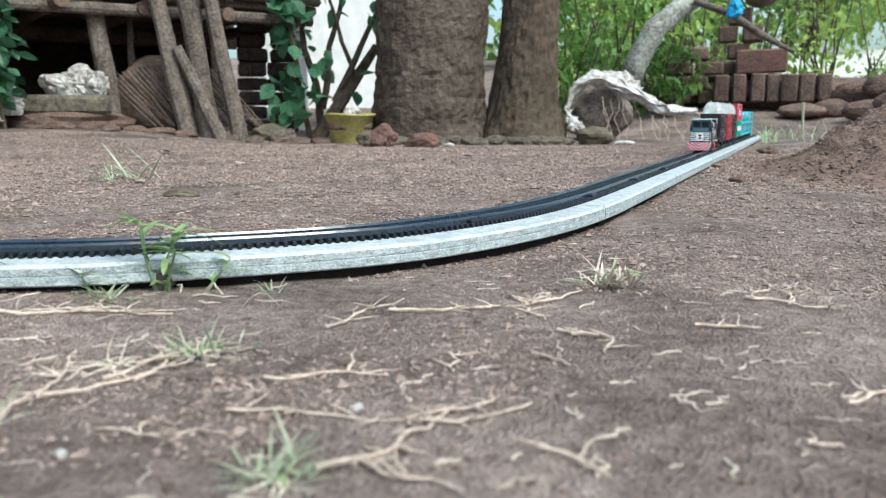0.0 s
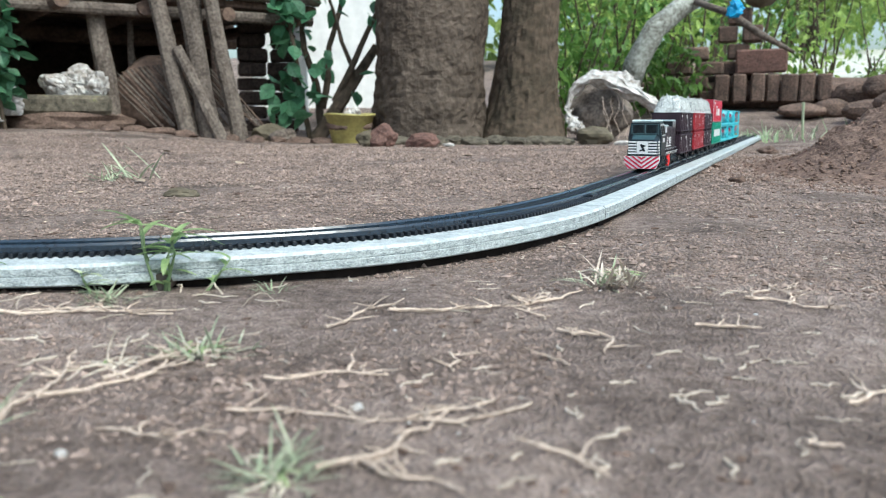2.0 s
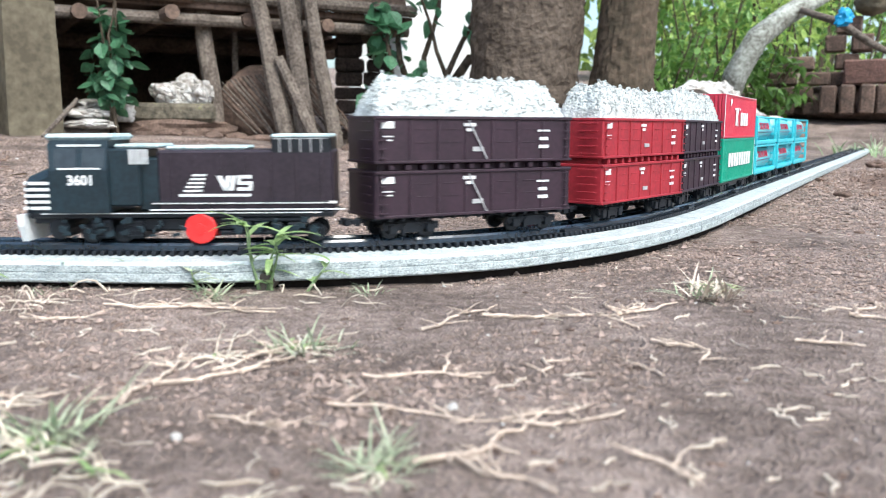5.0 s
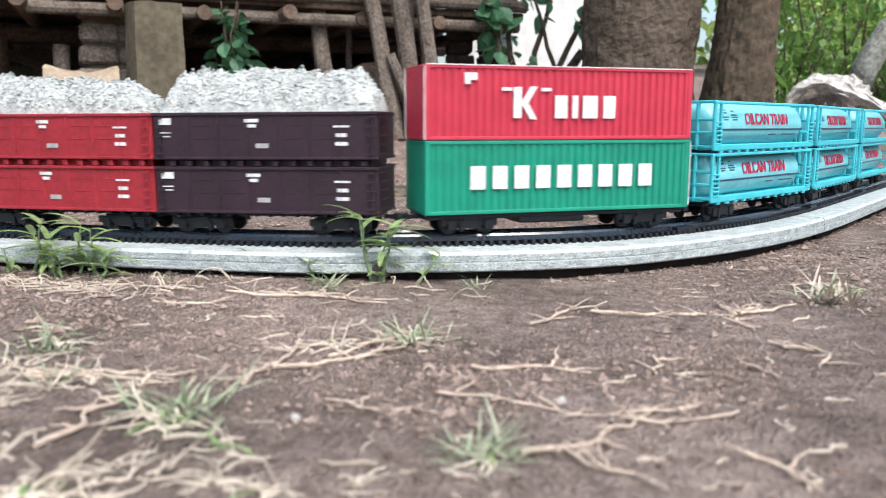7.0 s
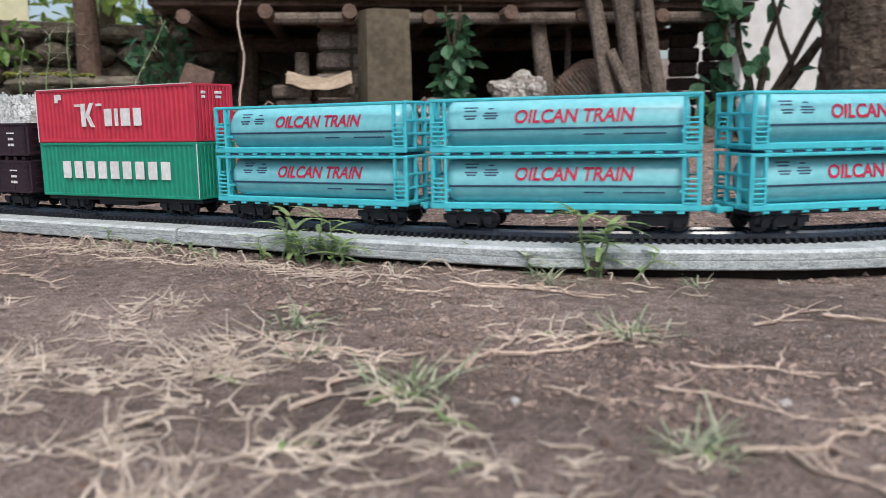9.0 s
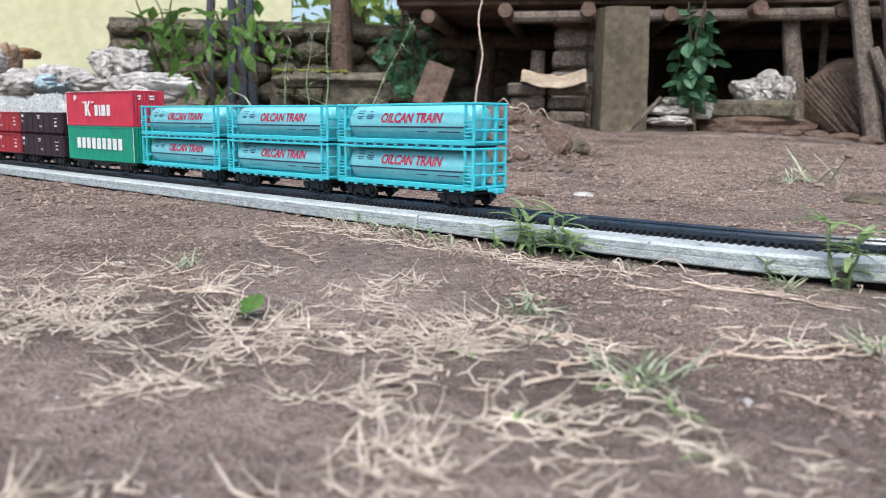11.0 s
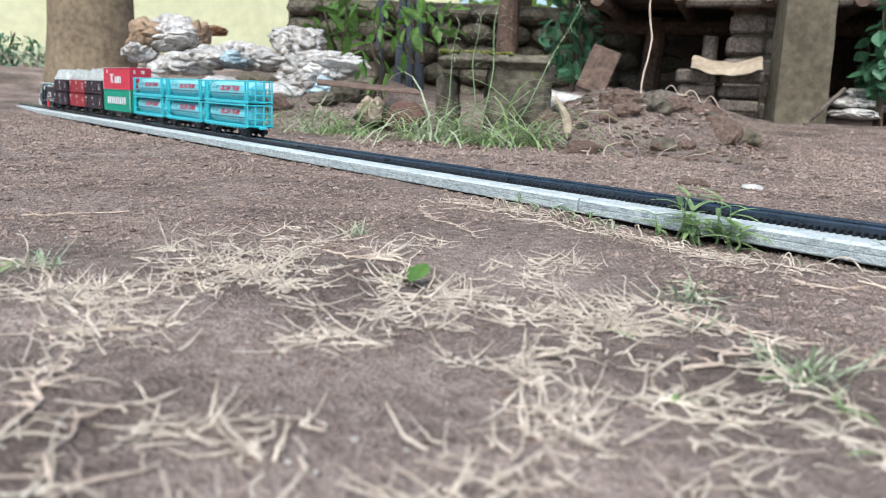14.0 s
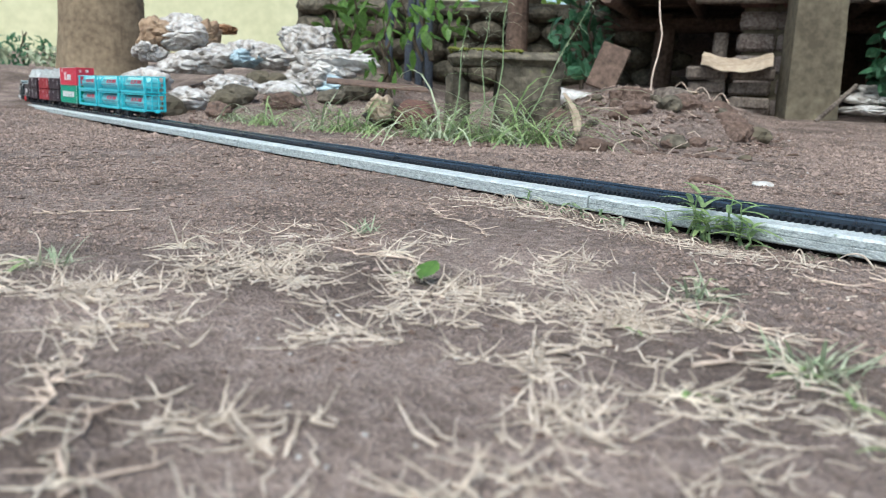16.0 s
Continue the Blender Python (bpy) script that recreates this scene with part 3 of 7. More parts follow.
    panel(v, "cab_side_window", k, "glass")
    k = Kit()
    for a in (-0.0135, 0.0, 0.0135):
        k.box(0.0012, 0.0012, 0.0105, T((f - 0.0134, a, 0.0437)), 0.0002)
    for zz in (0.0388, 0.0486):
        k.box(0.0012, 0.028, 0.0012, T((f - 0.0134, 0, zz)), 0.0002)
    panel(v, "window_frame", k, "tealgrey", "teal-grey window frames")
    k = Kit()
    side_bar(k, f - 0.029, 0.0480, 0.021, 0.0010, 0.0149)
    side_bar(k, f - 0.029, 0.0370, 0.021, 0.0008, 0.0170)
    panel(v, "window_rim", k, "white", "white cab window rims")
    # nose: white panel, stripes, black emblem as a plain slanted shape
    k = Kit()
    k.box(0.0012, 0.0115, 0.0135, T((f - 0.0006, 0, 0.0240)), 0.0002)
    for i in range(5):
        for s in (-1, 1):
            k.box(0.0010, 0.0085, 0.0016, T((f - 0.0006, s * 0.0103, 0.0180 + i * 0.0030)), 0.0002)
    panel(v, "nose_stripes", k, "white", "white nose stripes round a square panel")
    k = Kit()
    for i in range(5):
        side_bar(k, f - 0.0075 - 0.0006 * i, 0.0180 + i * 0.0030, 0.0150 - 0.0002 * i, 0.0015, 0.0153)
    panel(v, "nose_side_stripes", k, "white", "white stripes round the nose side")
    k = Kit().box(0.0006, 0.0020, 0.0085, T((f + 0.0003, 0.0003, 0.0240)) @ turn(28), 0.0002)
    k.box(0.0006, 0.0042, 0.0018, T((f + 0.0003, 0.0010, 0.0262)) @ turn(-12), 0.0002)
    k.box(0.0006, 0.0034, 0.0014, T((f + 0.0003, -0.0012, 0.0212)) @ turn(20), 0.0002)
    panel(v, "emblem", k, "black", "small black emblem shape")
    # plough with chevrons
    k = Kit()
    base = [(-0.0178, 0.0150), (0.0178, 0.0150), (0.0178, 0.0095), (0.0142, 0.0018), (-0.0142, 0.0018), (-0.0178, 0.0095)]
    vs = [(f - 0.0005, a, b) for a, b in base] + [(f + 0.0025, a, b) for a, b in base]
    k.add(vs, [(5, 4, 3, 2, 1, 0)] + [(i, (i + 1) % 6, (i + 1) % 6 + 6, i + 6) for i in range(6)] + [(6, 7, 8, 9, 10, 11)])
    pl = panel(v, "plough", k, "white", "white plough with red chevrons")

    def cut(poly, fn):
        """Keep the part of a polygon where fn is not negative."""
        out = []
        for a, b in zip(poly, poly[1:] + poly[:1]):
            fa, fb = fn(a), fn(b)
            if fa >= 0:
                out.append(a)
            if fa * fb < 0:
                t = fa / (fa - fb)
                out.append((a[0] + (b[0] - a[0]) * t, a[1] + (b[1] - a[1]) * t))
        return out
    for i in range(-4, 4):
        c0 = 0.0018 + i * 0.0046
        k = Kit()
        for s in (-1, 1):
            poly = [(0.0, 0.0018), (0.0142, 0.0018), (0.0178, 0.0095), (0.0178, 0.0150), (0.0, 0.0150)]
            poly = cut(poly, lambda q: q[1] - 0.75 * q[0] - c0)
            poly = cut(poly, lambda q: c0 + 0.0024 - q[1] + 0.75 * q[0]) if len(poly) > 2 else []
            if len(poly) > 2:
                vs = [(f + 0.0029, s * a, b) for a, b in poly]
                k.add(vs, [tuple(range(len(vs)))[::s]])
        if k.v:
            part("chevron", k, M["print"], pl, "red chevron stripe")
    # underframe, tanks, side frames
    k = Kit().box(L - 0.004, 0.030, 0.0026, T((0, 0, 0.0142)), 0.0006)
    k.box(0.060, 0.024, 0.007, T((-0.004, 0, 0.0095)), 0.001)
    panel(v, "underframe", k, "locoblack")
    k = Kit()
    for x0 in (f - 0.037, f - 0.053):
        k.box(0.0105, 0.027, 0.0098, T((x0, 0, 0.0075)), 0.0008)
        for i in range(4):
            k.box(0.0098, 0.0276, 0.0008, T((x0, 0, 0.0040 + i * 0.0022)), 0.0002)
    k.tube([(f - 0.016, -0.0135, 0.0078), (f - 0.016, 0.0135, 0.0078)], 0.0052, 16)
    k.box(0.016, 0.026, 0.003, T((f - 0.0115, 0, 0.0118)), 0.0006)
    panel(v, "front_gear", k, "black")
    k = Kit()
    for i in range(4):
        k.box(0.0062, 0.029, 0.0042, T((-0.030 - i * 0.0085, 0, 0.0082)), 0.0008)
    k.box(0.042, 0.0284, 0.0022, T((-0.040, 0, 0.0118)), 0.0005)
    k.box(0.046, 0.028, 0.002, T((-0.041, 0, 0.0052)), 0.0005)
    panel(v, "rear_truck_frame", k, "black")
    for s in (-1, 1):
        for x0 in (-0.048, -0.066, f - 0.030, f - 0.046):
            add_wheel(v, x0, s * 0.0083, 0.0048, "black")
    for s in (-1, 1):
        o = add_wheel(v, -0.0165, s * 0.0140, 0.0072, "wheelred", "bright red plastic driving wheel")
    # side print
    k = Kit()
    side_bar(k, -0.031, 0.0200, 0.093, 0.0011, 0.0131)
    side_bar(k, -0.033, 0.0168, 0.098, 0.0006, 0.0151)
    side_bar(k, 0.0, 0.0152, 0.140, 0.0004, 0.0152)
    for i in range(5):
        side_bar(k, -0.0055 - 0.0009 * i, 0.0258 + i * 0.0019, 0.0095 - 0.0006 * i, 0.0009, 0.0131, 0.35)
    side_bar(k, -0.0165, 0.0236, 0.036, 0.0013, 0.0131, 0.3)
    panel(v, "side_stripes", k, "white", "white side stripes and slanted bars")
    k = Kit()
    side_bar(k, -0.0205, 0.0295, 0.0025, 0.0072, 0.0131, -0.45)
    side_bar(k, -0.0255, 0.0295, 0.0022, 0.0072, 0.0131, 0.2)
    side_bar(k, -0.0228, 0.0295, 0.0022, 0.0072, 0.0131, 0.2)
    for zz in (0.0266, 0.0295, 0.0325):
        side_bar(k, -0.0315, zz, 0.0075, 0.0016, 0.0131, 0.2)
    side_bar(k, -0.0288, 0.0310, 0.0018, 0.0036, 0.0131, 0.2)
    side_bar(k, -0.0345, 0.0280, 0.0018, 0.0036, 0.0131, 0.2)
    panel(v, "side_emblem", k, "white", "white slanted emblem shapes")
    o = part("number", text_mesh("3601", 0.0062), M["white"], v, "white running number 3601")
    o.matrix_basis = T((f - 0.0295, 0.0172, 0.0312)) @ SIDE
    k = Kit()
    for s in (-1, 1):
        pts = [(f - 0.003, s * 0.0155, 0.0155), (f - 0.003, s * 0.0155, 0.022)]
        k.tube(pts, 0.0004, 5)
        k.tube([(f - 0.062, s * 0.0152, 0.0205), (-f + 0.004, s * 0.0152, 0.0205)], 0.00035, 5)
        for i in range(7):
            k.tube([(f - 0.063 - i * 0.0145, s * 0.0152, 0.0150), (f - 0.063 - i * 0.0145, s * 0.0152, 0.0206)], 0.0003, 5)
    panel(v, "handrail", k, "black")
    # pipes, springs and axle boxes of the running gear
    rr = random.Random(14)
    k = Kit()
    for s in (-1, 1):
        for i in range(46):
            x0 = rr.uniform(-0.070, f - 0.012)
            if abs(x0 + 0.0165) < 0.009:
                continue
            k.box(rr.uniform(0.0012, 0.0045), 0.0014, rr.uniform(0.0008, 0.0030), T((x0, s * (0.0146 + rr.uniform(0, 0.0007)), rr.uniform(0.0035, 0.0125))) @ turn(0, rr.uniform(-20, 20), 0), 0.0002)
        for i in range(5):
            x0 = -0.066 + i * 0.0095
            k.tube([(x0, s * 0.0142, 0.0070), (x0, s * 0.0156, 0.0070)], 0.0022, 10)
    panel(v, "running_gear", k, "locoteal", "blue-black moulded running gear")
    add_coupler(v, -f)
    return v


def gondola_body(v, z0, h, L, mat, side_label):
    """One ribbed open wagon body with floor, ribs, rim, ladder and print."""
    W = 0.034
    k = Kit()
    k.box(L, W, h, T((0, 0, z0 + h / 2)), 0.0006)
    n = 7
    for i in range(n + 1):
        x = -L / 2 + 0.003 + i * (L - 0.006) / n
        k.box(0.0012, W + 0.0012, h - 0.003, T((x, 0, z0 + h / 2)), 0.0002)
    k.box(L + 0.0006, W + 0.0018, 0.0016, T((0, 0, z0 + h - 0.0006)), 0.0003)
    k.box(L + 0.0006, W + 0.0016, 0.0014, T((0, 0, z0 + 0.0008)), 0.0003)
    for i in range(n):
        x = -L / 2 + 0.003 + (i + 0.5) * (L - 0.006) / n
        for zz in (0.36, 0.64):
            if i in (1, 2, 4, 5):
                k.box(0.008, W + 0.0006, 0.0004, T((x, 0, z0 + h * zz + 0.002)), 0.0001)
    body = part("body", k, M[mat], v)
    k = Kit()
    for e in (-1, 1):
        for i in range(5):
            k.box(0.0038, 0.0007, 0.0007, T((e * (L / 2 - 0.0035), W / 2 + 0.0014, z0 + h * (0.12 + 0.19 * i))), 0.0001)
            k.box(0.0007, 0.012, 0.0007, T((e * (L / 2 + 0.001), 0.008, z0 + h * (0.12 + 0.19 * i))), 0.0001)
    part("ladder", k, M[mat], body)
    k = Kit()
    y = W / 2 + 0.0002
    side_bar(k, L / 2 - 0.0065, z0 + h * 0.82, 0.0062, 0.0032, y)
    side_bar(k, L / 2 - 0.0065, z0 + h * 0.58, 0.0055, 0.0005, y)
    side_bar(k, L / 2 - 0.0065, z0 + h * 0.50, 0.0045, 0.0005, y)
    side_bar(k, 0.0055, z0 + h * 0.83, 0.0068, 0.0016, y)
    side_bar(k, 0.0055, z0 + h * 0.72, 0.0042, 0.0015, y)
    for zz, w in ((0.70, 0.0075), (0.52, 0.0052), (0.34, 0.0060)):
        side_bar(k, -L / 2 + 0.0175, z0 + h * zz, w, 0.0017 if zz < 0.6 else 0.0009, y)
    part("marking", k, M["white"], body, "white stencil markings as bars")["kind"] = "stuff"
    k = Kit()
    side_bar(k, 0.0005, z0 + h * 0.30, 0.0062, 0.0022, y)
    part("faded_marking", k, M["grey"], body, "faded grey marking")
    return body


def build_gondola(mat, colour):
    v = thing("toy_gondola", f"double-stacked {colour} toy gondola wagon heaped with white gravel", "toy wagon", group="gondola wagons")
    L = 0.1126
    h = 0.0225
    gondola_body(v, 0.0108, h, L, mat, colour)
    gondola_body(v, 0.0108 + h + 0.0035, h, L, mat, colour)
    k = Kit()
    k.box(L - 0.006, 0.026, 0.0036, T((0, 0, 0.0108 + h + 0.0017)), 0.0004)
    for i in range(12):
        k.box(0.003, 0.0335, 0.003, T((-L / 2 + 0.007 + i * 0.0088, 0, 0.0108 + h + 0.0018)), 0.0004)
    part("stacking_frame", k, M[mat], v)
    k = Kit().box(L - 0.004, 0.020, 0.002, T((0, 0, 0.0100)), 0.0004)
    for i in range(15):
        k.box(0.002, 0.032, 0.0018, T((-L / 2 + 0.006 + i * 0.007, 0, 0.0102)), 0.0003)
    part("underframe", k, M["black"], v)
    for e in (-1, 1):
        add_bogie(v, e * (L / 2 - 0.021))
        add_coupler(v, e * L / 2)
    return v


def add_load(v, seed, peak, skew):
    """A heap of white gravel: a mound with many grains on it."""
    L, W = 0.1106, 0.032
    z0 = 0.0108 + 2 * 0.0225 + 0.0035 - 0.002
    nx, ny = 60, 20
    vs, fs = [], []
    rng = random.Random(seed)

    def height(u, w):
        lim = min(1, (1 - abs(u)) / (0.20 + 0.45 * max(0, -u * skew))) * min(1, (1 - abs(w)) / 0.42)
        lim = max(0, lim) ** 0.5
        bumpy = 0.88 + 0.20 * noise.noise((u * 3.1 + seed, w * 2, seed)) + 0.16 * noise.noise((u * 8, w * 5, seed)) + 0.13 * noise.noise((u * 19, w * 9, seed))
        return z0 + peak * lim * bumpy * (1 + 0.12 * skew * u)

    for i in range(nx + 1):
        for j in range(ny + 1):
            u, w = -1 + 2 * i / nx, -1 + 2 * j / ny
            z = height(u, w) + 0.0011 * noise.noise((u * 34, w * 14, seed))
            vs.append((u * L / 2, w * W / 2, z))
    for i in range(nx):
        for j in range(ny):
            a = i * (ny + 1) + j
            fs.append((a, a + ny + 1, a + ny + 2, a + 1))
    k = Kit().add(vs, fs)
    for _ in range(2600):
        u, w = rng.uniform(-0.97, 0.97), rng.uniform(-0.97, 0.97)
        r = rng.uniform(0.0004, 0.0010)
        c = Vector((u * L / 2, w * W / 2, height(u, w) + r * 0.3))
        R = Euler((rng.uniform(0, 6), rng.uniform(0, 6), rng.uniform(0, 6))).to_matrix()
        o = [c + R @ (Vector(q) * r * rng.uniform(0.7, 1.2)) for q in ((1, 0, 0), (-1, 0, 0), (0, 1, 0), (0, -1, 0), (0, 0, 1), (0, 0, -1))]
        k.add(o, [(0, 2, 4), (2, 1, 4), (1, 3, 4), (3, 0, 4), (2, 0, 5), (1, 2, 5), (3, 1, 5), (0, 3, 5)])
    o = part("gravel_load", k, M["load"], v, "heaped white gravel load")
    return o


def container(v, z0, h, mat, name, label):
    L, W = 0.1435, 0.0345
    k = Kit()
    # corrugated sides as a zigzag wall
    n = 34
    for s in (-1, 1):
        vs, fs = [], []
        xs = []
        for i in range(n):
            a = -L / 2 + 0.003 + i * (L - 0.006) / n
            b = (L - 0.006) / n
            xs += [(a, 0), (a + 0.30 * b, 0), (a + 0.48 * b, -0.0009), (a + 0.82 * b, -0.0009)]
        xs.append((L / 2 - 0.003, 0))
        for x, d in xs:
            vs += [(x, s * (W / 2 + d - 0.0003), z0 + 0.0016), (x, s * (W / 2 + d - 0.0003), z0 + h - 0.0016)]
        for i in range(len(xs) - 1):
            q = (2 * i, 2 * i + 2, 2 * i + 3, 2 * i + 1)
            fs.append(q if s < 0 else q[::-1])
        k.add(vs, fs)
    for e in (-1, 1):
        m = 9
        for i in range(m):
            y = -W / 2 + 0.003 + (i + 0.5) * (W - 0.006) / m
            k.box(0.0012, (W - 0.006) / m * 0.62, h - 0.003, T((e * (L / 2 - 0.0006), y, z0 + h / 2)), 0.0003)
    k.box(L - 0.002, W - 0.0032, h - 0.0006, T((0, 0, z0 + h / 2)), 0.0003)
    body = part(name, k, M[mat], v, label)
    k = Kit()
    for e in (-1, 1):
        for s in (-1, 1):
            k.box(0.0030, 0.0030, h, T((e * (L / 2 - 0.0015), s * (W / 2 - 0.0015), z0 + h / 2)), 0.0004)
    for s in (-1, 1):
        for zz in (0.0009, h - 0.0009):
            k.box(L - 0.005, 0.0018, 0.0018, T((0, s * (W / 2 - 0.0009), z0 + zz)), 0.0003)
    for e in (-1, 1):
        for zz in (0.0009, h - 0.0009):
            k.box(0.0018, W - 0.005, 0.0018, T((e * (L / 2 - 0.0009), 0, z0 + zz)), 0.0003)
    k.box(L - 0.004, W - 0.004, 0.0008, T((0, 0, z0 + h - 0.0007)), 0.0002)
    part("corner_frame", k, M[mat], body)
    return body


def build_container_wagon():
    v = thing("toy_container_wagon", "toy flat wagon stacked with a red container over a green one", "toy wagon")
    L, W, h = 0.1435, 0.0345, 0.0352
    zb = 0.0105
    cg = container(v, zb, h, "cgreen", "green_container", "green corrugated toy container with white block lettering shapes")
    cr = container(v, zb + h + 0.0003, h, "cred", "red_container", "red corrugated toy container with white lettering shapes")
    y = W / 2 + 0.0001
    # wordmarks become plain blocks of the letters' size
    for i in range(9):
        part("wordmark_block", side_bar(Kit(), 0.0454 - i * 0.01135, zb + h * 0.50, 0.0076, 0.0112, y), M["white"], cg, "white block of a wordmark")
    z = zb + h * 1.5
    for x, dz, w, hh, sl in ((0.0255, 0.0005, 0.0042, 0.0148, 0), (0.0195, 0.0042, 0.0036, 0.0080, 0.6), (0.0195, -0.0034, 0.0036, 0.0080, -0.6), (0.0310, 0.0068, 0.0052, 0.0016, 0), (0.0105, 0.0068, 0.0052, 0.0016, 0),
                             (0.0025, -0.0014, 0.0066, 0.0110, 0), (-0.0050, -0.0014, 0.0030, 0.0110, 0), (-0.0132, -0.0014, 0.0082, 0.0110, 0), (-0.0238, -0.0014, 0.0066, 0.0110, 0),
                             (L / 2 - 0.0225, 0.0125, 0.0062, 0.0035, 0), (L / 2 - 0.0208, 0.0100, 0.0028, 0.0022, 0)):
        part("wordmark_block", side_bar(Kit(), x, z + dz, w, hh, y, sl), M["white"], cr, "white block of a wordmark")
    k = Kit()
    for zz, w in ((0.0125, 0.0062), (0.0098, 0.0050)):
        k.box(0.0005, w, 0.0016, T((-L / 2 - 0.0001, -0.004, z + zz)), 0.0001)
        k.box(0.0005, w * 0.6, 0.0016, T((-L / 2 - 0.0001, 0.009, z + zz)), 0.0001)
    part("end_marking", k, M["white"], cr, "white end marking bars")
    k = Kit()
    for s in (-1, 1):
        k.box(0.0005, 0.0005, h - 0.001, T((L / 2 + 0.0002, s * W / 2, z)), 0.0001)
    part("edge_wear", k, M["white"], cr, "pale worn container edge")
    k = Kit()
    k.box(L - 0.002, 0.0005, 0.0005, T((0, W / 2, zb + 2 * h + 0.0002)), 0.0001)
    k.box(0.0005, 0.0005, h - 0.002, T((-L / 2 - 0.0002, W / 2, zb + h / 2)), 0.0001)
    part("edge_wear", k, M["white"], cr, "pale worn container edge")
    k = Kit().box(L - 0.002, 0.028, 0.0024, T((0, 0, zb - 0.0014)), 0.0005)
    k.box(0.036, 0.027, 0.0042, T((0.004, 0, zb - 0.0035)), 0.0008)
    part("underframe", k, M["black"], v)
    for e in (-1, 1):
        add_bogie(v, e * (L / 2 - 0.024), 0.019)
        add_coupler(v, e * L / 2)
    return v


LETTERS = {}


def oil_tier(v, z0, h, L):
    W = 0.033
    k = Kit()
    for s in (-1, 1):
        k.box(L, 0.0022, 0.0034, T((0, s * (W / 2 - 0.0008), z0 + 0.0018)), 0.0005)
        k.box(L, 0.0018, 0.0017, T((0, s * (W / 2 - 0.0008), z0 + h - 0.0010)), 0.0004)
        for i in range(12):
            k.box(0.0035, 0.0016, 0.0016, T((-L / 2 + 0.009 + i * (L - 0.018) / 11, s * (W / 2 - 0.0008), z0 - 0.0004)), 0.0003)
    for e in (-1, 1):
        for y in (-1, -0.35, 0.35, 1):
            k.box(0.0022, 0.0018, h - 0.001, T((e * (L / 2 - 0.0012), y * (W / 2 - 0.0010), z0 + h / 2)), 0.0004)
        for zz in (0.08, 0.36, 0.62, 0.97):
            k.box(0.0020, W - 0.001, 0.0016, T((e * (L / 2 - 0.0012), 0, z0 + h * zz)), 0.0004)
        for s in (-1, 1):
            k.box(0.0016, 0.0018, h - 0.002, T((e * (L / 2 - 0.0080), s * (W / 2 - 0.0010), z0 + h / 2)), 0.0003)
            k.box(0.0016, 0.0050, 0.0016, T((e * (L / 2 - 0.0090), s * (W / 2 - 0.0028), z0 + h * 0.34)), 0.0003)
    k.box(L - 0.002, 0.020, 0.0022, T((0, 0, z0 + 0.0014)), 0.0004)
    fr = part("frame", k, M["cyan"], v)
    k = Kit()
    for e in (-1, 1):
        for s in (-1, 1):
            for i in range(6):
                k.box(0.0062, 0.0010, 0.0009, T((e * (L / 2 - 0.0045), s * (W / 2 + 0.0002), z0 + h * (0.14 + 0.085 * i))), 0.0002)
    part("ladder", k, M["cyan"], fr)
    # tank with domed ends
    r, zc, tl = 0.0126, z0 + h * 0.52, L - 0.0120
    xs = [(-0.5, 0.55), (-0.492, 0.80), (-0.475, 0.95), (-0.45, 1.0), (0.45, 1.0), (0.475, 0.95), (0.492, 0.80), (0.5, 0.55)]
    k = Kit().tube([(a * tl, 0, zc) for a, b in xs], [r * b for a, b in xs], 40)
    tk = part("tank", k, M["tank"], v, "pale turquoise cylindrical tank", True)
    k = Kit()
    ang = math.radians(-12)
    yy, zz = math.cos(ang) * (r + 0.0001), math.sin(ang) * (r + 0.0001)
    k.box(tl * 0.95, 0.0005, 0.0010, T((0, yy, zc + zz)) @ turn(-12), 0.0001)
    part("waist_stripe", k, M["navy"], tk, "thin dark waist stripe")
    if "oil" not in LETTERS:
        me = text_mesh("OILCAN TRAIN", 0.0092)
        bm = bmesh.new()
        bm.from_mesh(me)
        bmesh.ops.triangulate(bm, faces=bm.faces[:])
        for _ in range(2):
            bmesh.ops.subdivide_edges(bm, edges=[q for q in bm.edges if q.calc_length() > 0.0016], cuts=2)
            bmesh.ops.triangulate(bm, faces=bm.faces[:])
        bm.to_mesh(me)
        bm.free()
        # wrap the letters on the tank's round side
        for vv in me.vertices:
            u = vv.co.y / r + math.radians(14)
            rad = r + 0.0002 + (vv.co.z > 0) * 0.0002
            x = vv.co.x + 0.16 * vv.co.y
            vv.co = (-x * 0.92, math.cos(u) * rad, math.sin(u) * rad)
        me.flip_normals()
        LETTERS["oil"] = me
    o = part("lettering", LETTERS["oil"], M["print"], tk, "crimson lettering OILCAN TRAIN")
    o.location = (-0.0060, 0, zc)
    k = Kit()
    for i, (dx, dz, w) in enumerate(((0, 0.0046, 0.0075), (0, 0.0030, 0.006), (0, 0.0005, 0.0068), (0, -0.0008, 0.005), (-0.0105, 0.0040, 0.003), (-0.0105, 0.0018, 0.0065), (-0.0105, 0.0005, 0.008), (-0.0105, -0.0008, 0.006))):
        aa = math.asin((0.0036 + dz) / r)
        k.box(w, 0.0003, 0.0008, T((L * 0.5 - 0.0205 + dx, math.cos(aa) * (r + 0.00005), zc + math.sin(aa) * r)) @ turn(math.degrees(aa)), 0.0001)
    for x0, w in ((-L * 0.30, 0.020), (-L * 0.12, 0.010)):
        aa = math.radians(-27)
        k.box(w, 0.0003, 0.0008, T((x0, math.cos(aa) * (r + 0.00005), zc + math.sin(aa) * r)) @ turn(-27), 0.0001)
    part("small_marking", k, M["navy"], tk, "small dark marking bars")["kind"] = "stuff"


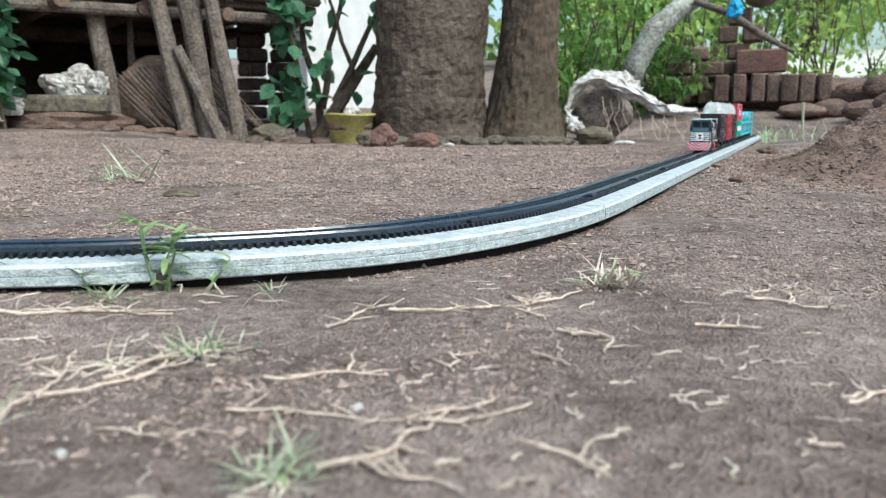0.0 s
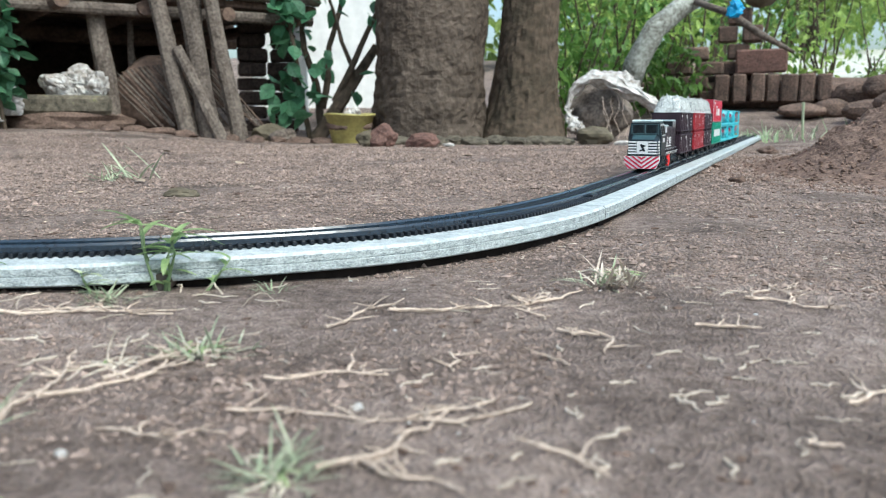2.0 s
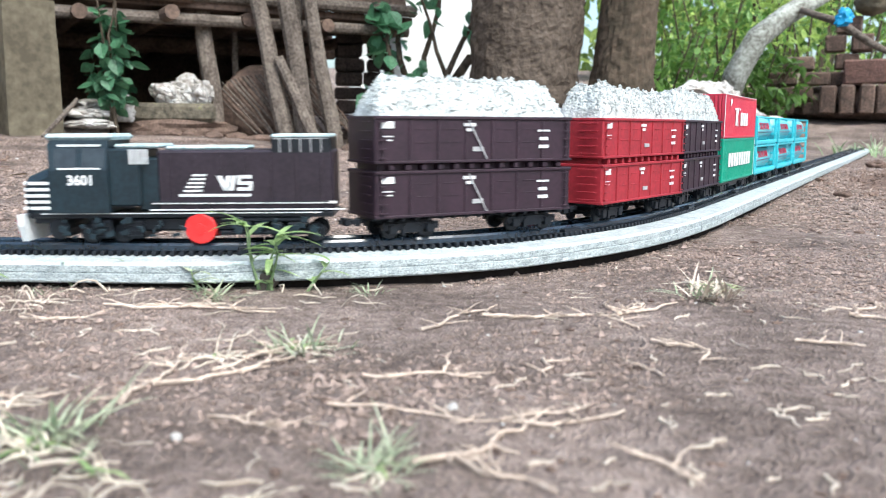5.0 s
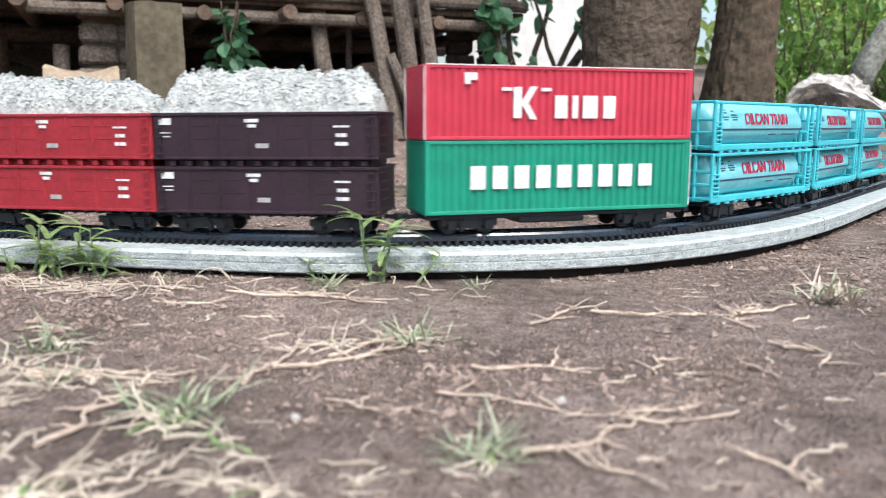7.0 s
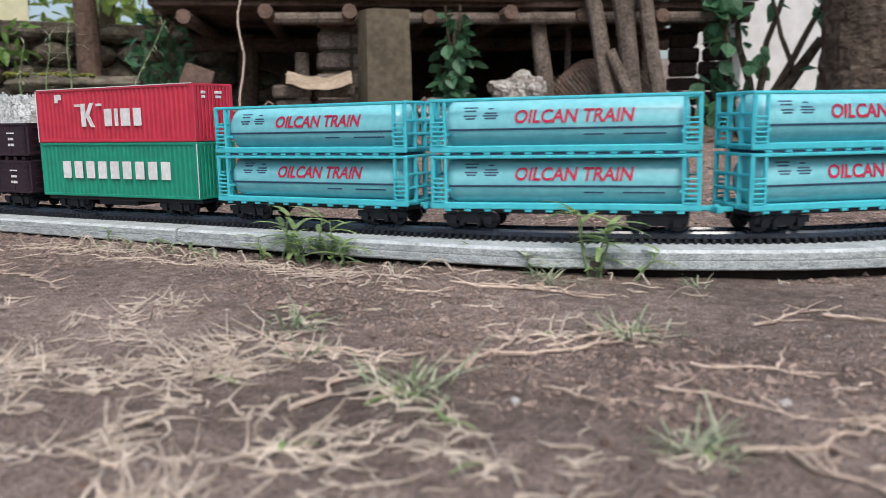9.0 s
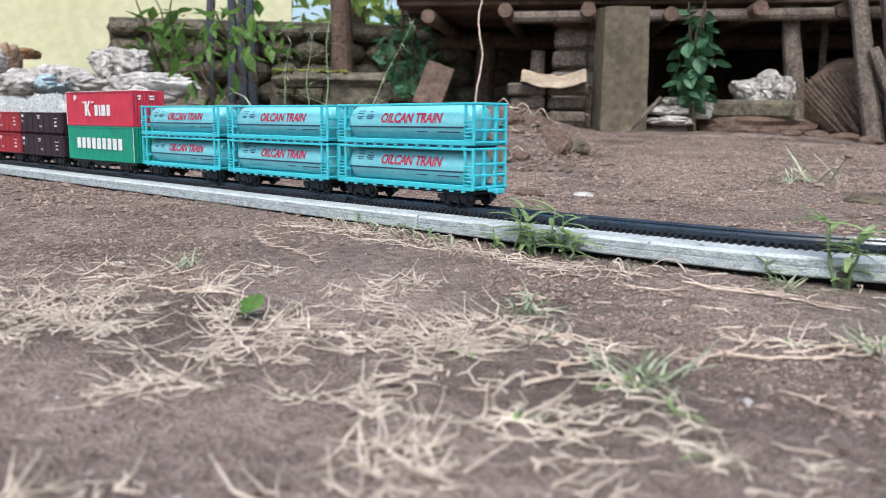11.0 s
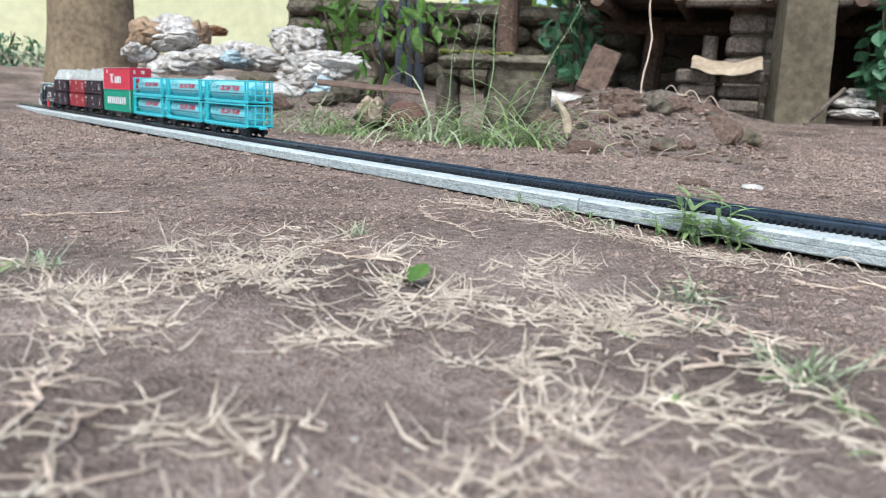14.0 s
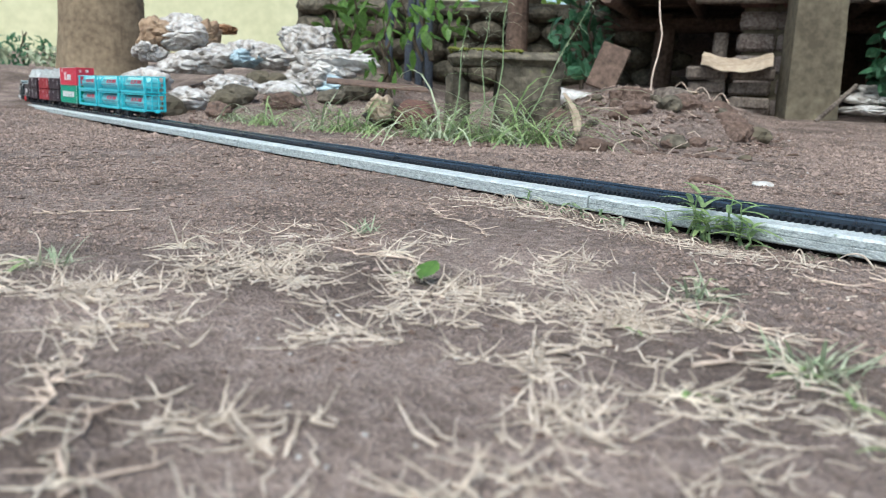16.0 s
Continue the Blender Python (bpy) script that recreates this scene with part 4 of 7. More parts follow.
def build_oil_wagon():
    v = thing("toy_tank_wagon", "double-stacked turquoise toy tank wagon with crimson lettering", "toy wagon", group="tank wagons")
    L, h = 0.1330, 0.0272
    oil_tier(v, 0.0107, h, L)
    oil_tier(v, 0.0107 + h + 0.0012, h, L)
    k = Kit().box(L - 0.010, 0.018, 0.0022, T((0, 0, 0.0090)), 0.0004)
    part("underframe", k, M["black"], v)
    # solid navy strip painting the shade in the gap between tiers
    part("tier_gap", Kit().box(L - 0.016, 0.0315, 0.0016, T((0, 0, 0.0107 + h + 0.0002)), 0.0003), M["navy"], v, "navy strip put in for shade between the stacked tiers")
    for e in (-1, 1):
        add_bogie(v, e * (L / 2 - 0.020), 0.019)
        k = Kit().box(0.008, 0.004, 0.0024, T((e * (L / 2 + 0.003), 0, 0.0108)), 0.0005)
        k.box(0.003, 0.008, 0.0036, T((e * (L / 2 + 0.0072), 0, 0.0108)), 0.0006)
        part("coupler", k, M["cyan"], v)
    return v


TRAIN = []      # vehicle, middle behind the front, half the distance between bogies
loco = build_loco()
for o in loco.children:
    if o.name.startswith("wheel"):
        o.location.x = o.location.x * 0.93 + (0.0070 if o.location.z > 0.006 else 0)
    elif o.name.startswith("number"):
        o.location.x *= 0.93
        o.location.z *= 0.96
    else:
        for q in [o] + list(o.children):
            for vv in q.data.vertices:
                vv.co.x *= 0.93
                vv.co.z *= 0.96
TRAIN.append((loco, 0.0835, 0.043))
g1 = build_gondola("maroon", "dark maroon")
for zz in (0.0108, 0.0368):
    k = Kit()
    side_bar(k, 0.0010, zz + 0.0112, 0.0007, 0.0190, 0.0180, -0.55)
    part("diagonal_stripe", k, M["grey"], g1, "thin pale diagonal stripe")
add_load(g1, 3, 0.0215, 0.15)
g2 = build_gondola("red", "brick-red")
add_load(g2, 8, 0.0205, 0.8)
g3 = build_gondola("maroon", "dark maroon")
add_load(g3, 13, 0.0230, 0.1)
for i, g in enumerate((g1, g2, g3)):
    TRAIN.append((g, (0.2215, 0.3570, 0.4700)[i], 0.034))
TRAIN.append((build_container_wagon(), 0.6109, 0.048))
oil = build_oil_wagon()
TRAIN += [(oil, 0.7642, 0.043), (copy_thing(oil, Matrix()), 0.9096, 0.043), (copy_thing(oil, Matrix()), 1.0543, 0.043)]

# front of the train along the line, by time
RUN_T = [0, 1.5, 2.5, 3.0, 3.5, 4.0, 4.5, 7.0, 8.0, 9.0, 9.5, 12.0, 13.5, 16.0]
RUN_S = [3.269, 3.653, 3.904, 4.0283, 4.1563, 4.2830, 4.3885, 4.8925, 5.0927, 5.2975, 5.4002, 5.9090, 6.2000, 6.7180]


def run(t):
    """Smooth run through the table."""
    n = len(RUN_T)
    i = max(0, min(n - 2, sum(1 for q in RUN_T if q <= t) - 1))
    sl = [(RUN_S[j + 1] - RUN_S[j]) / (RUN_T[j + 1] - RUN_T[j]) for j in range(n - 1)]
    tan = [sl[0]] + [(sl[j - 1] + sl[j]) / 2 for j in range(1, n - 1)] + [sl[-1]]
    h = RUN_T[i + 1] - RUN_T[i]
    u = (t - RUN_T[i]) / h
    return ((2 * u ** 3 - 3 * u ** 2 + 1) * RUN_S[i] + (u ** 3 - 2 * u ** 2 + u) * h * tan[i]
            + (-2 * u ** 3 + 3 * u ** 2) * RUN_S[i + 1] + (u ** 3 - u ** 2) * h * tan[i + 1])


def motions():
    times = [i * 0.25 for i in range(65)]
    for v, mid, half in TRAIN:
        rows = []
        for t in times:
            s = run(t) - mid
            a, b = on_line(s + half), on_line(s - half)
            h = math.atan2(a[1] - b[1], a[0] - b[0])
            za, zb = hump(a[0]), hump(b[0])
            tip = math.atan2(za - zb, 2 * half)
            rows.append((t, T(((a[0] + b[0]) / 2, (a[1] + b[1]) / 2, RAIL_TOP + (za + zb) / 2)) @ Matrix.Rotation(h, 4, "Z") @ Matrix.Rotation(-tip, 4, "Y")))
        walk(v, rows)


# ---- shapes shared by the yard's things ----
def lump(seed, sx, sy, sz, rough=0.35, div=3, crease=0.0, flat=0.0, freq=2.2):
    """A stone or crumpled sack: a knobbly solid, its lowest point at z 0."""
    bm = bmesh.new()
    bmesh.ops.create_icosphere(bm, subdivisions=div, radius=0.5)
    off = Vector((seed * 3.7, seed * 1.3, seed * 0.7))
    vs = []
    for v in bm.verts:
        p = v.co
        q = p * freq + off
        r = 1 + rough * noise.noise(q) + 0.4 * rough * noise.noise(q * 2.7)
        if crease:
            r += crease * (abs(noise.noise(q * 1.9)) * 2 - 0.5) - crease * 0.5 * (1 - min(1, 5 * abs(noise.noise(q * 2.6 + Vector((9, 2, 4))))))
        vs.append(Vector((p.x * r * sx, p.y * r * sy, max(p.z * r, -0.5 + flat) * sz)))
    low = min(v.z for v in vs)
    k = Kit().add([v - Vector((0, 0, low)) for v in vs], [tuple(v.index for v in f.verts) for f in bm.faces])
    bm.free()
    return k


def stone(name, p, sx, sy, sz, seed, mat, label, category="stone", rz=0, sink=0.15, rough=0.35, group=""):
    z = G(p.x, p.y) - sink * sz
    return solid(name, lump(seed, sx, sy, sz, rough, 3), M[mat], label, category, T((p.x, p.y, z)) @ turn(0, 0, rz), group, smoothed=False)


def sack(p, z, sx, sy, sz, seed, mat="sack", label="crumpled dirty white plastic sack", rz=0, name="plastic_sack", group="discarded sacks"):
    """A crumpled sheet of plastic: a slumped lump broken into folds with sharp ridges."""
    bm = bmesh.new()
    bmesh.ops.create_icosphere(bm, subdivisions=5, radius=0.5)
    off = Vector((seed * 3.7, seed * 1.3, seed * 0.7))
    vs = []
    for v in bm.verts:
        u = v.co
        q = u * 1.5 + off
        warp = Vector((noise.noise(q * 1.3), noise.noise(q * 1.3 + Vector((5, 0, 0))), noise.noise(q * 1.3 + Vector((0, 7, 0)))))
        f1 = noise.voronoi(q * 1.7 + warp * 0.8)[0]
        f2 = noise.voronoi(q * 3.9 + warp)[0]
        r = 0.78 + 0.42 * noise.noise(q) + 0.48 * (f1[1] - f1[0]) - 0.20 * (1 - f1[0]) + 0.12 * (f2[1] - f2[0])
        vs.append(Vector((u.x * r * sx * 1.3, u.y * r * sy * 1.25, max(u.z * r, -0.34) * sz * 1.25)))
    low = min(w.z for w in vs)
    k = Kit().add([w - Vector((0, 0, low)) for w in vs], [tuple(w.index for w in f.verts) for f in bm.faces])
    bm.free()
    return solid(name, k, M[mat], label, "sack", T((p.x, p.y, z)) @ turn(0, 0, rz), group, smoothed=False)


def leaf_cloud(kit, c, rad, n, length, width, rng, hang=0.5):
    for _ in range(n):
        while True:
            q = Vector((rng.uniform(-1, 1), rng.uniform(-1, 1), rng.uniform(-1, 1)))
            if 0.15 < q.length < 1:
                break
        if noise.noise(Vector(c) + q * 2.3) < -0.22:
            continue
        p = Vector(c) + Vector((q.x * rad[0], q.y * rad[1], q.z * rad[2]))
        s = rng.uniform(0.6, 1.25)
        m = T(p) @ turn(rng.uniform(-70, 35) - 25 * hang, rng.uniform(-40, 40), rng.uniform(0, 360))
        kit.leaf(m, length * s, width * s)


def wander(rng, a, b, n, side, rise=0.0, waves=1.0, kink=0.25):
    """A crooked path from a to b."""
    a, b = Vector(a), Vector(b)
    d = b - a
    across = Vector((-d.y, d.x, 0)).normalized() if Vector((d.x, d.y, 0)).length > 1e-6 else Vector((1, 0, 0))
    f0, f1 = rng.uniform(0, 6), rng.uniform(5, 10) * waves
    pts = []
    for i in range(n + 1):
        u = i / n
        w = math.sin(math.pi * u)
        p = a + d * u + across * side * (math.sin(f0 + u * f1) * w + rng.uniform(-kink, kink) * w)
        p.z += rise * w
        pts.append(p)
    return pts


rng = random.Random(11)

# ---- two old tree trunks ----
def build_trunk(name, az, d, rads, lean, label, mat, seed, squash=1.0, rings=0.009):
    base = spot(az, d)
    base.z = G(base.x, base.y) - 0.02
    k = Kit()
    n, rows = 64, 90
    H = 1.1
    for i in range(rows + 1):
        u = i / rows
        z = u * H
        r = float(np.interp(z, [a for a, b in rads], [b for a, b in rads]))
        ring = rings * (abs(((z * 15 + 1.6 * noise.noise((z * 4, seed, 0))) % 1) - 0.5) * 2) ** 8
        for j in range(n):
            t = 2 * math.pi * j / n
            q = Vector((math.cos(t) * 1.6, math.sin(t) * 1.6, z * 5 + seed))
            rr = r * (1 + 0.09 * noise.noise(q) + 0.035 * noise.noise(q * 4) + 0.018 * noise.noise(q * 11)) - ring * max(0, 0.35 + 1.5 * noise.noise(q * 1.4)) + 0.006 * noise.noise(q * 6 + Vector((0, 0, 3)))
            k.v.append((rr * math.cos(t) + lean * z, rr * math.sin(t) * squash, z))
    for i in range(rows):
        for j in range(n):
            a, b = i * n + j, i * n + (j + 1) % n
            k.f.append((a, b, b + n, a + n))
    v = thing(name, label, "tree", T(base) @ turn(0, 0, az))
    part("trunk", k, M[mat], v)
    return v


build_trunk("palm_tree", 0.85, 2.50, [(0, 0.172), (0.06, 0.163), (0.3, 0.162), (1.1, 0.158)], 0.0, "thick old tree trunk with cracked grey-brown ringed bark", "bark", 2)
build_trunk("leaning_tree", -5.35, 2.52, [(0, 0.142), (0.06, 0.122), (0.14, 0.104), (0.25, 0.09), (0.5, 0.079), (1.1, 0.074)], 0.06, "mossy brown tree trunk flaring at its base", "bark2", 5, rings=0.0)

# earth lip round the trunks
for i in range(9):
    p = spot(3.2 - i * 1.35, 2.27 + 0.02 * (i % 2))
    stone("earth_clod", p, 0.11, 0.07, 0.035, 40 + i, "moss", "low mossy clod of earth at the tree's foot", "soil clod", rz=20 * i, sink=0.35, group="clods at the trees")

# ---- stones and the basin before the trees ----
stone("rock", spot(1.4, 2.12), 0.085, 0.06, 0.045, 3, "redbrick", "rounded reddish brick rubble stone on the dirt", rz=10)
stone("rock", spot(5.0, 2.14), 0.072, 0.06, 0.048, 7, "concrete", "grey-brown rounded stone on the dirt", rz=40)
stone("rock", spot(4.1, 2.12), 0.060, 0.06, 0.062, 9, "redbrick", "dull maroon angular brick fragment", rz=25, rough=0.5)
stone("rock", spot(-0.4, 2.15), 0.028, 0.02, 0.012, 12, "sack", "small pale chip on the dirt")
stone("rock", spot(-10.3, 2.32), 0.095, 0.08, 0.06, 15, "concrete", "grey stone under the white sack", rz=15)
stone("rock", spot(-12.3, 2.28), 0.055, 0.03, 0.015, 17, "sack", "flat pale stone on the dirt")
stone("rock", spot(-19.6, 0.99), 0.018, 0.012, 0.009, 19, "clod", "small dark stone on the dirt")
stone("rock", spot(-21.3, 1.75), 0.035, 0.03, 0.018, 21, "clod", "dark clod on the dirt by the line")
stone("rock", spot(17.6, 0.83), 0.034, 0.02, 0.012, 23, "concrete", "flat pale-brown stone on the dirt", sink=0.3)
stone("rock", spot(39.5, 0.80), 0.035, 0.016, 0.010, 25, "clod", "flat brown bark piece on the dirt", sink=0.3)
stone("rock", spot(35.6, 0.80), 0.022, 0.014, 0.006, 27, "sack", "pale flat chip on the dirt", sink=0.2)


def build_basin():
    p = spot(6.35, 2.42)
    v = thing("plastic_basin", "faded yellow plastic basin at the foot of a shrub", "basin", T((p.x, p.y, G(p.x, p.y) - 0.004)))
    n = 40
    prof = [(0.0, 0.0), (0.046, 0.0), (0.051, 0.005), (0.069, 0.080), (0.074, 0.081), (0.075, 0.086), (0.071, 0.087), (0.066, 0.083), (0.048, 0.010), (0.0, 0.008)]
    k = Kit()
    for r, z in prof:
        for j in range(n):
            t = 2 * math.pi * j / n
            k.v.append((r * math.cos(t), r * math.sin(t), z + 0.002 * math.sin(2 * t) * (z > 0.05)))
    for i in range(len(prof) - 1):
        for j in range(n):
            a, b = i * n + j, i * n + (j + 1) % n
            k.f.append((a, b, b + n, a + n))
    part("bowl", k, M["basin"], v, "", True)
    part("crumpled_wrapper", lump(4, 0.045, 0.04, 0.04, 0.5, 3, 0.3), M["sack"], v, "crumpled white wrapper in the basin").location = (0.01, 0, 0.068)
    part("soil", lump(6, 0.125, 0.125, 0.05, 0.2, 3), M["clod"], v, "dark soil in the basin").location = (0, 0, 0.03)


build_basin()

# ---- the raised timber shed ----
FRONT_A, FRONT_B = spot(47.5, 2.62), spot(9.6, 2.86)
along = (FRONT_B - FRONT_A)
SHED_L = along.length
SHED = T(FRONT_A) @ Matrix.Rotation(math.atan2(along.y, along.x), 4, "Z")
DECK = 0.385


def build_shed():
    v = thing("timber_shed", "raised weathered timber shed with a dark open space underneath", "shed", SHED)
    r = random.Random(5)
    for i in range(14):
        k = Kit().box(SHED_L + r.uniform(-0.05, 0.12), 0.115, 0.022, T((SHED_L / 2 + r.uniform(-0.05, 0.05), 0.02 + i * 0.122, DECK + 0.034 + r.uniform(-0.004, 0.004))) @ turn(0, 0, r.uniform(-0.6, 0.6)), 0.003)
        part("deck_plank", k, M["darkwood"], v)
    for i in range(8):
        x = 0.1 + i * (SHED_L - 0.15) / 7
        k = Kit().tube([(x, -0.10 + r.uniform(-0.05, 0.05), DECK + r.uniform(-0.01, 0.0)), (x + r.uniform(-0.03, 0.03), 1.7, DECK)], [0.021, 0.024], 10)
        part("joist", k, M["darkwood"], v)
    for z, y, rr, x0, x1, mt in ((DECK - 0.012, -0.05, 0.018, 0.35, SHED_L + 0.02, "greywood"), (DECK + 0.065, -0.06, 0.024, -0.1, SHED_L * 0.62, "darkwood"), (DECK + 0.062, -0.045, 0.02, SHED_L * 0.45, SHED_L + 0.05, "greywood"),
                                 (DECK - 0.03, 0.55, 0.03, 0, SHED_L, "darkwood")):
        pts = wander(r, (x0, y, z), (x1, y, z + r.uniform(-0.015, 0.015)), 8, 0.012)
        part("rail_pole", Kit().tube(pts, rr, 10), M[mt], v)
    # unseen wall planks above the deck, added to block the sky
    for i in range(9):
        k = Kit().box(SHED_L + 0.1, 0.02, 0.085, T((SHED_L / 2 + r.uniform(-0.06, 0.06), 0.02 + 0.006 * (i % 2), DECK + 0.12 + i * 0.09)) @ turn(0, r.uniform(-1, 1), 0), 0.003)
        part("wall_plank", k, M["darkwood"], v)
    # back and end walls that close the space under it
    part("back_wall", Kit().box(SHED_L + 0.3, 0.06, 1.3, T((SHED_L / 2, 1.72, 0.55))), M["darkwood"], v)
    part("end_wall", Kit().box(0.05, 0.9, 1.3, T((SHED_L + 0.02, 1.25, 0.55))), M["darkwood"], v)
    # roof out of view, added and turned to shade the poles
    part("shed_roof", Kit().box(SHED_L + 0.6, 2.2, 0.04, T((SHED_L / 2, 0.62, 1.25)) @ turn(-8, 0, -11)), M["darkwood"], v)
    # posts in the dark
    for x, y in ((0.2, 0.55), (0.62, 0.7), (0.95, 0.9), (1.35, 0.8)):
        part("inner_post", Kit().tube([(x, y, -0.05), (x + 0.02, y, DECK)], [0.04, 0.035], 10), M["darkwood"], v)
    return v


build_shed()

# brick column that carries the shed, and the concrete post before it
def build_brick_column():
    p = spot(34.75, 2.66)
    v = thing("brick_column", "rough brick column, grey below and red on top", "column", T((p.x, p.y, G(p.x, p.y) - 0.01)) @ turn(0, 0, 34))
    r = random.Random(8)
    for i in range(9):
        for j in (0, 1):
            m = T(((-0.055 if j else 0.055) + r.uniform(-0.006, 0.006), r.uniform(-0.006, 0.006), 0.03 + i * 0.062)) @ turn(0, 0, r.uniform(-4, 4))
            k = Kit()
            s = i * 2 + j
            k.add(*(lambda q: ([Vector((a * 0.112, b * 0.15, (c - 0.5) * 0.056)) for a, b, c in q.v], q.f))(lump(s, 1, 1, 1, 0.10, 2)), m)
            k.box(0.104, 0.15, 0.050, m, 0.008)
            part("brick", k, M["redbrick" if i >= 5 else "palebrick"], v)
    part("mortar", Kit().box(0.19, 0.12, 0.55, T((0, 0, 0.275))), M["concrete"], v)


build_brick_column()


def build_post():
    p = spot(32.65, 2.42)
    k = Kit()
    h, w = 0.345, 0.130
    n = 14
    for i in range(n + 1):
        z = h * i / n
        for j in range(24):
            t = j / 24 * 4
            e, u = int(t), t % 1
            c = [(-1, -1), (1, -1), (1, 1), (-1, 1), (-1, -1)]
            x = c[e][0] + (c[e + 1][0] - c[e][0]) * u
            y = c[e][1] + (c[e + 1][1] - c[e][1]) * u
            q = Vector((x, y, z * 14))
            s = w / 2 * (1 + 0.025 * noise.noise(q * 1.5) - 0.04 * (abs(x * y) > 0.9)) * (1.04 - 0.06 * i / n)
            k.v.append((x * s, y * s, z + (0.006 * noise.noise(q * 2) if i == n else 0)))
    for i in range(n):
        for j in range(24):
            a, b = i * 24 + j, i * 24 + (j + 1) % 24
            k.f.append((a, b, b + 24, a + 24))
    k.f.append(tuple(range(n * 24, n * 24 + 24)))
    solid("concrete_post", k, M["concrete"], "short square weathered concrete post with mossy edge", "post", T((p.x, p.y, G(p.x, p.y) - 0.01)) @ turn(0, 0, 32 + 14))


build_post()

# leaning poles
for t0, e0, t1, e1, r0, d in ((22.3, 9.5, 21.5, -0.5, 0.026, 2.62), (18.9, 9.5, 16.8, -1.5, 0.025, 2.52), (17.0, 9.5, 15.4, -1.5, 0.028, 2.50), (15.5, 9.5, 13.6, -1.5, 0.023, 2.54),
                              (17.4, 4.5, 14.6, -1.5, 0.017, 2.46), (20.4, 8.0, 20.1, 2.8, 0.010, 2.75), (16.0, 8.5, 16.2, -1.0, 0.014, 2.58)):
    a, b = spot(t1, d), spot(t0, d + 0.05)
    a.z, b.z = G(a.x, a.y) - 0.02, lift(d, e0)
    if e1 > 0:
        a.z = lift(d, e1)
    k = Kit().tube(wander(rng, a, b, 10, 0.006), [r0 * (1.1 - 0.02 * i) for i in range(11)], 9)
    solid("wooden_pole", k, M["greywood"], "rough grey wooden pole leaning on the shed", "pole", group="leaning poles")

# pale stone slab, sacks and a stick bundle under the shed
p = spot(24.3, 2.60)
k = Kit().box(0.25, 0.12, 0.056, None, 0.012)
z = lift(2.60, 0.05)
solid("stone_slab", k, M["moss"], "greenish grey stone slab under the shed", "slab", T((p.x, p.y, z + 0.031)) @ turn(0, 0, 24))
p = spot(24.3, 2.62)
stone("earth_bank", p, 0.34, 0.20, 0.085, 31, "clod", "low dark bank of earth under the shed", "soil", rz=24, sink=0.35)
for az, d, el, sx, sz, sd in ((24.5, 2.60, 1.35, 0.09, 0.065, 1), (23.4, 2.62, 1.35, 0.10, 0.095, 2), (22.4, 2.60, 1.3, 0.075, 0.085, 3), (27.6, 2.55, 0.3, 0.08, 0.09, 4)):
    q = spot(az, d)
    sack(q, lift(d, el) - 0.008, sx, 0.10, sz, sd, label="crumpled white sack lying on a stone slab", rz=az)
for az, d, el, sx, sz, sd in ((29.4, 2.45, -0.35, 0.12, 0.03, 5), (29.2, 2.5, 0.35, 0.11, 0.03, 6), (28.7, 2.55, 0.85, 0.10, 0.03, 7)):
    q = spot(az, d)
    sack(q, max(G(q.x, q.y) - 0.008, lift(d, el)) , sx, 0.11, sz, sd, label="flattened grey-white sack folded beside the post", rz=az)


def build_stick_bundle():
    q = spot(18.6, 2.72)
    v = thing("stick_bundle", "dark heap of slanting sticks and palm ribs under the shed", "firewood", T((q.x, q.y, G(q.x, q.y) - 0.01)) @ turn(0, 0, 18.6))
    part("mass", lump(33, 0.30, 0.16, 0.24, 0.25, 3), M["darkwood"], v)
    r = random.Random(3)
    for i in range(26):
        x = 0.16 - i * 0.0125
        zt = 0.225 - 0.12 * (i / 26 - 0.35) ** 2
        part("stick", Kit().tube([(x, -0.05 - 0.02 * r.random(), zt * 0.95), (x + 0.07, -0.10, zt * 0.55), (x + 0.12 + r.uniform(0, 0.03), -0.135, 0.03)], r.uniform(0.002, 0.004), 5), M["greywood"] if i % 3 else M["darkwood"], v)


build_stick_bundle()

# white post and pale house wall beyond the shrub, low brick stub
q = spot(9.75, 3.05)
solid("white_post", Kit().box(0.07, 0.07, 1.0), M["plaster"], "whitewashed square post at the shed's corner", "post", T((q.x, q.y, 0.5)) @ turn(0, 0, 9))
q = spot(5.5, 4.6)
solid("house_wall", Kit().box(1.15, 0.12, 2.2), M["plaster"], "pale whitewashed house wall behind the shrub", "wall", T((q.x, q.y, 1.0)) @ turn(0, 0, 5), kind="structure")


def brick_stack(name, az, d, rows, cols, bw, bh, bd, label, mat, seed, z0=None, lay=0.0, gap=0.004, rot=None):
    p = spot(az, d)
    z = G(p.x, p.y) - 0.01 if z0 is None else z0
    v = thing(name, label, "brick pile", T((p.x, p.y, z)) @ turn(0, 0, az if rot is None else rot))
    r = random.Random(seed)
    for i in range(rows):
        for j in range(cols - (i % 2 if lay else 0)):
            if r.random() < 0.06 and i == rows - 1:
                continue
            x = (j - (cols - 1) / 2) * (bw + gap) + (lay * bw if i % 2 else 0)
            k = Kit().box(bw * r.uniform(0.84, 1.03), bd * r.uniform(0.8, 1.05), bh * r.uniform(0.88, 1.0), None, 0.006)
            k.v = [tuple(Vector(c) * (1 + 0.07 * noise.noise(Vector(c) * 40 + Vector((i, j, seed))))) for c in k.v]
            o = part("brick", k, M[mat], v)
            o.matrix_basis = T((x + r.uniform(-0.004, 0.004), r.uniform(-0.014, 0.014), (i + 0.5) * (bh + 0.003))) @ turn(r.uniform(-2, 2), r.uniform(-1.5, 1.5), r.uniform(-6, 6))
    return v


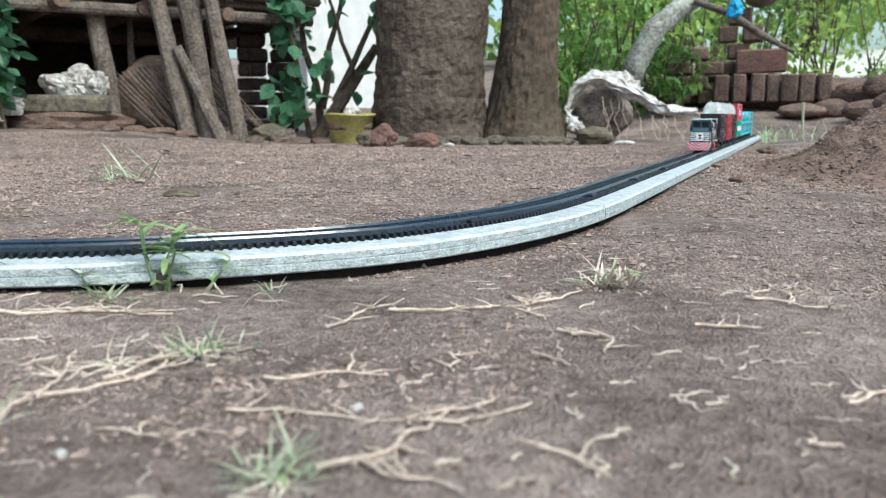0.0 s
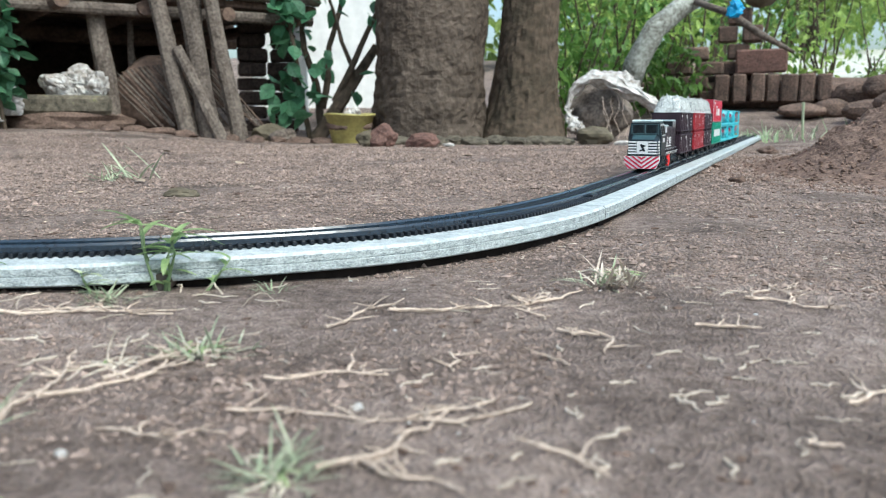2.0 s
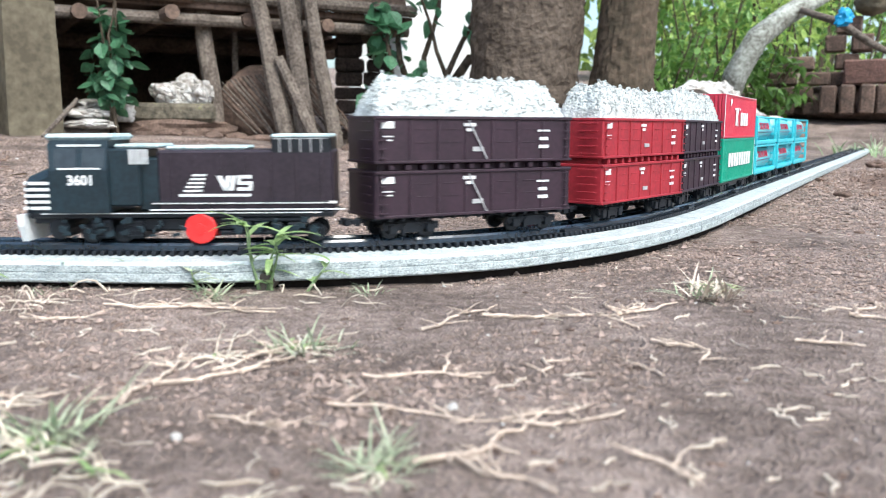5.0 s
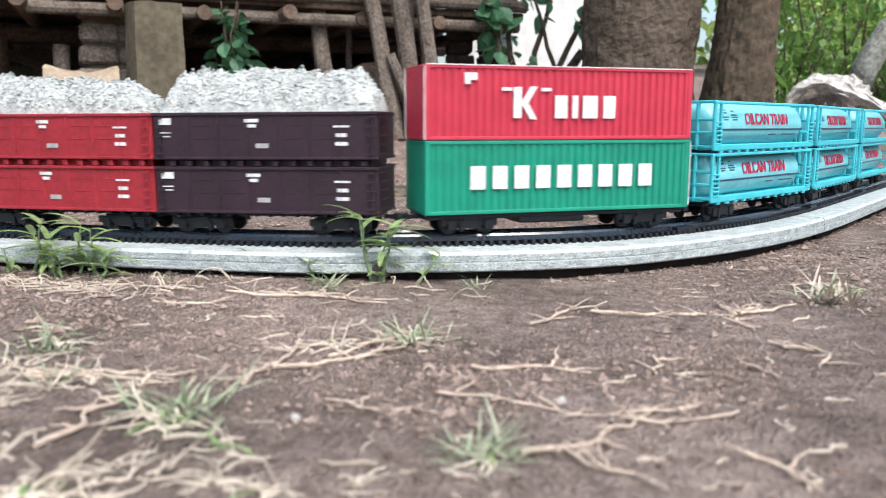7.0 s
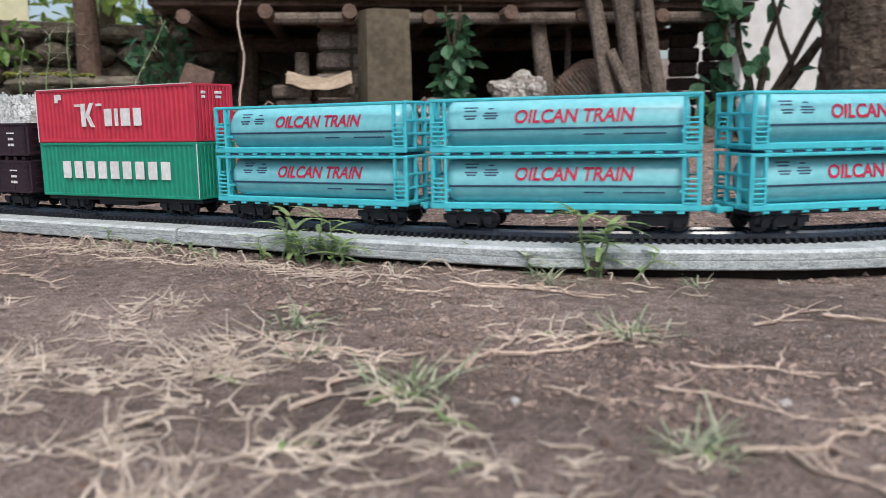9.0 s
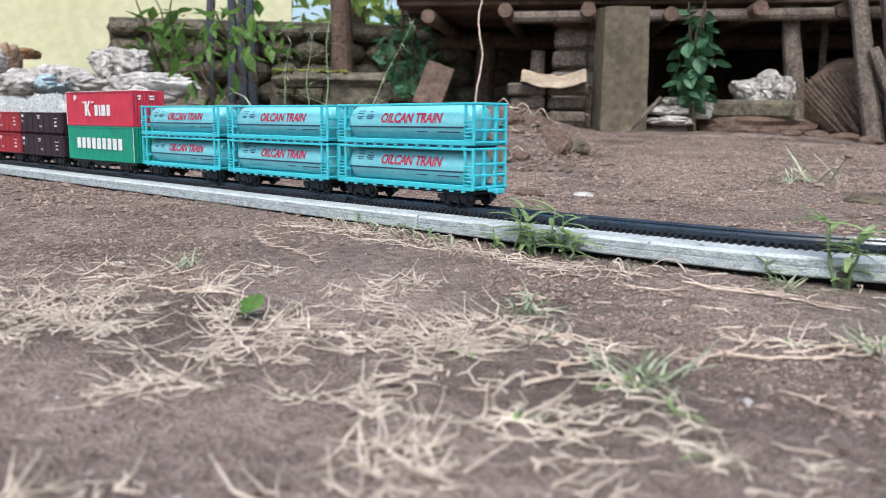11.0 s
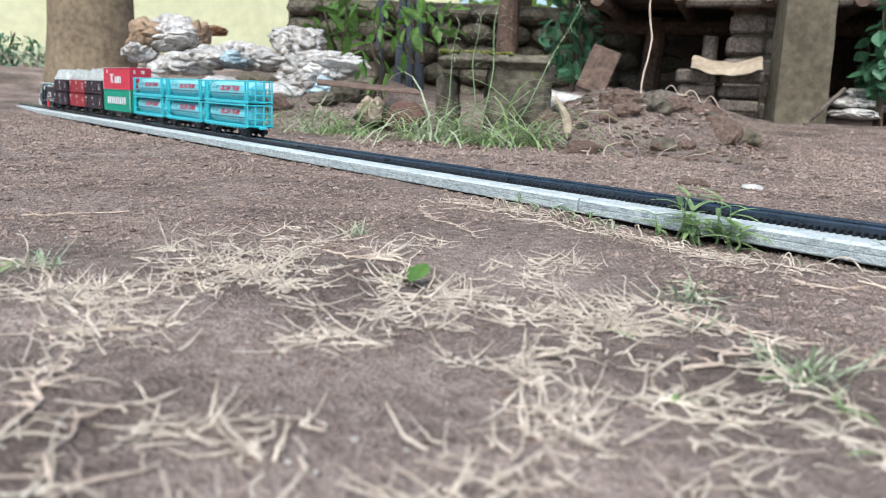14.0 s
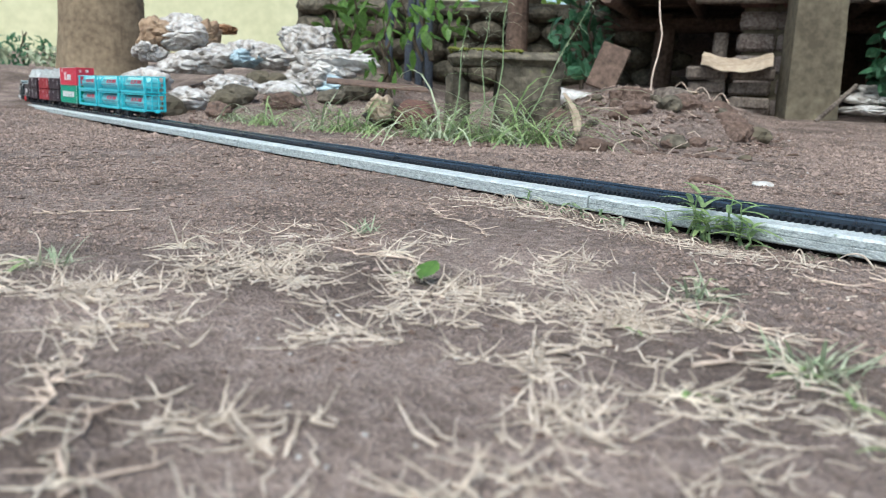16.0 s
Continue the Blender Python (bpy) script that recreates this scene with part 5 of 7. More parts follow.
brick_stack("brick_pier", 11.7, 3.0, 10, 2, 0.10, 0.045, 0.12, "dark brick pier at the shed corner", "darkbrick", 2, lay=0.0)
stone("rock", spot(11.8, 2.6), 0.12, 0.08, 0.06, 52, "concrete", "pale grey rubble slab leaning by the shed", rz=30, rough=0.4)
stone("rock", spot(10.9, 2.55), 0.10, 0.07, 0.04, 53, "greywood", "dull broken bark slab by the shed", rz=60, rough=0.4)
for i in range(12):
    q = spot(8.2 + i * 1.5, 2.42 + 0.05 * (i % 3))
    stone("earth_clod", q, 0.07 + 0.03 * (i % 2), 0.05, 0.028, 60 + i, "clod", "low dark clod along the shed's foot", "soil clod", rz=31 * i, sink=0.4, group="clods along the shed")

# stacked blocks with a bent cardboard sheet
brick_stack("block_stack", 37.45, 2.45, 3, 2, 0.115, 0.036, 0.09, "low stack of brown timber blocks beside the brick column", "greywood", 4)


def build_card():
    q = spot(37.05, 2.42)
    k = Kit()
    nx, ny = 18, 8
    for s in (0, 1):
        for i in range(nx + 1):
            for j in range(ny + 1):
                u, w = i / nx * 2 - 1, j / ny * 2 - 1
                z = 0.020 * u * u - 0.014 * w + 0.006 * noise.noise((u * 2, w * 2, 4)) + (0.003 if s else 0)
                k.v.append((u * 0.092 + 0.008 * noise.noise((w * 3, u, 1)), w * 0.055 + 0.008 * noise.noise((u * 3, 0, 7)), z))
    n = (nx + 1) * (ny + 1)
    for i in range(nx):
        for j in range(ny):
            a = i * (ny + 1) + j
            k.f.append((a, a + 1, a + ny + 2, a + ny + 1))
            k.f.append((n + a, n + a + ny + 1, n + a + ny + 2, n + a + 1))
    solid("cardboard_sheet", k, M["card"], "bent tan cardboard sheet lying on stacked blocks", "cardboard", T((q.x, q.y, G(q.x, q.y) + 0.112)) @ turn(35, 0, 36))


build_card()
q = spot(38.2, 2.62)
solid("stake", Kit().tube([(0, 0, 0), (0.005, 0, 0.2)], 0.022, 10), M["greywood"], "short pale wooden stake behind the blocks", "stake", T((q.x, q.y, G(q.x, q.y))))
q = spot(45.3, 2.2)
solid("leaning_board", Kit().box(0.075, 0.014, 0.12, None, 0.002), M["darkwood"], "short grey board leaning under the shed", "board", T((q.x, q.y, G(q.x, q.y) + 0.055)) @ turn(-14, 19, 40))
q = spot(48.0, 1.92)
solid("pale_log", Kit().tube([(-0.055, 0, 0), (-0.05, 0, 0.0), (0.05, 0, -0.004), (0.055, 0, -0.004)], [0.017, 0.020, 0.020, 0.017], 16), M["sack"], "short pale cylindrical log on the dirt bank", "log", T((q.x, q.y, G(q.x, q.y) + 0.019)) @ turn(0, 6, 44))
a, b = spot(42.4, 2.15), spot(41.9, 2.45)
a.z, b.z = G(a.x, a.y), 0.46
solid("hanging_vine", Kit().tube(wander(rng, a, b, 12, 0.010), 0.0022, 6), M["root"], "thin dry vine hanging from the shed", "vine")
for i in range(3):
    a, b = spot(41.2 - i * 1.3, 2.05), spot(39.7 - i * 1.3, 2.02)
    a.z, b.z = G(a.x, a.y) - 0.005, G(b.x, b.y) - 0.005
    solid("dry_hoop", Kit().tube(wander(rng, a, b, 9, 0.004, 0.04), 0.0014, 5), M["root"], "arched dry stem on the dirt bank", "dry stem", group="dry stems")

# climbing plant by the post
def build_plant(name, label, az, d, z0, z1, spread, n, ll, lw, mat, seed, stems=3, zlow=None):
    q = spot(az, d)
    v = thing(name, label, "plant", T((q.x, q.y, z0)))
    r = random.Random(seed)
    for i in range(stems):
        k = Kit().tube(wander(r, (r.uniform(-0.3, 0.3) * spread, 0, -0.02), (r.uniform(-0.8, 0.8) * spread, r.uniform(-0.5, 0.5) * spread, z1 - z0), 8, 0.02), [0.006 - 0.0005 * j for j in range(9)], 6)
        part("stem", k, M["bark2"], v)
    c = Kit()
    low = (zlow if zlow is not None else z0 + 0.03)
    leaf_cloud(c, (0, 0, (low + z1) / 2 - z0), (spread, spread, (z1 - low) / 2), n, ll, lw, r)
    part("leaves", c, M[mat], v)
    return v


build_plant("climbing_plant", "leafy climbing plant growing up beside the post", 27.8, 2.46, G(*spot(27.8, 2.46).xy), lift(2.46, 7.6), 0.055, 150, 0.045, 0.035, "leaf_blue", 21)


# shrub with thick bent stem before the pale wall
def build_shrub():
    q = spot(8.6, 2.75)
    z0 = G(q.x, q.y)
    v = thing("broad_leaf_shrub", "shrub with a thick leaning stem and broad bluish-green leaves", "shrub", T((q.x, q.y, z0)) @ turn(0, 0, 8))
    r = random.Random(9)
    stems = [((0.0, 0, 0.0), (0.20, 0.0, 0.30), 0.026), ((0.02, 0.02, 0.02), (-0.05, 0.05, 0.45), 0.014), ((0.06, 0.0, 0.12), (0.24, 0.02, 0.48), 0.012), ((0.02, 0, 0.1), (0.10, 0.05, 0.5), 0.012), ((-0.02, 0.02, 0), (-0.09, 0.0, 0.42), 0.010), ((0.13, 0, 0.2), (0.03, 0.03, 0.50), 0.008)]
    for a, b, rr in stems:
        part("stem", Kit().tube(wander(r, a, b, 8, 0.025), [rr * (1 - 0.06 * i) for i in range(9)], 8), M["bark2"], v)
    c = Kit()
    for x, z, n, s in ((-0.09, 0.10, 26, 0.06), (-0.08, 0.20, 26, 0.06), (-0.06, 0.34, 34, 0.07), (0.02, 0.26, 10, 0.05), (-0.10, 0.42, 24, 0.05), (0.20, 0.40, 14, 0.05), (0.05, 0.47, 18, 0.08), (0.12, 0.17, 8, 0.05), (0.0, 0.16, 14, 0.05)):
        leaf_cloud(c, (x, 0, z), (s, 0.06, s), n, 0.055, 0.045, r)
    part("leaves", c, M["leaf_blue"], v)


build_shrub()
build_plant("low_shrub", "low green shrub beside the shed", 27.9, 3.0, 0.05, 0.25, 0.07, 120, 0.05, 0.04, "leaf_blue", 31)

# ---- the bleached sack over a stump, right of the trees ----
def build_bleached_stump():
    q = spot(-11.8, 2.62)
    z0 = G(q.x, q.y)
    v = thing("sack_covered_stump", "weathered stump half covered by a torn bleached white sack", "stump", T((q.x, q.y, z0)) @ turn(0, 0, -12))
    part("stump", lump(71, 0.19, 0.16, 0.165, 0.3, 4), M["greywood"], v).location = (-0.06, 0.01, -0.005)
    r = random.Random(17)

    def band(path, wid, seed, name):
        k = Kit()
        n, m = 40, 9
        for i in range(n + 1):
            u = i / n
            s = u * (len(path) - 1)
            a = min(int(s), len(path) - 2)
            p = Vector(path[a]).lerp(Vector(path[a + 1]), s - a)
            w = wid * (0.55 + 0.6 * math.sin(math.pi * min(1, u * 1.1)) + 0.2 * noise.noise((u * 5, seed, 0)))
            for j in range(m + 1):
                t = (j / m - 0.5) * 2
                o = Vector((0.02 * noise.noise((u * 7, t * 2, seed)), -0.035 * (1 - t * t) + 0.015 * noise.noise((u * 9, t * 4, seed + 3)), t * w + 0.014 * noise.noise((u * 12, t * 3, seed + 6))))
                k.v.append(tuple(p + o))
        for i in range(n):
            for j in range(m):
                a = i * (m + 1) + j
                k.f.append((a, a + m + 1, a + m + 2, a + 1))
        o = part(name, k, M["sack"], v, "torn bleached white sack cloth")
        md = o.modifiers.new("thick", "SOLIDIFY")
        md.thickness = 0.004
    band([(-0.145, -0.08, 0.08), (-0.135, -0.09, 0.15), (-0.08, -0.08, 0.19), (0.0, -0.09, 0.165), (0.07, -0.10, 0.125), (0.14, -0.08, 0.09), (0.225, -0.05, 0.085)], 0.022, 1, "sack_cloth")
    band([(-0.15, -0.085, 0.10), (-0.14, -0.09, 0.05), (-0.10, -0.095, 0.03)], 0.026, 5, "sack_cloth")
    band([(-0.06, -0.06, 0.19), (0.02, -0.05, 0.18), (0.06, -0.05, 0.15)], 0.02, 8, "sack_cloth")
    for i in range(12):
        x = r.uniform(-0.05, 0.2)
        zt = 0.15 - 0.35 * max(0, x) - 0.02
        part("fibre", Kit().tube(wander(r, (x, -0.1, zt), (x + r.uniform(-0.02, 0.05), -0.13, 0.004), 6, 0.010), 0.0010, 4), M["root"], v)


build_bleached_stump()

# fallen pale limb with a thin branch and a scrap of blue plastic
def build_fallen_limb():
    v = thing("fallen_limb", "pale fallen tree limb slanting up into the greenery", "branch")
    P = [(-12.3, 1.2, 3.0), (-12.8, 3.3, 2.95), (-14.0, 5.6, 2.95), (-15.6, 6.9, 3.0), (-18.5, 8.6, 3.1)]
    pts = [spot(a, d) + Vector((0, 0, lift(d, e))) for a, e, d in P]
    part("limb", Kit().tube(pts, [0.036, 0.040, 0.038, 0.034, 0.03], 12), M["palelimb"], v, "pale mottled grey limb", True)
    P = [(-16.4, 7.2, 2.98), (-18.6, 6.4, 2.95), (-20.4, 5.1, 2.95), (-22.5, 3.9, 3.0)]
    pts = [spot(a, d) + Vector((0, 0, lift(d, e))) for a, e, d in P]
    part("twig", Kit().tube(pts, [0.010, 0.013, 0.012, 0.006], 8), M["greywood"], v, "", True)
    q = spot(-18.9, 2.92)
    part("plastic_scrap", lump(3, 0.05, 0.03, 0.06, 0.5, 3, 0.3), M["bluetarp"], v, "bright blue plastic scrap").location = (q.x, q.y, lift(2.92, 6.1))


build_fallen_limb()

# ---- brick piles at the end of the line ----
zb = lift(3.25, 0.75)
q = spot(-21, 3.35)
stone("earth_bank", spot(-21.5, 3.42), 1.15, 0.4, 0.14, 81, "clod", "dark earth bank under the brick pile", "soil", rz=-21, sink=0.2)
brick_stack("upright_bricks", -21.4, 3.22, 1, 7, 0.052, 0.105, 0.10, "row of old bricks standing on edge on a bank", "brick", 6, z0=zb, rot=-21)
brick_stack("brick_pile", -16.6, 3.30, 4, 2, 0.105, 0.05, 0.10, "rough stacked old dark bricks", "brick", 7, z0=lift(3.3, 0.7), lay=0.5, rot=-17)
brick_stack("terracotta_block", -20.7, 3.30, 1, 1, 0.19, 0.085, 0.12, "large flat terracotta-brown block on the brick pile", "redbrick", 9, z0=zb + 0.108, rot=-20)
brick_stack("brick_pile", -19.3, 3.38, 4, 2, 0.085, 0.06, 0.10, "rough stacked old dark bricks", "brick", 10, z0=zb + 0.10, lay=0.5, rot=-19)
q = spot(-20.4, 3.32)
solid("rock", lump(83, 0.12, 0.10, 0.10, 0.2, 3), M["concrete"], "round tan stone on top of the brick pile", "stone", T((q.x, q.y, zb + 0.345)))
for i, (az, d, el, sx, sz) in enumerate(((-26.2, 3.2, 0.9, 0.16, 0.09), (-27.8, 3.1, 1.3, 0.15, 0.08), (-24.9, 3.15, 0.1, 0.14, 0.07), (-27.0, 3.0, 0.0, 0.17, 0.07), (-28.6, 2.95, 0.4, 0.15, 0.08), (-23.2, 3.1, 0.2, 0.16, 0.05), (-29.6, 3.1, 2.2, 0.16, 0.06))):
    q = spot(az, d)
    solid("stone_block", lump(90 + i, sx, 0.12, sz, 0.2, 3), M["brick"], "dark broken masonry block on the bank", "stone", T((q.x, q.y, lift(d, el) - 0.02)) @ turn(0, 0, az), "masonry blocks")

# ---- dirt mound at the right ----
def build_mound():
    q = Vector((0.83, 1.06, 0))
    k = Kit()
    n, m = 120, 60
    for i in range(m + 1):
        r = 0.45 * i / m
        for j in range(n):
            t = 2 * math.pi * j / n
            x, y = r * math.cos(t), r * math.sin(t)
            h = 0.205 * (1 - smooth(0.0, 1.0, r / 0.43))
            w = noise.noise((x * 9, y * 9, 1)) * 0.018 + noise.noise((x * 28, y * 28, 2)) * 0.009 + noise.noise((x * 70, y * 70, 4)) * 0.007
            g = G(q.x + x, q.y + y)
            k.v.append((x, y, g + h + w * smooth(0, 0.35, h / 0.1) - 0.004 * (i == m)))
    for i in range(m):
        for j in range(n):
            a, b = i * n + j, i * n + (j + 1) % n
            k.f.append((a, a + n, b + n, b)[::-1])
    solid("dirt_mound", k, M["mound"], "loose mound of dark reddish crumbly soil", "soil mound", T((q.x, q.y, 0)))
    c = Kit()
    r = random.Random(4)
    for _ in range(7000):
        t, d = r.uniform(0, 6.28), 0.50 * math.sqrt(r.random())
        x, y = d * math.cos(t), d * math.sin(t)
        s = r.uniform(0.0012, 0.0038) * (1 if r.random() < 0.97 else 2.0)
        z = G(q.x + x, q.y + y) + 0.205 * (1 - smooth(0, 1, d / 0.43)) + noise.noise((x * 9, y * 9, 1)) * 0.018 * (d < 0.35)
        c.rock(T((q.x + x, q.y + y, z)) @ turn(r.uniform(0, 360), 0, r.uniform(0, 360)) @ size(s, s * 0.8, s * 0.6), r.uniform(0, 50), 0.5, 1)
    solid("mound_clods", c, M["mound"], "loose soil lumps on the mound", "soil", kind="stuff")


build_mound()

# ---- mossy broken block, bank rubble and rubbish at the left ----
def build_block():
    q = spot(52.6, 1.52)
    z0 = G(q.x, q.y)
    v = thing("mossy_block", "broken mossy concrete block with a dark hollow side", "concrete block", T((q.x, q.y, z0 - 0.01)) @ turn(0, 0, 53))

    def slab(name, x, y, z, sx, sy, sz, seed, mat):
        k = Kit().box(sx, sy, sz, None, 0.012)
        bm = bmesh.new()
        me = k.mesh("tmp")
        bm.from_mesh(me)
        bmesh.ops.subdivide_edges(bm, edges=bm.edges[:], cuts=5, use_grid_fill=True)
        for p in bm.verts:
            p.co += p.co.normalized() * (0.012 * noise.noise(p.co * 22 + Vector((seed, 0, 0))) + 0.006 * noise.noise(p.co * 60))
        bm.to_mesh(me)
        bm.free()
        o = part(name, me, M[mat], v)
        o.location = (x, y, z)
    slab("core", 0.045, 0.03, 0.075, 0.115, 0.14, 0.15, 1, "moss")
    slab("top_slab", 0.0, 0.02, 0.148, 0.205, 0.15, 0.026, 2, "moss")
    slab("side_wall", -0.085, 0.05, 0.06, 0.04, 0.12, 0.12, 3, "moss")
    slab("foot", 0.0, -0.05, 0.012, 0.20, 0.10, 0.022, 4, "concrete")
    k = Kit()
    r = random.Random(2)
    for _ in range(260):
        x, y = r.uniform(-0.10, 0.03), r.uniform(-0.05, 0.09)
        k.rock(T((x, y, 0.160 + 0.004 * r.random())) @ size(0.006, 0.006, 0.003), r.uniform(0, 9), 0.4, 1)
    part("moss_cushion", k, M["mosstop"], v, "yellow-green moss cushions")


M["mosstop"] = material("moss", (0.20, 0.21, 0.05), (0.09, 0.10, 0.025), 60, 0.95, 0, 0.8, 5, random_tint=0.3, spec=0.1)
build_block()
stone("rock", spot(58.6, 1.62), 0.085, 0.07, 0.075, 101, "redbrick", "dull red-brown broken block beside the mossy block", rz=12, rough=0.25)
stone("rock", spot(60.3, 1.70), 0.14, 0.10, 0.05, 102, "moss", "dark flat stone under a rusty sheet", rz=-30, sink=0.1)
q = spot(61.2, 1.66)
solid("rusty_sheet", Kit().box(0.20, 0.07, 0.004, turn(0, 3, 0), 0.001), M["darkwood"], "thin rusty dark sheet lying on stones", "metal sheet", T((q.x, q.y, G(q.x, q.y) + 0.085)) @ turn(8, 0, 62))
q = spot(61.0, 1.6)
sack(q, G(q.x, q.y) + 0.02, 0.04, 0.05, 0.05, 12, "card", "pale crumpled scrap beside the grass", 20, "crumpled_scrap")
for i in range(60):
    r = random.Random(300 + i)
    az, d = r.uniform(35.5, 50), r.uniform(1.2, 1.75)
    s = r.uniform(0.012, 0.05) * (0.7 + 0.3 * (d > 1.4))
    stone("rubble_stone", spot(az, d), s * 1.3, s, s * 0.75, 110 + i, r.choice(["clod", "concrete", "moss", "clod"]), "rough soil-covered stone on the dirt bank", rz=r.uniform(0, 180), sink=0.3, group="bank stones")
stone("rock", spot(41.3, 1.55), 0.075, 0.05, 0.035, 150, "greywood", "flat brown bark slab on the bank", rz=10, sink=0.1)
q = spot(40.9, 1.62)
sack(q, G(q.x, q.y) + 0.012, 0.06, 0.04, 0.012, 15, "card", "flat pale husk on the bank", 15, "dry_husk")
for i in range(18):
    r = random.Random(700 + i)
    az, d = r.uniform(37, 50), r.uniform(1.2, 1.7)
    a = spot(az, d); b = spot(az + r.uniform(-2.5, 2.5), d + r.uniform(-0.14, 0.06))
    a.z, b.z = G(a.x, a.y) + 0.002, G(b.x, b.y) + 0.001
    solid("bank_root", Kit().tube(wander(r, a, b, 8, 0.010, r.uniform(0, 0.012), 0.4, 0.4), r.uniform(0.0005, 0.0012), 5), M["root"], "pale dry root hanging out of the dirt bank", "root", group="bank roots")


def build_dead_leaf():
    q = spot(48.6, 1.30)
    k = Kit()
    for i in range(13):
        u = i / 12
        w = 0.0055 * math.sin(math.pi * u) ** 0.7 + 0.0006
        c = Vector((0.030 * u + 0.008 * math.sin(u * 4), -0.03 * u, 0.062 * (1 - u) ** 1.5))
        k.v += [tuple(c + Vector((-w, 0, 0.004))), tuple(c + Vector((0, -0.006, 0))), tuple(c + Vector((w, 0, 0.004)))]
    for i in range(12):
        a = i * 3
        k.f += [(a, a + 1, a + 4, a + 3), (a + 1, a + 2, a + 5, a + 4)]
    o = solid("dead_leaf", k, M["card"], "long curled dead leaf hanging on the bank", "leaf", T((q.x, q.y, G(q.x, q.y) + 0.004)) @ turn(0, 0, 47))
    md = o.modifiers.new("thick", "SOLIDIFY")
    md.thickness = 0.001


build_dead_leaf()

# heap of sacks and plastic
for i in range(26):
    r = random.Random(500 + i)
    az, d = r.uniform(64.0, 76.0), r.uniform(2.1, 2.45)
    el = -0.9 + (d - 2.05) * 10.5 + r.uniform(-0.2, 0.4)
    q = spot(az, d)
    mt = "bluesack" if i in (4, 13) else ("brownsheet" if i % 9 == 0 else "sack")
    sack(q, max(G(q.x, q.y) - 0.03, lift(d, el) - 0.03), r.uniform(0.09, 0.17), r.uniform(0.08, 0.13), r.uniform(0.05, 0.095), 20 + i, mt,
         "pale blue plastic scrap on a rubbish heap" if mt == "bluesack" else ("crumpled brown sheet on a rubbish heap" if mt == "brownsheet" else "crumpled dirty white sack on a rubbish heap"), r.uniform(0, 180), group="rubbish heap sacks")
q = spot(64.3, 2.25)
sack(q, lift(2.25, 1.2), 0.22, 0.12, 0.065, 66, "sack", "long bleached sack lying on the bank", 60, group="rubbish heap sacks")
q = spot(73.2, 1.98)
sack(q, G(q.x, q.y) - 0.01, 0.095, 0.08, 0.065, 67, "sack", "tied white sack lying on the dirt", 70, group="rubbish heap sacks")
for i, (az, d, el, s) in enumerate(((70.8, 2.55, 4.6, 0.07), (72.6, 2.6, 3.9, 0.06), (61.2, 2.1, 1.3, 0.045), (69.2, 2.5, 3.6, 0.05))):
    q = spot(az, d)
    sack(q, lift(d, el - 0.7) - s * 0.35, s * 1.2, s * 0.8, s * 0.4, 80 + i, "rust", "curled orange-brown dead palm sheath on the heap", 30 * i, "palm_sheath", "palm sheaths")
for i in range(14):
    r = random.Random(900 + i)
    q = spot(r.uniform(61, 76), r.uniform(1.85, 2.2))
    stone("rubble_stone", q, r.uniform(0.04, 0.11), 0.07, r.uniform(0.03, 0.07), 180 + i, r.choice(["clod", "concrete", "moss", "brick"]), "rough stone at the foot of the rubbish heap", rz=r.uniform(0, 180), sink=0.25, group="heap stones")

# stump, dark stone wall and pale yellow wall beyond
q = spot(78.2, 3.15)
k = Kit()
for i in range(25):
    z = i / 24 * 0.9
    for j in range(36):
        t = 2 * math.pi * j / 36
        rr = 0.134 * (1 + 0.2 * (1 - i / 24) ** 6 + 0.06 * noise.noise((math.cos(t) * 2, math.sin(t) * 2, z * 4)))
        k.v.append((rr * math.cos(t), rr * math.sin(t), z))
for i in range(24):
    for j in range(36):
        a, b = i * 36 + j, i * 36 + (j + 1) % 36
        k.f.append((a, b, b + 36, a + 36))
part("trunk", k, M["lighttrunk"], thing("smooth_tree", "smooth brown tree behind the rubbish heap", "tree", T((q.x, q.y, G(q.x, q.y) - 0.03))))
q = spot(79, 6.2)
solid("yellow_wall", Kit().box(5.5, 0.15, 2.6), M["yellowwall"], "pale yellow house wall in daylight", "wall", T((q.x, q.y, 1.3)) @ turn(0, 0, 76), kind="structure")


def stone_wall(name, az, d, L, H, seed, label, rot, z0):
    p = spot(az, d)
    v = thing(name, label, "stone wall", T((p.x, p.y, z0)) @ turn(0, 0, rot))
    r = random.Random(seed)
    part("wall_core", Kit().box(L, 0.10, H, T((0, 0.06, H / 2))), M["moss"], v)
    z = 0
    while z < H - 0.03:
        h = r.uniform(0.05, 0.08)
        x = -L / 2
        while x < L / 2:
            w = r.uniform(0.09, 0.17)
            o = part("stone", lump(r.uniform(0, 99), w * 1.05, 0.13, h * 1.08, 0.14, 2), M["moss"], v)
            o.location = (x + w / 2, r.uniform(-0.012, 0.012), z)
            x += w
        z += h
    return v


stone_wall("dry_stone_wall", 54.0, 3.15, 1.35, 0.36, 3, "dark mossy dry-stone wall", 54, 0.06)
q = spot(51.5, 3.0)
v = thing("slim_tree", "dark slim tree before the stone wall", "tree", T((q.x, q.y, 0.05)))
part("trunk", Kit().tube(wander(rng, (0, 0, 0), (0.03, 0, 1.2), 8, 0.02), [0.042 - 0.002 * i for i in range(9)], 12), M["darkwood"], v)
for i, az in enumerate((57.2, 57.9, 58.7, 60.0)):
    q = spot(az, 2.95 + 0.03 * i)
    solid("dark_pole", Kit().tube(wander(rng, (0, 0, 0), (0.02 * (i - 1), 0, 1.0), 6, 0.008), 0.015, 8), M["bluepole"], "dark bluish upright stick by the stone wall", "pole", T((q.x, q.y, 0.05)), "dark sticks")

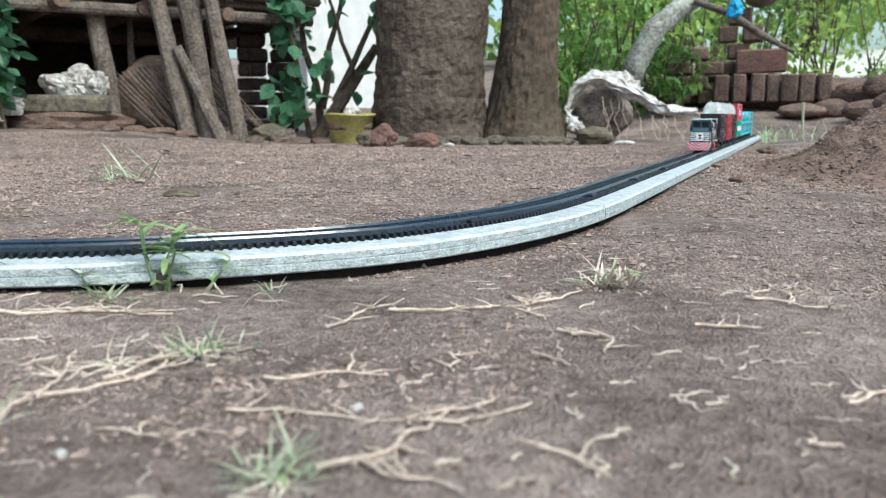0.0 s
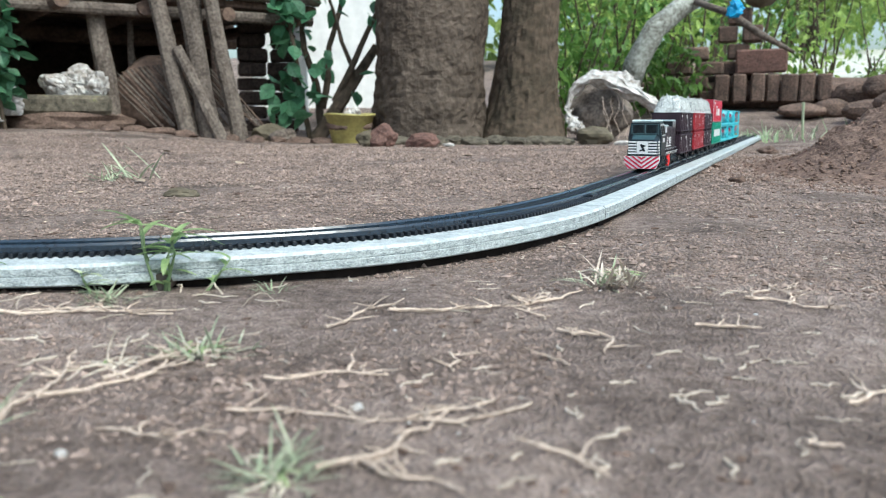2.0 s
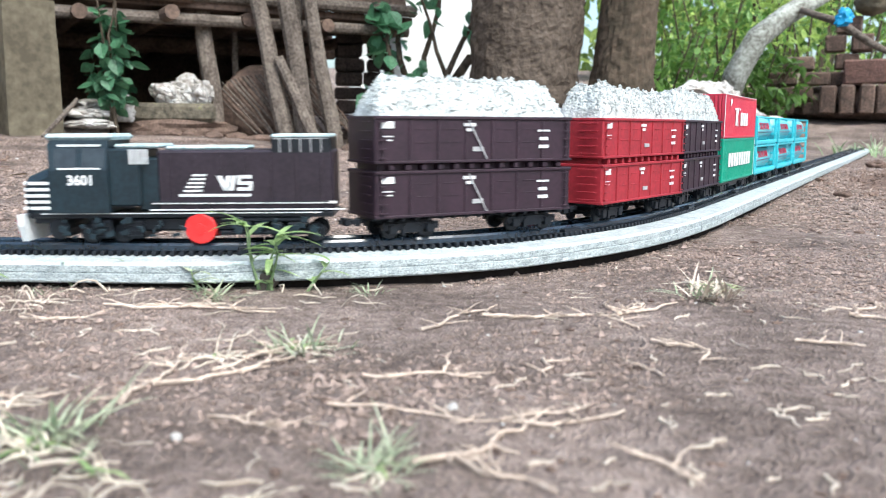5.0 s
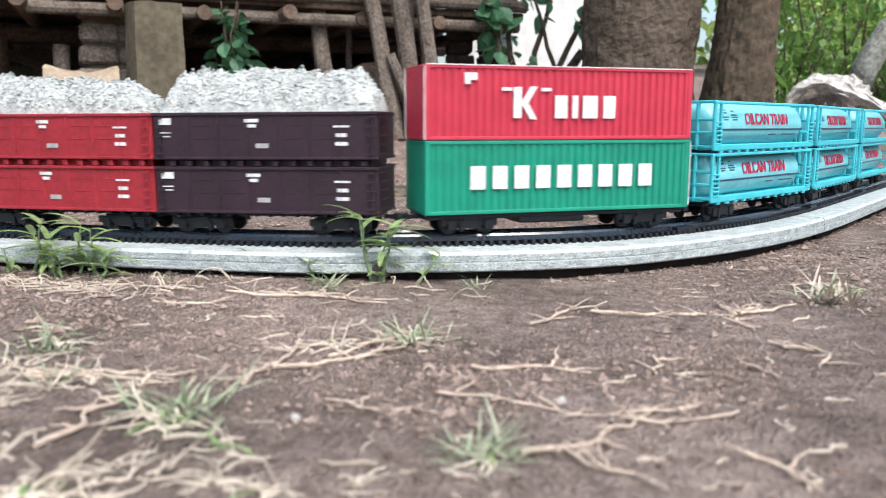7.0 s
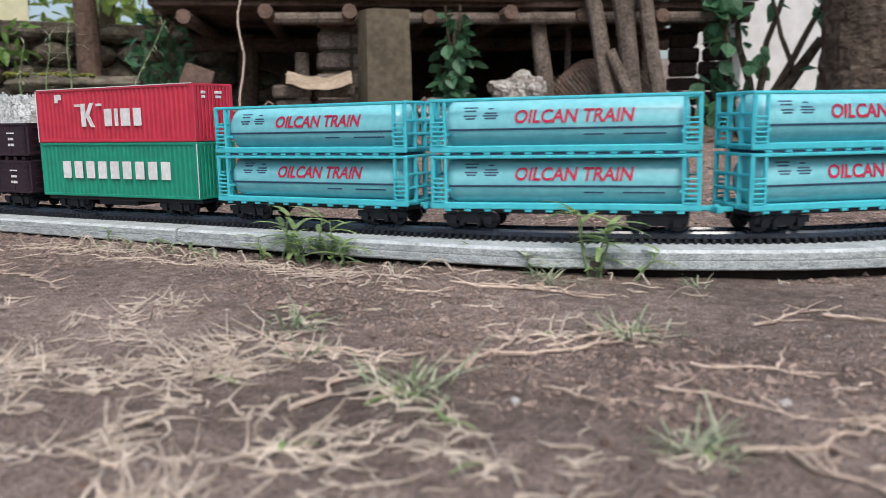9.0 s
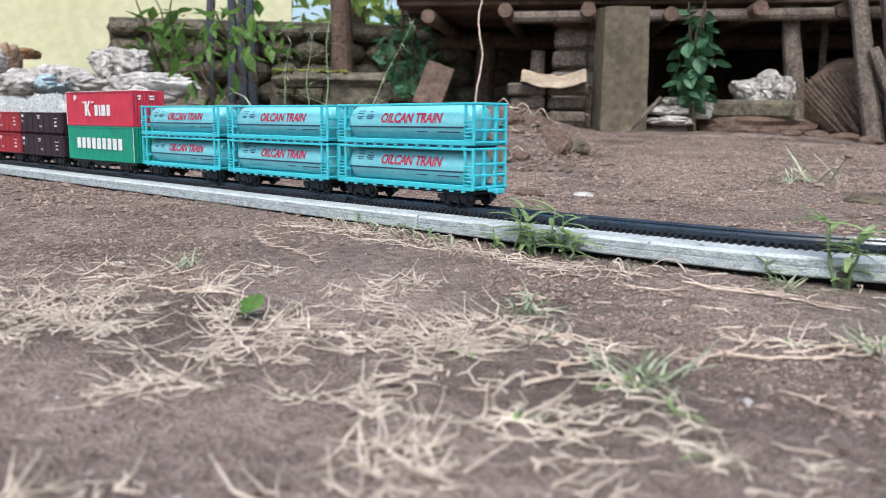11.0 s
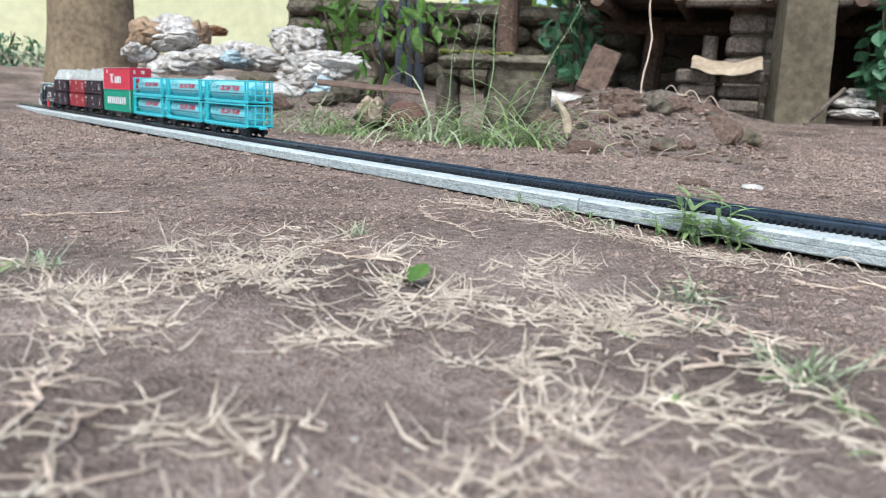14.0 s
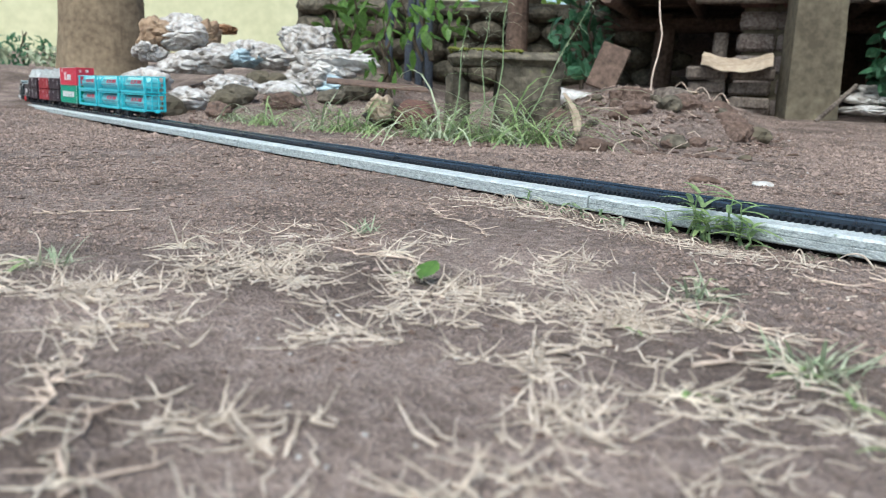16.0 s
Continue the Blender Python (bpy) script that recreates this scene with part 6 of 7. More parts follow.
# ---- grass by the block ----
def tuft(name, label, p, n, l0, l1, w, mat, seed, spread=0.02, tilt=0.6, droop=1.2, category="grass", group="", z=None, rise=1.0):
    r = random.Random(seed)
    k = Kit()
    for _ in range(n):
        a = r.uniform(0, 6.28)
        b = Vector((r.gauss(0, spread), r.gauss(0, spread), 0))
        u = r.uniform(0.3, 1.0)
        way = Vector((math.cos(a) * tilt * u, math.sin(a) * tilt * u, rise))
        k.blade(b, way, r.uniform(l0, l1), w * r.uniform(0.7, 1.2), droop * r.uniform(0.4, 1.4), steps=6)
    zz = G(p.x, p.y) - 0.002 if z is None else z
    return solid(name, k, M[mat], label, category, T((p.x, p.y, zz)), group)


for i, (az, d, n, l1) in enumerate(((56.8, 1.32, 34, 0.19), (55.8, 1.36, 26, 0.15), (53.0, 1.33, 34, 0.16), (51.4, 1.28, 26, 0.15), (49.9, 1.27, 34, 0.15), (63.6, 1.50, 30, 0.12), (65.2, 1.58, 26, 0.11), (62.2, 1.48, 22, 0.12), (68.8, 1.72, 30, 0.09), (70.6, 1.8, 22, 0.07), (58.4, 1.4, 16, 0.10))):
    tuft("grass_clump", "clump of long arching green grass beside the mossy block", spot(az, d), int(n * 1.5), l1 * 0.6, l1 * 1.8, 0.0022, "weedleaf" if i % 3 else "palegrass", 40 + i, 0.016, 0.75, 3.0, group="grass clumps")
for i, (a0, e0, a1, e1) in enumerate(((51.9, -3.0, 47.0, 6.6), (53.6, -2.9, 52.6, 7.0), (54.4, -2.9, 53.9, 5.5), (56.5, -3.0, 55.3, 4.9))):
    a, b = spot(a0, 1.30), spot(a1, 1.36)
    a.z, b.z = G(a.x, a.y), lift(1.36, e1)
    v = thing("grass_stalk", "tall thin green grass stalk with a loose seed head", "grass", None, "grass stalks")
    pts = wander(rng, a, b, 10, 0.006)
    part("stalk", Kit().tube(pts, [0.0014 - 0.00009 * j for j in range(11)], 5), M["grass"], v)
    k = Kit()
    for j in range(26):
        u = rng.uniform(0.55, 1.0)
        p = a.lerp(b, u)
        k.blade(p, (rng.uniform(-1, 1), rng.uniform(-1, 1), rng.uniform(0.1, 1.2)), rng.uniform(0.012, 0.04), 0.0007, 1.2, steps=3)
    part("seed_head", k, M["palegrass"], v)
build_plant("broad_leaf_weed", "weed with broad pale-green leaves on the heap", 60.6, 1.95, 0.06, lift(1.95, 5.0), 0.07, 40, 0.045, 0.014, "leaf", 51)
build_plant("broad_leaf_weed", "weed with broad pale-green leaves on the heap", 57.6, 2.75, 0.2, lift(2.75, 8), 0.16, 90, 0.06, 0.028, "leaf", 52)
build_plant("broad_leaf_weed", "leafy weed hanging by the dark shed corner", 47.0, 2.75, 0.10, lift(2.75, 7.5), 0.11, 170, 0.05, 0.03, "leaf_blue", 53)
build_plant("broad_leaf_weed", "weed with broad pale-green leaves on the heap", 62.6, 2.75, 0.2, lift(2.75, 7.5), 0.15, 80, 0.065, 0.03, "leaf", 54)
tuft("grass_clump", "small green grass clump at the end of the line", spot(-20.5, 2.55), 40, 0.03, 0.08, 0.0025, "grass", 71, 0.05, 0.8, 1.0, group="grass clumps")
tuft("grass_clump", "small green grass clump at the end of the line", spot(-22.0, 2.75), 50, 0.03, 0.08, 0.0025, "palegrass", 72, 0.07, 0.8, 1.0, group="grass clumps")
tuft("grass_clump", "small green grass clump by the brick pile", spot(-26.5, 2.5), 30, 0.03, 0.09, 0.0025, "grass", 73, 0.03, 0.8, 1.0, group="grass clumps")
q = spot(-23.3, 2.75)
solid("stake", Kit().tube([(0, 0, 0), (-0.004, 0, 0.11)], 0.004, 6), M["palegrass"], "thin pale-green stake by the line", "stake", T((q.x, q.y, G(q.x, q.y))))

# ---- greenery behind ----
# bushes nearer than 3.5 m take the darker leaf as painted shade
for i, (az, d, z1, sp, n) in enumerate(((-8.5, 3.1, 0.40, 0.18, 200), (-11.5, 3.4, 0.62, 0.26, 330), (-14.5, 3.2, 0.36, 0.17, 260), (-16.0, 3.7, 0.75, 0.30, 330), (-19.0, 4.1, 0.8, 0.32, 300), (-12.0, 4.3, 0.9, 0.36, 330), (-24.0, 3.9, 0.55, 0.14, 90),
                                        (-9.0, 4.6, 0.95, 0.4, 330), (-27.5, 3.7, 0.30, 0.10, 70), (-23.5, 5.6, 1.15, 0.45, 260), (-27.5, 6.5, 1.35, 0.5, 260), (-31, 6.0, 1.3, 0.5, 220), (-20.5, 6.2, 1.3, 0.5, 240))):
    q = spot(az, d)
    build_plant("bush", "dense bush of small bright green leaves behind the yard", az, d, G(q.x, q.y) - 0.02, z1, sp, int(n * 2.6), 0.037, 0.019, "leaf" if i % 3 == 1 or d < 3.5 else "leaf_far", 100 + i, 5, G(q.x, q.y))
for i, az in enumerate((80.8, 82.6, 84.8, 87.2)):
    q = spot(az, 4.0 + 0.2 * (i % 2))
    build_plant("low_shrub", "low grey-green weeds before the yellow wall", az, 4.0 + 0.2 * (i % 2), G(q.x, q.y) - 0.02, G(q.x, q.y) + 0.10 + 0.05 * (i % 2), 0.13, 200, 0.04, 0.016, "leaf_blue" if i % 2 else "palegrass", 140 + i, 3, G(q.x, q.y))
q = spot(-8.3, 2.72)
v = thing("broad_leaf_plant", "single broad glossy green leaf on a stalk", "plant", T((q.x, q.y, G(q.x, q.y))))
part("stalk", Kit().tube([(0, 0, 0), (0.01, 0, 0.1), (0.0, 0, 0.2)], 0.005, 6), M["leaf"], v)
part("leaf_blade", Kit().leaf(T((-0.045, -0.03, 0.235)) @ turn(-35, 25, -70), 0.13, 0.075), M["leaf"], v)
for i in range(16):
    r = random.Random(60 + i)
    az, d = r.choice([r.uniform(-34, 3), r.uniform(-34, 3), r.uniform(46, 72)]), r.uniform(8, 13)
    q = spot(az, d)
    v = thing("far_tree", "sunlit yellow-green tree far behind the yard", "tree", T((q.x, q.y, G(q.x, q.y) - 0.1)), "far trees")
    part("trunk", Kit().tube(wander(r, (0, 0, 0), (0.2, 0, 2.4), 6, 0.08), [0.10 - 0.01 * j for j in range(7)], 8), M["bark2"], v)
    k = Kit()
    for j in range(6):
        leaf_cloud(k, (r.uniform(-0.8, 0.8), r.uniform(-0.5, 0.5), r.uniform(0.4, 2.6)), (0.6, 0.5, 0.45), 70, 0.22, 0.11, r)
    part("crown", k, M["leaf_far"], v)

# ---- roots, straw and weeds on the dirt ----
ROOTS_RIGHT = [(-0.042, 0.287, -0.016, 0.331), (-0.021, 0.313, 0.031, 0.316), (0.031, 0.316, 0.059, 0.344), (0.031, 0.316, 0.037, 0.293), (0.031, 0.316, 0.029, 0.344), (0.033, 0.320, 0.045, 0.341), (0.040, 0.281, 0.057, 0.270),
               (0.057, 0.270, 0.051, 0.253), (0.002, 0.255, 0.003, 0.236), (-0.052, 0.231, -0.016, 0.233), (-0.055, 0.201, -0.009, 0.193), (-0.009, 0.193, 0.011, 0.204), (-0.027, 0.165, 0.023, 0.206), (-0.018, 0.169, 0.004, 0.152),
               (0.022, 0.177, 0.034, 0.161), (0.125, 0.328, 0.144, 0.358), (0.136, 0.319, 0.159, 0.364), (0.123, 0.330, 0.154, 0.312), (0.090, 0.288, 0.112, 0.283), (0.083, 0.180, 0.091, 0.178), (0.106, 0.208, 0.121, 0.217), (0.033, 0.250, 0.038, 0.241)]
ROOTS_LEFT = [(-0.112, 0.199, -0.113, 0.245), (-0.110, 0.214, -0.077, 0.245), (-0.094, 0.245, -0.073, 0.271), (-0.084, 0.191, -0.051, 0.185), (-0.169, 0.308, -0.103, 0.307), (-0.193, 0.352, -0.135, 0.354), (-0.176, 0.190, -0.131, 0.201),
              (-0.175, 0.307, -0.104, 0.314), (-0.196, 0.284, -0.162, 0.282), (-0.135, 0.143, -0.137, 0.179), (-0.143, 0.177, -0.134, 0.185), (-0.174, -0.022, -0.214, 0.003), (-0.147, -0.015, -0.182, -0.004), (-0.141, -0.017, -0.146, 0.004),
              (-0.330, 0.132, -0.280, 0.151), (-0.175, 0.187, -0.138, 0.194), (-0.191, 0.163, -0.176, 0.161), (-0.450, 0.264, -0.327, 0.218), (-0.490, 0.031, -0.487, 0.087), (-0.099, 0.231, -0.083, 0.252), (-0.089, 0.229, -0.086, 0.262)]


def build_roots():
    r = random.Random(77)
    for x0, y0, x1, y1 in ROOTS_RIGHT + ROOTS_LEFT:
        d = math.hypot(x1 - x0, y1 - y0)
        n = max(6, int(d / 0.004))
        pts = wander(r, (x0, y0, 0), (x1, y1, 0), n, 0.045 * d + 0.001, 0, 0.8, 0.6)
        for p in pts:
            p.z = G(p.x, p.y) + 0.0007 + 0.0006 * r.random()
        w = r.uniform(0.0004, 0.00075)
        k = Kit().tube(pts, [w * (1.15 - 0.6 * i / n) * r.uniform(0.85, 1.15) for i in range(n + 1)], 6)
        # side rootlets
        for _ in range(int(d / 0.0065)):
            i = r.randrange(1, n)
            a = r.uniform(0, 6.28)
            l = r.uniform(0.004, 0.012)
            q = pts[i] + Vector((math.cos(a) * l, math.sin(a) * l, r.uniform(0.0, 0.004)))
            k.tube(wander(r, pts[i], q, 4, 0.001), [w * 0.7, w * 0.6, w * 0.5, w * 0.4, w * 0.2], 5)
        solid("dry_root", k, M["root"], "pale dry grass root lying on the dirt", "root", group="dry roots")


build_roots()


def build_straw():
    """Matted dry grass: a dense band before the line at the left, thin elsewhere."""
    r = random.Random(5)
    k = Kit()
    def crooked(p, way, l, w, lift_tip):
        """A dry blade: straight pieces with one or two sharp bends, flattened on the dirt."""
        pts, d = [Vector(p)], Vector((math.cos(way), math.sin(way), 0))
        n = 5
        turns = {r.randrange(1, n): r.gauss(0, 0.9) for _ in range(2)}
        for i in range(1, n + 1):
            a = turns.get(i, r.gauss(0, 0.12))
            d = Vector((d.x * math.cos(a) - d.y * math.sin(a), d.x * math.sin(a) + d.y * math.cos(a), 0))
            pts.append(pts[-1] + d * l / n)
        for i, q in enumerate(pts):
            q.z = G(q.x, q.y) + 0.0006 + lift_tip * (i / n) ** 1.4
        k.tube(pts, [w * (1.1 - 0.75 * i / n) for i in range(n + 1)], 4)

    made = 0
    while made < 250:
        az, d = r.uniform(22, 92), 0.085 + 0.40 * r.random() ** 0.8
        p = spot(az, d)
        band = math.exp(-((d - 0.285) / 0.085) ** 2) * smooth(32, 50, az) + 0.20 * smooth(34, 50, az) * (d < 0.23)
        patch = 0.30 + 1.2 * noise.noise((p.x * 15, p.y * 15, 7)) + 0.5 * noise.noise((p.x * 50, p.y * 50, 4))
        if p.y > 0.315 - 0.02 * (p.x < -0.3) or r.random() > band * patch:
            continue
        made += 1
        lean = r.uniform(0, 6.28)
        stout = r.uniform(0.8, 1.3)
        for _ in range(r.randrange(4, 11)):
            c = p + Vector((r.gauss(0, 0.0035), r.gauss(0, 0.0035), 0))
            crooked(c, lean + r.gauss(0, 1.2), 0.004 + 0.014 * r.random() ** 1.3, r.uniform(0.00022, 0.00048) * stout, (r.random() < 0.45) * r.uniform(0.001, 0.009))
    # dry stems along the foot of the boards
    for _ in range(330):
        x = -0.06 - 0.42 * r.random() ** 0.8
        y = (0.352 if x > -0.2 else 0.328) - abs(r.gauss(0, 0.016)) - 0.008
        if x > -0.2 and r.random() < 0.65:
            continue
        l = r.uniform(0.005, 0.020)
        a = r.gauss(0, 0.8) + (math.pi if r.random() < 0.5 else 0)
        pts = wander(r, (x, y, 0), (x + math.cos(a) * l, min(0.352, y + math.sin(a) * l), 0), 6, l * 0.12, 0, 0.5, 0.6)
        up = (r.random() < 0.3) * r.uniform(0, 0.007)
        for i, s in enumerate(pts):
            s.z = G(s.x, s.y) + 0.0006 + up * math.sin(math.pi * i / 6)
        w = r.uniform(0.0002, 0.0005)
        k.tube(pts, [w, w, w, w * 0.9, w * 0.8, w * 0.6, w * 0.25], 4)
    solid("dry_grass", k, M["dry"], "matted pale dry grass and straw on the dirt", "dry grass", kind="stuff")
    k = Kit()
    for _ in range(420):
        az, d = r.uniform(-32, 45), 0.12 + 1.0 * r.random() ** 1.6
        p = spot(az, d)
        l = r.uniform(0.003, 0.014)
        a = r.uniform(0, 6.28)
        pts = wander(r, (p.x, p.y, 0), (p.x + math.cos(a) * l, p.y + math.sin(a) * l, 0), 4, l * 0.15)
        for s in pts:
            s.z = G(s.x, s.y) + 0.0005
        w = r.uniform(0.0002, 0.0005)
        k.tube(pts, [w, w, w, w * 0.8, w * 0.4], 4)
    solid("straw_bits", k, M["dry"], "scattered short straw bits on the dirt", "straw", kind="stuff")


build_straw()


def build_crumbs():
    r = random.Random(6)
    vs, fs = [], []
    base = ((1, 0, 0), (-1, 0, 0), (0, 1, 0), (0, -1, 0), (0, 0, 1), (0, 0, -1))
    tri = ((0, 2, 4), (2, 1, 4), (1, 3, 4), (3, 0, 4), (2, 0, 5), (1, 2, 5), (3, 1, 5), (0, 3, 5))
    k = Kit()
    for i in range(230000):
        az = r.uniform(-34, 90)
        d = 0.12 + 2.1 * r.random() ** 1.35
        p = spot(az, d)
        if noise.noise((p.x * 6, p.y * 6, 2)) + 0.3 * noise.noise((p.x * 30, p.y * 30, 3)) < -0.12 + 0.5 * r.random() + 0.36 - 0.78 * smooth(0.27, 0.47, d):
            continue
        s = r.uniform(0.0004, 0.0012) * (1 + 1.4 * smooth(0.35, 1.5, d)) * (2.2 if r.random() < 0.03 else 1)
        t = r.uniform(0, 6.28)
        cs, sn = math.cos(t), math.sin(t)
        j = [r.uniform(0.6, 1.25) for _ in range(6)]
        z = G(p.x, p.y) + s * 0.25
        n = len(k.v)
        for b, q in zip(base, j):
            x, y, w = b[0] * q * s * 1.2, b[1] * q * s, b[2] * q * s * 0.75
            k.v.append((p.x + x * cs - y * sn, p.y + x * sn + y * cs, z + w))
        k.f += [(a + n, b + n, c + n) for a, b, c in tri]
    solid("soil_crumbs", k, M["crumb"], "loose reddish-brown soil crumbs on the yard", "soil", kind="stuff")
    k = Kit()
    for i in range(160):
        az, d = r.uniform(-32, 86), 0.13 + 1.9 * r.random() ** 1.7
        p = spot(az, d)
        s = r.uniform(0.0005, 0.0012) * (0.6 + 1.4 * smooth(0.25, 1.5, d))
        k.rock(T((p.x, p.y, G(p.x, p.y) + s * 0.3)) @ turn(0, 0, r.uniform(0, 360)) @ size(s * 1.5, s, s * 0.6), r.uniform(0, 50), 0.4, 1)
    solid("pale_grit", k, M["sack"], "scattered pale grit on the dirt", "grit", kind="stuff")


build_crumbs()


def build_dark_grit():
    r = random.Random(61)
    k = Kit()
    for _ in range(420):
        az, d = r.uniform(-30, 84), 0.14 + 0.9 * r.random() ** 1.5
        p = spot(az, d)
        c = r.uniform(0.0007, 0.0020) * (0.7 + 1.2 * smooth(0.25, 1.0, d))
        k.rock(T((p.x, p.y, G(p.x, p.y) + c * 0.15)) @ turn(0, 0, r.uniform(0, 360)) @ size(c * 1.5, c, c * 0.6), r.uniform(0, 50), 0.5, 1)
    solid("dark_grit", k, M["clod"], "scattered dark damp soil bits on the dirt", "soil", kind="stuff")


build_dark_grit()


def dry_crown(x, y, n, l, w, seed, green=0):
    """A dying grass plant: bleached crooked runners from one crown, with a few green blades."""
    r = random.Random(seed)
    v = thing("dry_grass_plant", "dying grass plant with bleached crooked blades" + (" and a few green ones" if green else ""), "grass", T((x, y, G(x, y))), "dying grass plants")
    k = Kit()
    for i in range(n):
        a = r.uniform(0, 6.28)
        d = Vector((math.cos(a), math.sin(a), r.uniform(0.0, 0.9)))
        p, pts = Vector((r.gauss(0, l * 0.1), r.gauss(0, l * 0.1), 0.0003)), []
        ll = l * r.uniform(0.5, 1.2)
        for j in range(6):
            pts.append(p.copy())
            d = (d + Vector((r.gauss(0, 0.35), r.gauss(0, 0.35), -0.28 + r.gauss(0, 0.12)))).normalized()
            p = p + d * ll / 5
            p.z = max(p.z, G(x + p.x, y + p.y) - G(x, y) + 0.0004)
        ww = w * r.uniform(0.6, 1.2)
        k.tube(pts, [ww * (1.05 - 0.14 * j) for j in range(6)], 5)
    part("bleached_tuft", k, M["paledry"], v)["kind"] = "stuff"
    for i in range(green):
        a = r.uniform(0, 6.28)
        part("green_blade", Kit().blade((r.gauss(0, l * 0.1), r.gauss(0, l * 0.1), 0.001), (math.cos(a), math.sin(a), r.uniform(0.3, 1.2)), l * r.uniform(0.5, 0.9), l * 0.06, 1.0), M["weedleaf"], v)


for i, (x, y, n, l, g) in enumerate(((-0.117, 0.167, 16, 0.018, 4), (-0.086, 0.137, 14, 0.015, 0), (-0.120, 0.122, 16, 0.016, 2), (-0.104, 0.121, 12, 0.013, 0), (-0.169, 0.157, 11, 0.013, 2), (-0.073, 0.132, 9, 0.012, 1), (-0.192, 0.222, 12, 0.015, 2), (-0.141, 0.190, 9, 0.013, 0),
                                    (-0.034, 0.161, 14, 0.010, 3), (-0.059, 0.140, 7, 0.014, 0), (-0.147, -0.015, 7, 0.024, 0), (-0.172, -0.019, 6, 0.022, 0), (-0.267, 0.136, 14, 0.014, 1), (-0.090, 0.152, 9, 0.014, 3), (-0.207, 0.241, 12, 0.014, 2), (-0.348, 0.010, 22, 0.022, 3), (-0.360, 0.074, 18, 0.018, 0),
                                    (-0.278, 0.089, 14, 0.015, 0), (-0.080, 0.258, 16, 0.017, 5), (-0.100, 0.244, 12, 0.016, 1), (0.080, 0.380, 26, 0.020, 6), (-0.310, 0.150, 16, 0.016, 0), (-0.330, 0.115, 16, 0.016, 0))):
    dry_crown(x, y, n, l, 0.00042 * (0.75 + 0.25 * (l > 0.014)), 800 + i, g)
stone("pebble", spot(26.0, 0.196), 0.0030, 0.0026, 0.0022, 201, "sack", "tiny white pebble on the dirt", sink=0.2)
stone("pebble", spot(6.2, 0.205), 0.0030, 0.0026, 0.0022, 202, "sack", "tiny white pebble on the dirt", sink=0.2)
q = spot(85.0, 0.243)
solid("wood_chip", Kit().box(0.009, 0.0022, 0.0012, None, 0.0003), M["card"], "thin pale wood chip on the dirt", "wood chip", T((q.x, q.y, G(q.x, q.y) + 0.0007)) @ turn(0, 0, 62))
for i, (az, d, s) in enumerate(((-18.3, 0.64, 0.010), (-16.0, 0.72, 0.007), (-24.4, 1.05, 0.02), (-22.5, 1.02, 0.012), (20.4, 1.02, 0.02), (24.0, 0.9, 0.010), (14.0, 1.3, 0.03), (18.0, 1.7, 0.04), (-2.0, 1.5, 0.02), (33.0, 1.3, 0.03))):
    q = spot(az, d)
    k = Kit().leaf(turn(0, 12, 0), s, s * 0.5)
    o = solid("fallen_leaf", k, M["card"], "small dry tan leaf on the dirt", "leaf", T((q.x, q.y, G(q.x, q.y) + 0.0012 + 0.1 * s)) @ turn(12, 0, 57 * i), "fallen leaves")


# weeds against the boards
def weed(p, leaves, h, ll, seed, mat="weedleaf", label="small green weed growing against the white board", stem=True):
    r = random.Random(seed)
    v = thing("weed", label, "weed", T((p[0], p[1], G(p[0], p[1]) - 0.001)), "weeds by the line")
    for i in range(max(1, leaves // 5)):
        tip = Vector((r.uniform(-0.35, 0.35) * h, r.uniform(-0.25, 0.1) * h, h * r.uniform(0.6, 1.0)))
        pts = wander(r, (r.uniform(-0.004, 0.004), 0, 0), tip, 6, 0.0015)
        part("stem", Kit().tube(pts, [0.0009 - 0.0001 * j for j in range(7)], 5), M["grass"], v)
        for j in range(7):
            a = r.uniform(0, 6.28)
            b = pts[min(6, 1 + j + r.randrange(2))]
            k = Kit().blade(b, (math.cos(a), math.sin(a) * 0.7, r.uniform(0.1, 0.9)), ll * r.uniform(0.7, 1.3), ll * 0.13, 0.8, steps=5)
            part("leaf", k, M[mat], v)
    return v


weed((-0.122, 0.350), 20, 0.033, 0.018, 1)
weed((-0.100, 0.352), 5, 0.024, 0.013, 2)
weed((-0.150, 0.343), 5, 0.014, 0.014, 3, "palegrass")
weed((-0.182, 0.350), 5, 0.016, 0.010, 4)
weed((-0.214, 0.345), 5, 0.014, 0.010, 5)
for i in range(7):
    weed((-0.250 - 0.009 * i, 0.330 + 0.004 * (i % 3)), 5 + 5 * (i % 2), 0.018 + 0.006 * (i % 3), 0.017, 10 + i)
for i in range(6):
    weed((-0.33 - 0.017 * i, 0.318 + 0.003 * (i % 2)), 5, 0.008 + 0.002 * (i % 3), 0.011, 20 + i, "grass" if i % 2 else "palegrass", "low green weed on the dirt beside the white board")
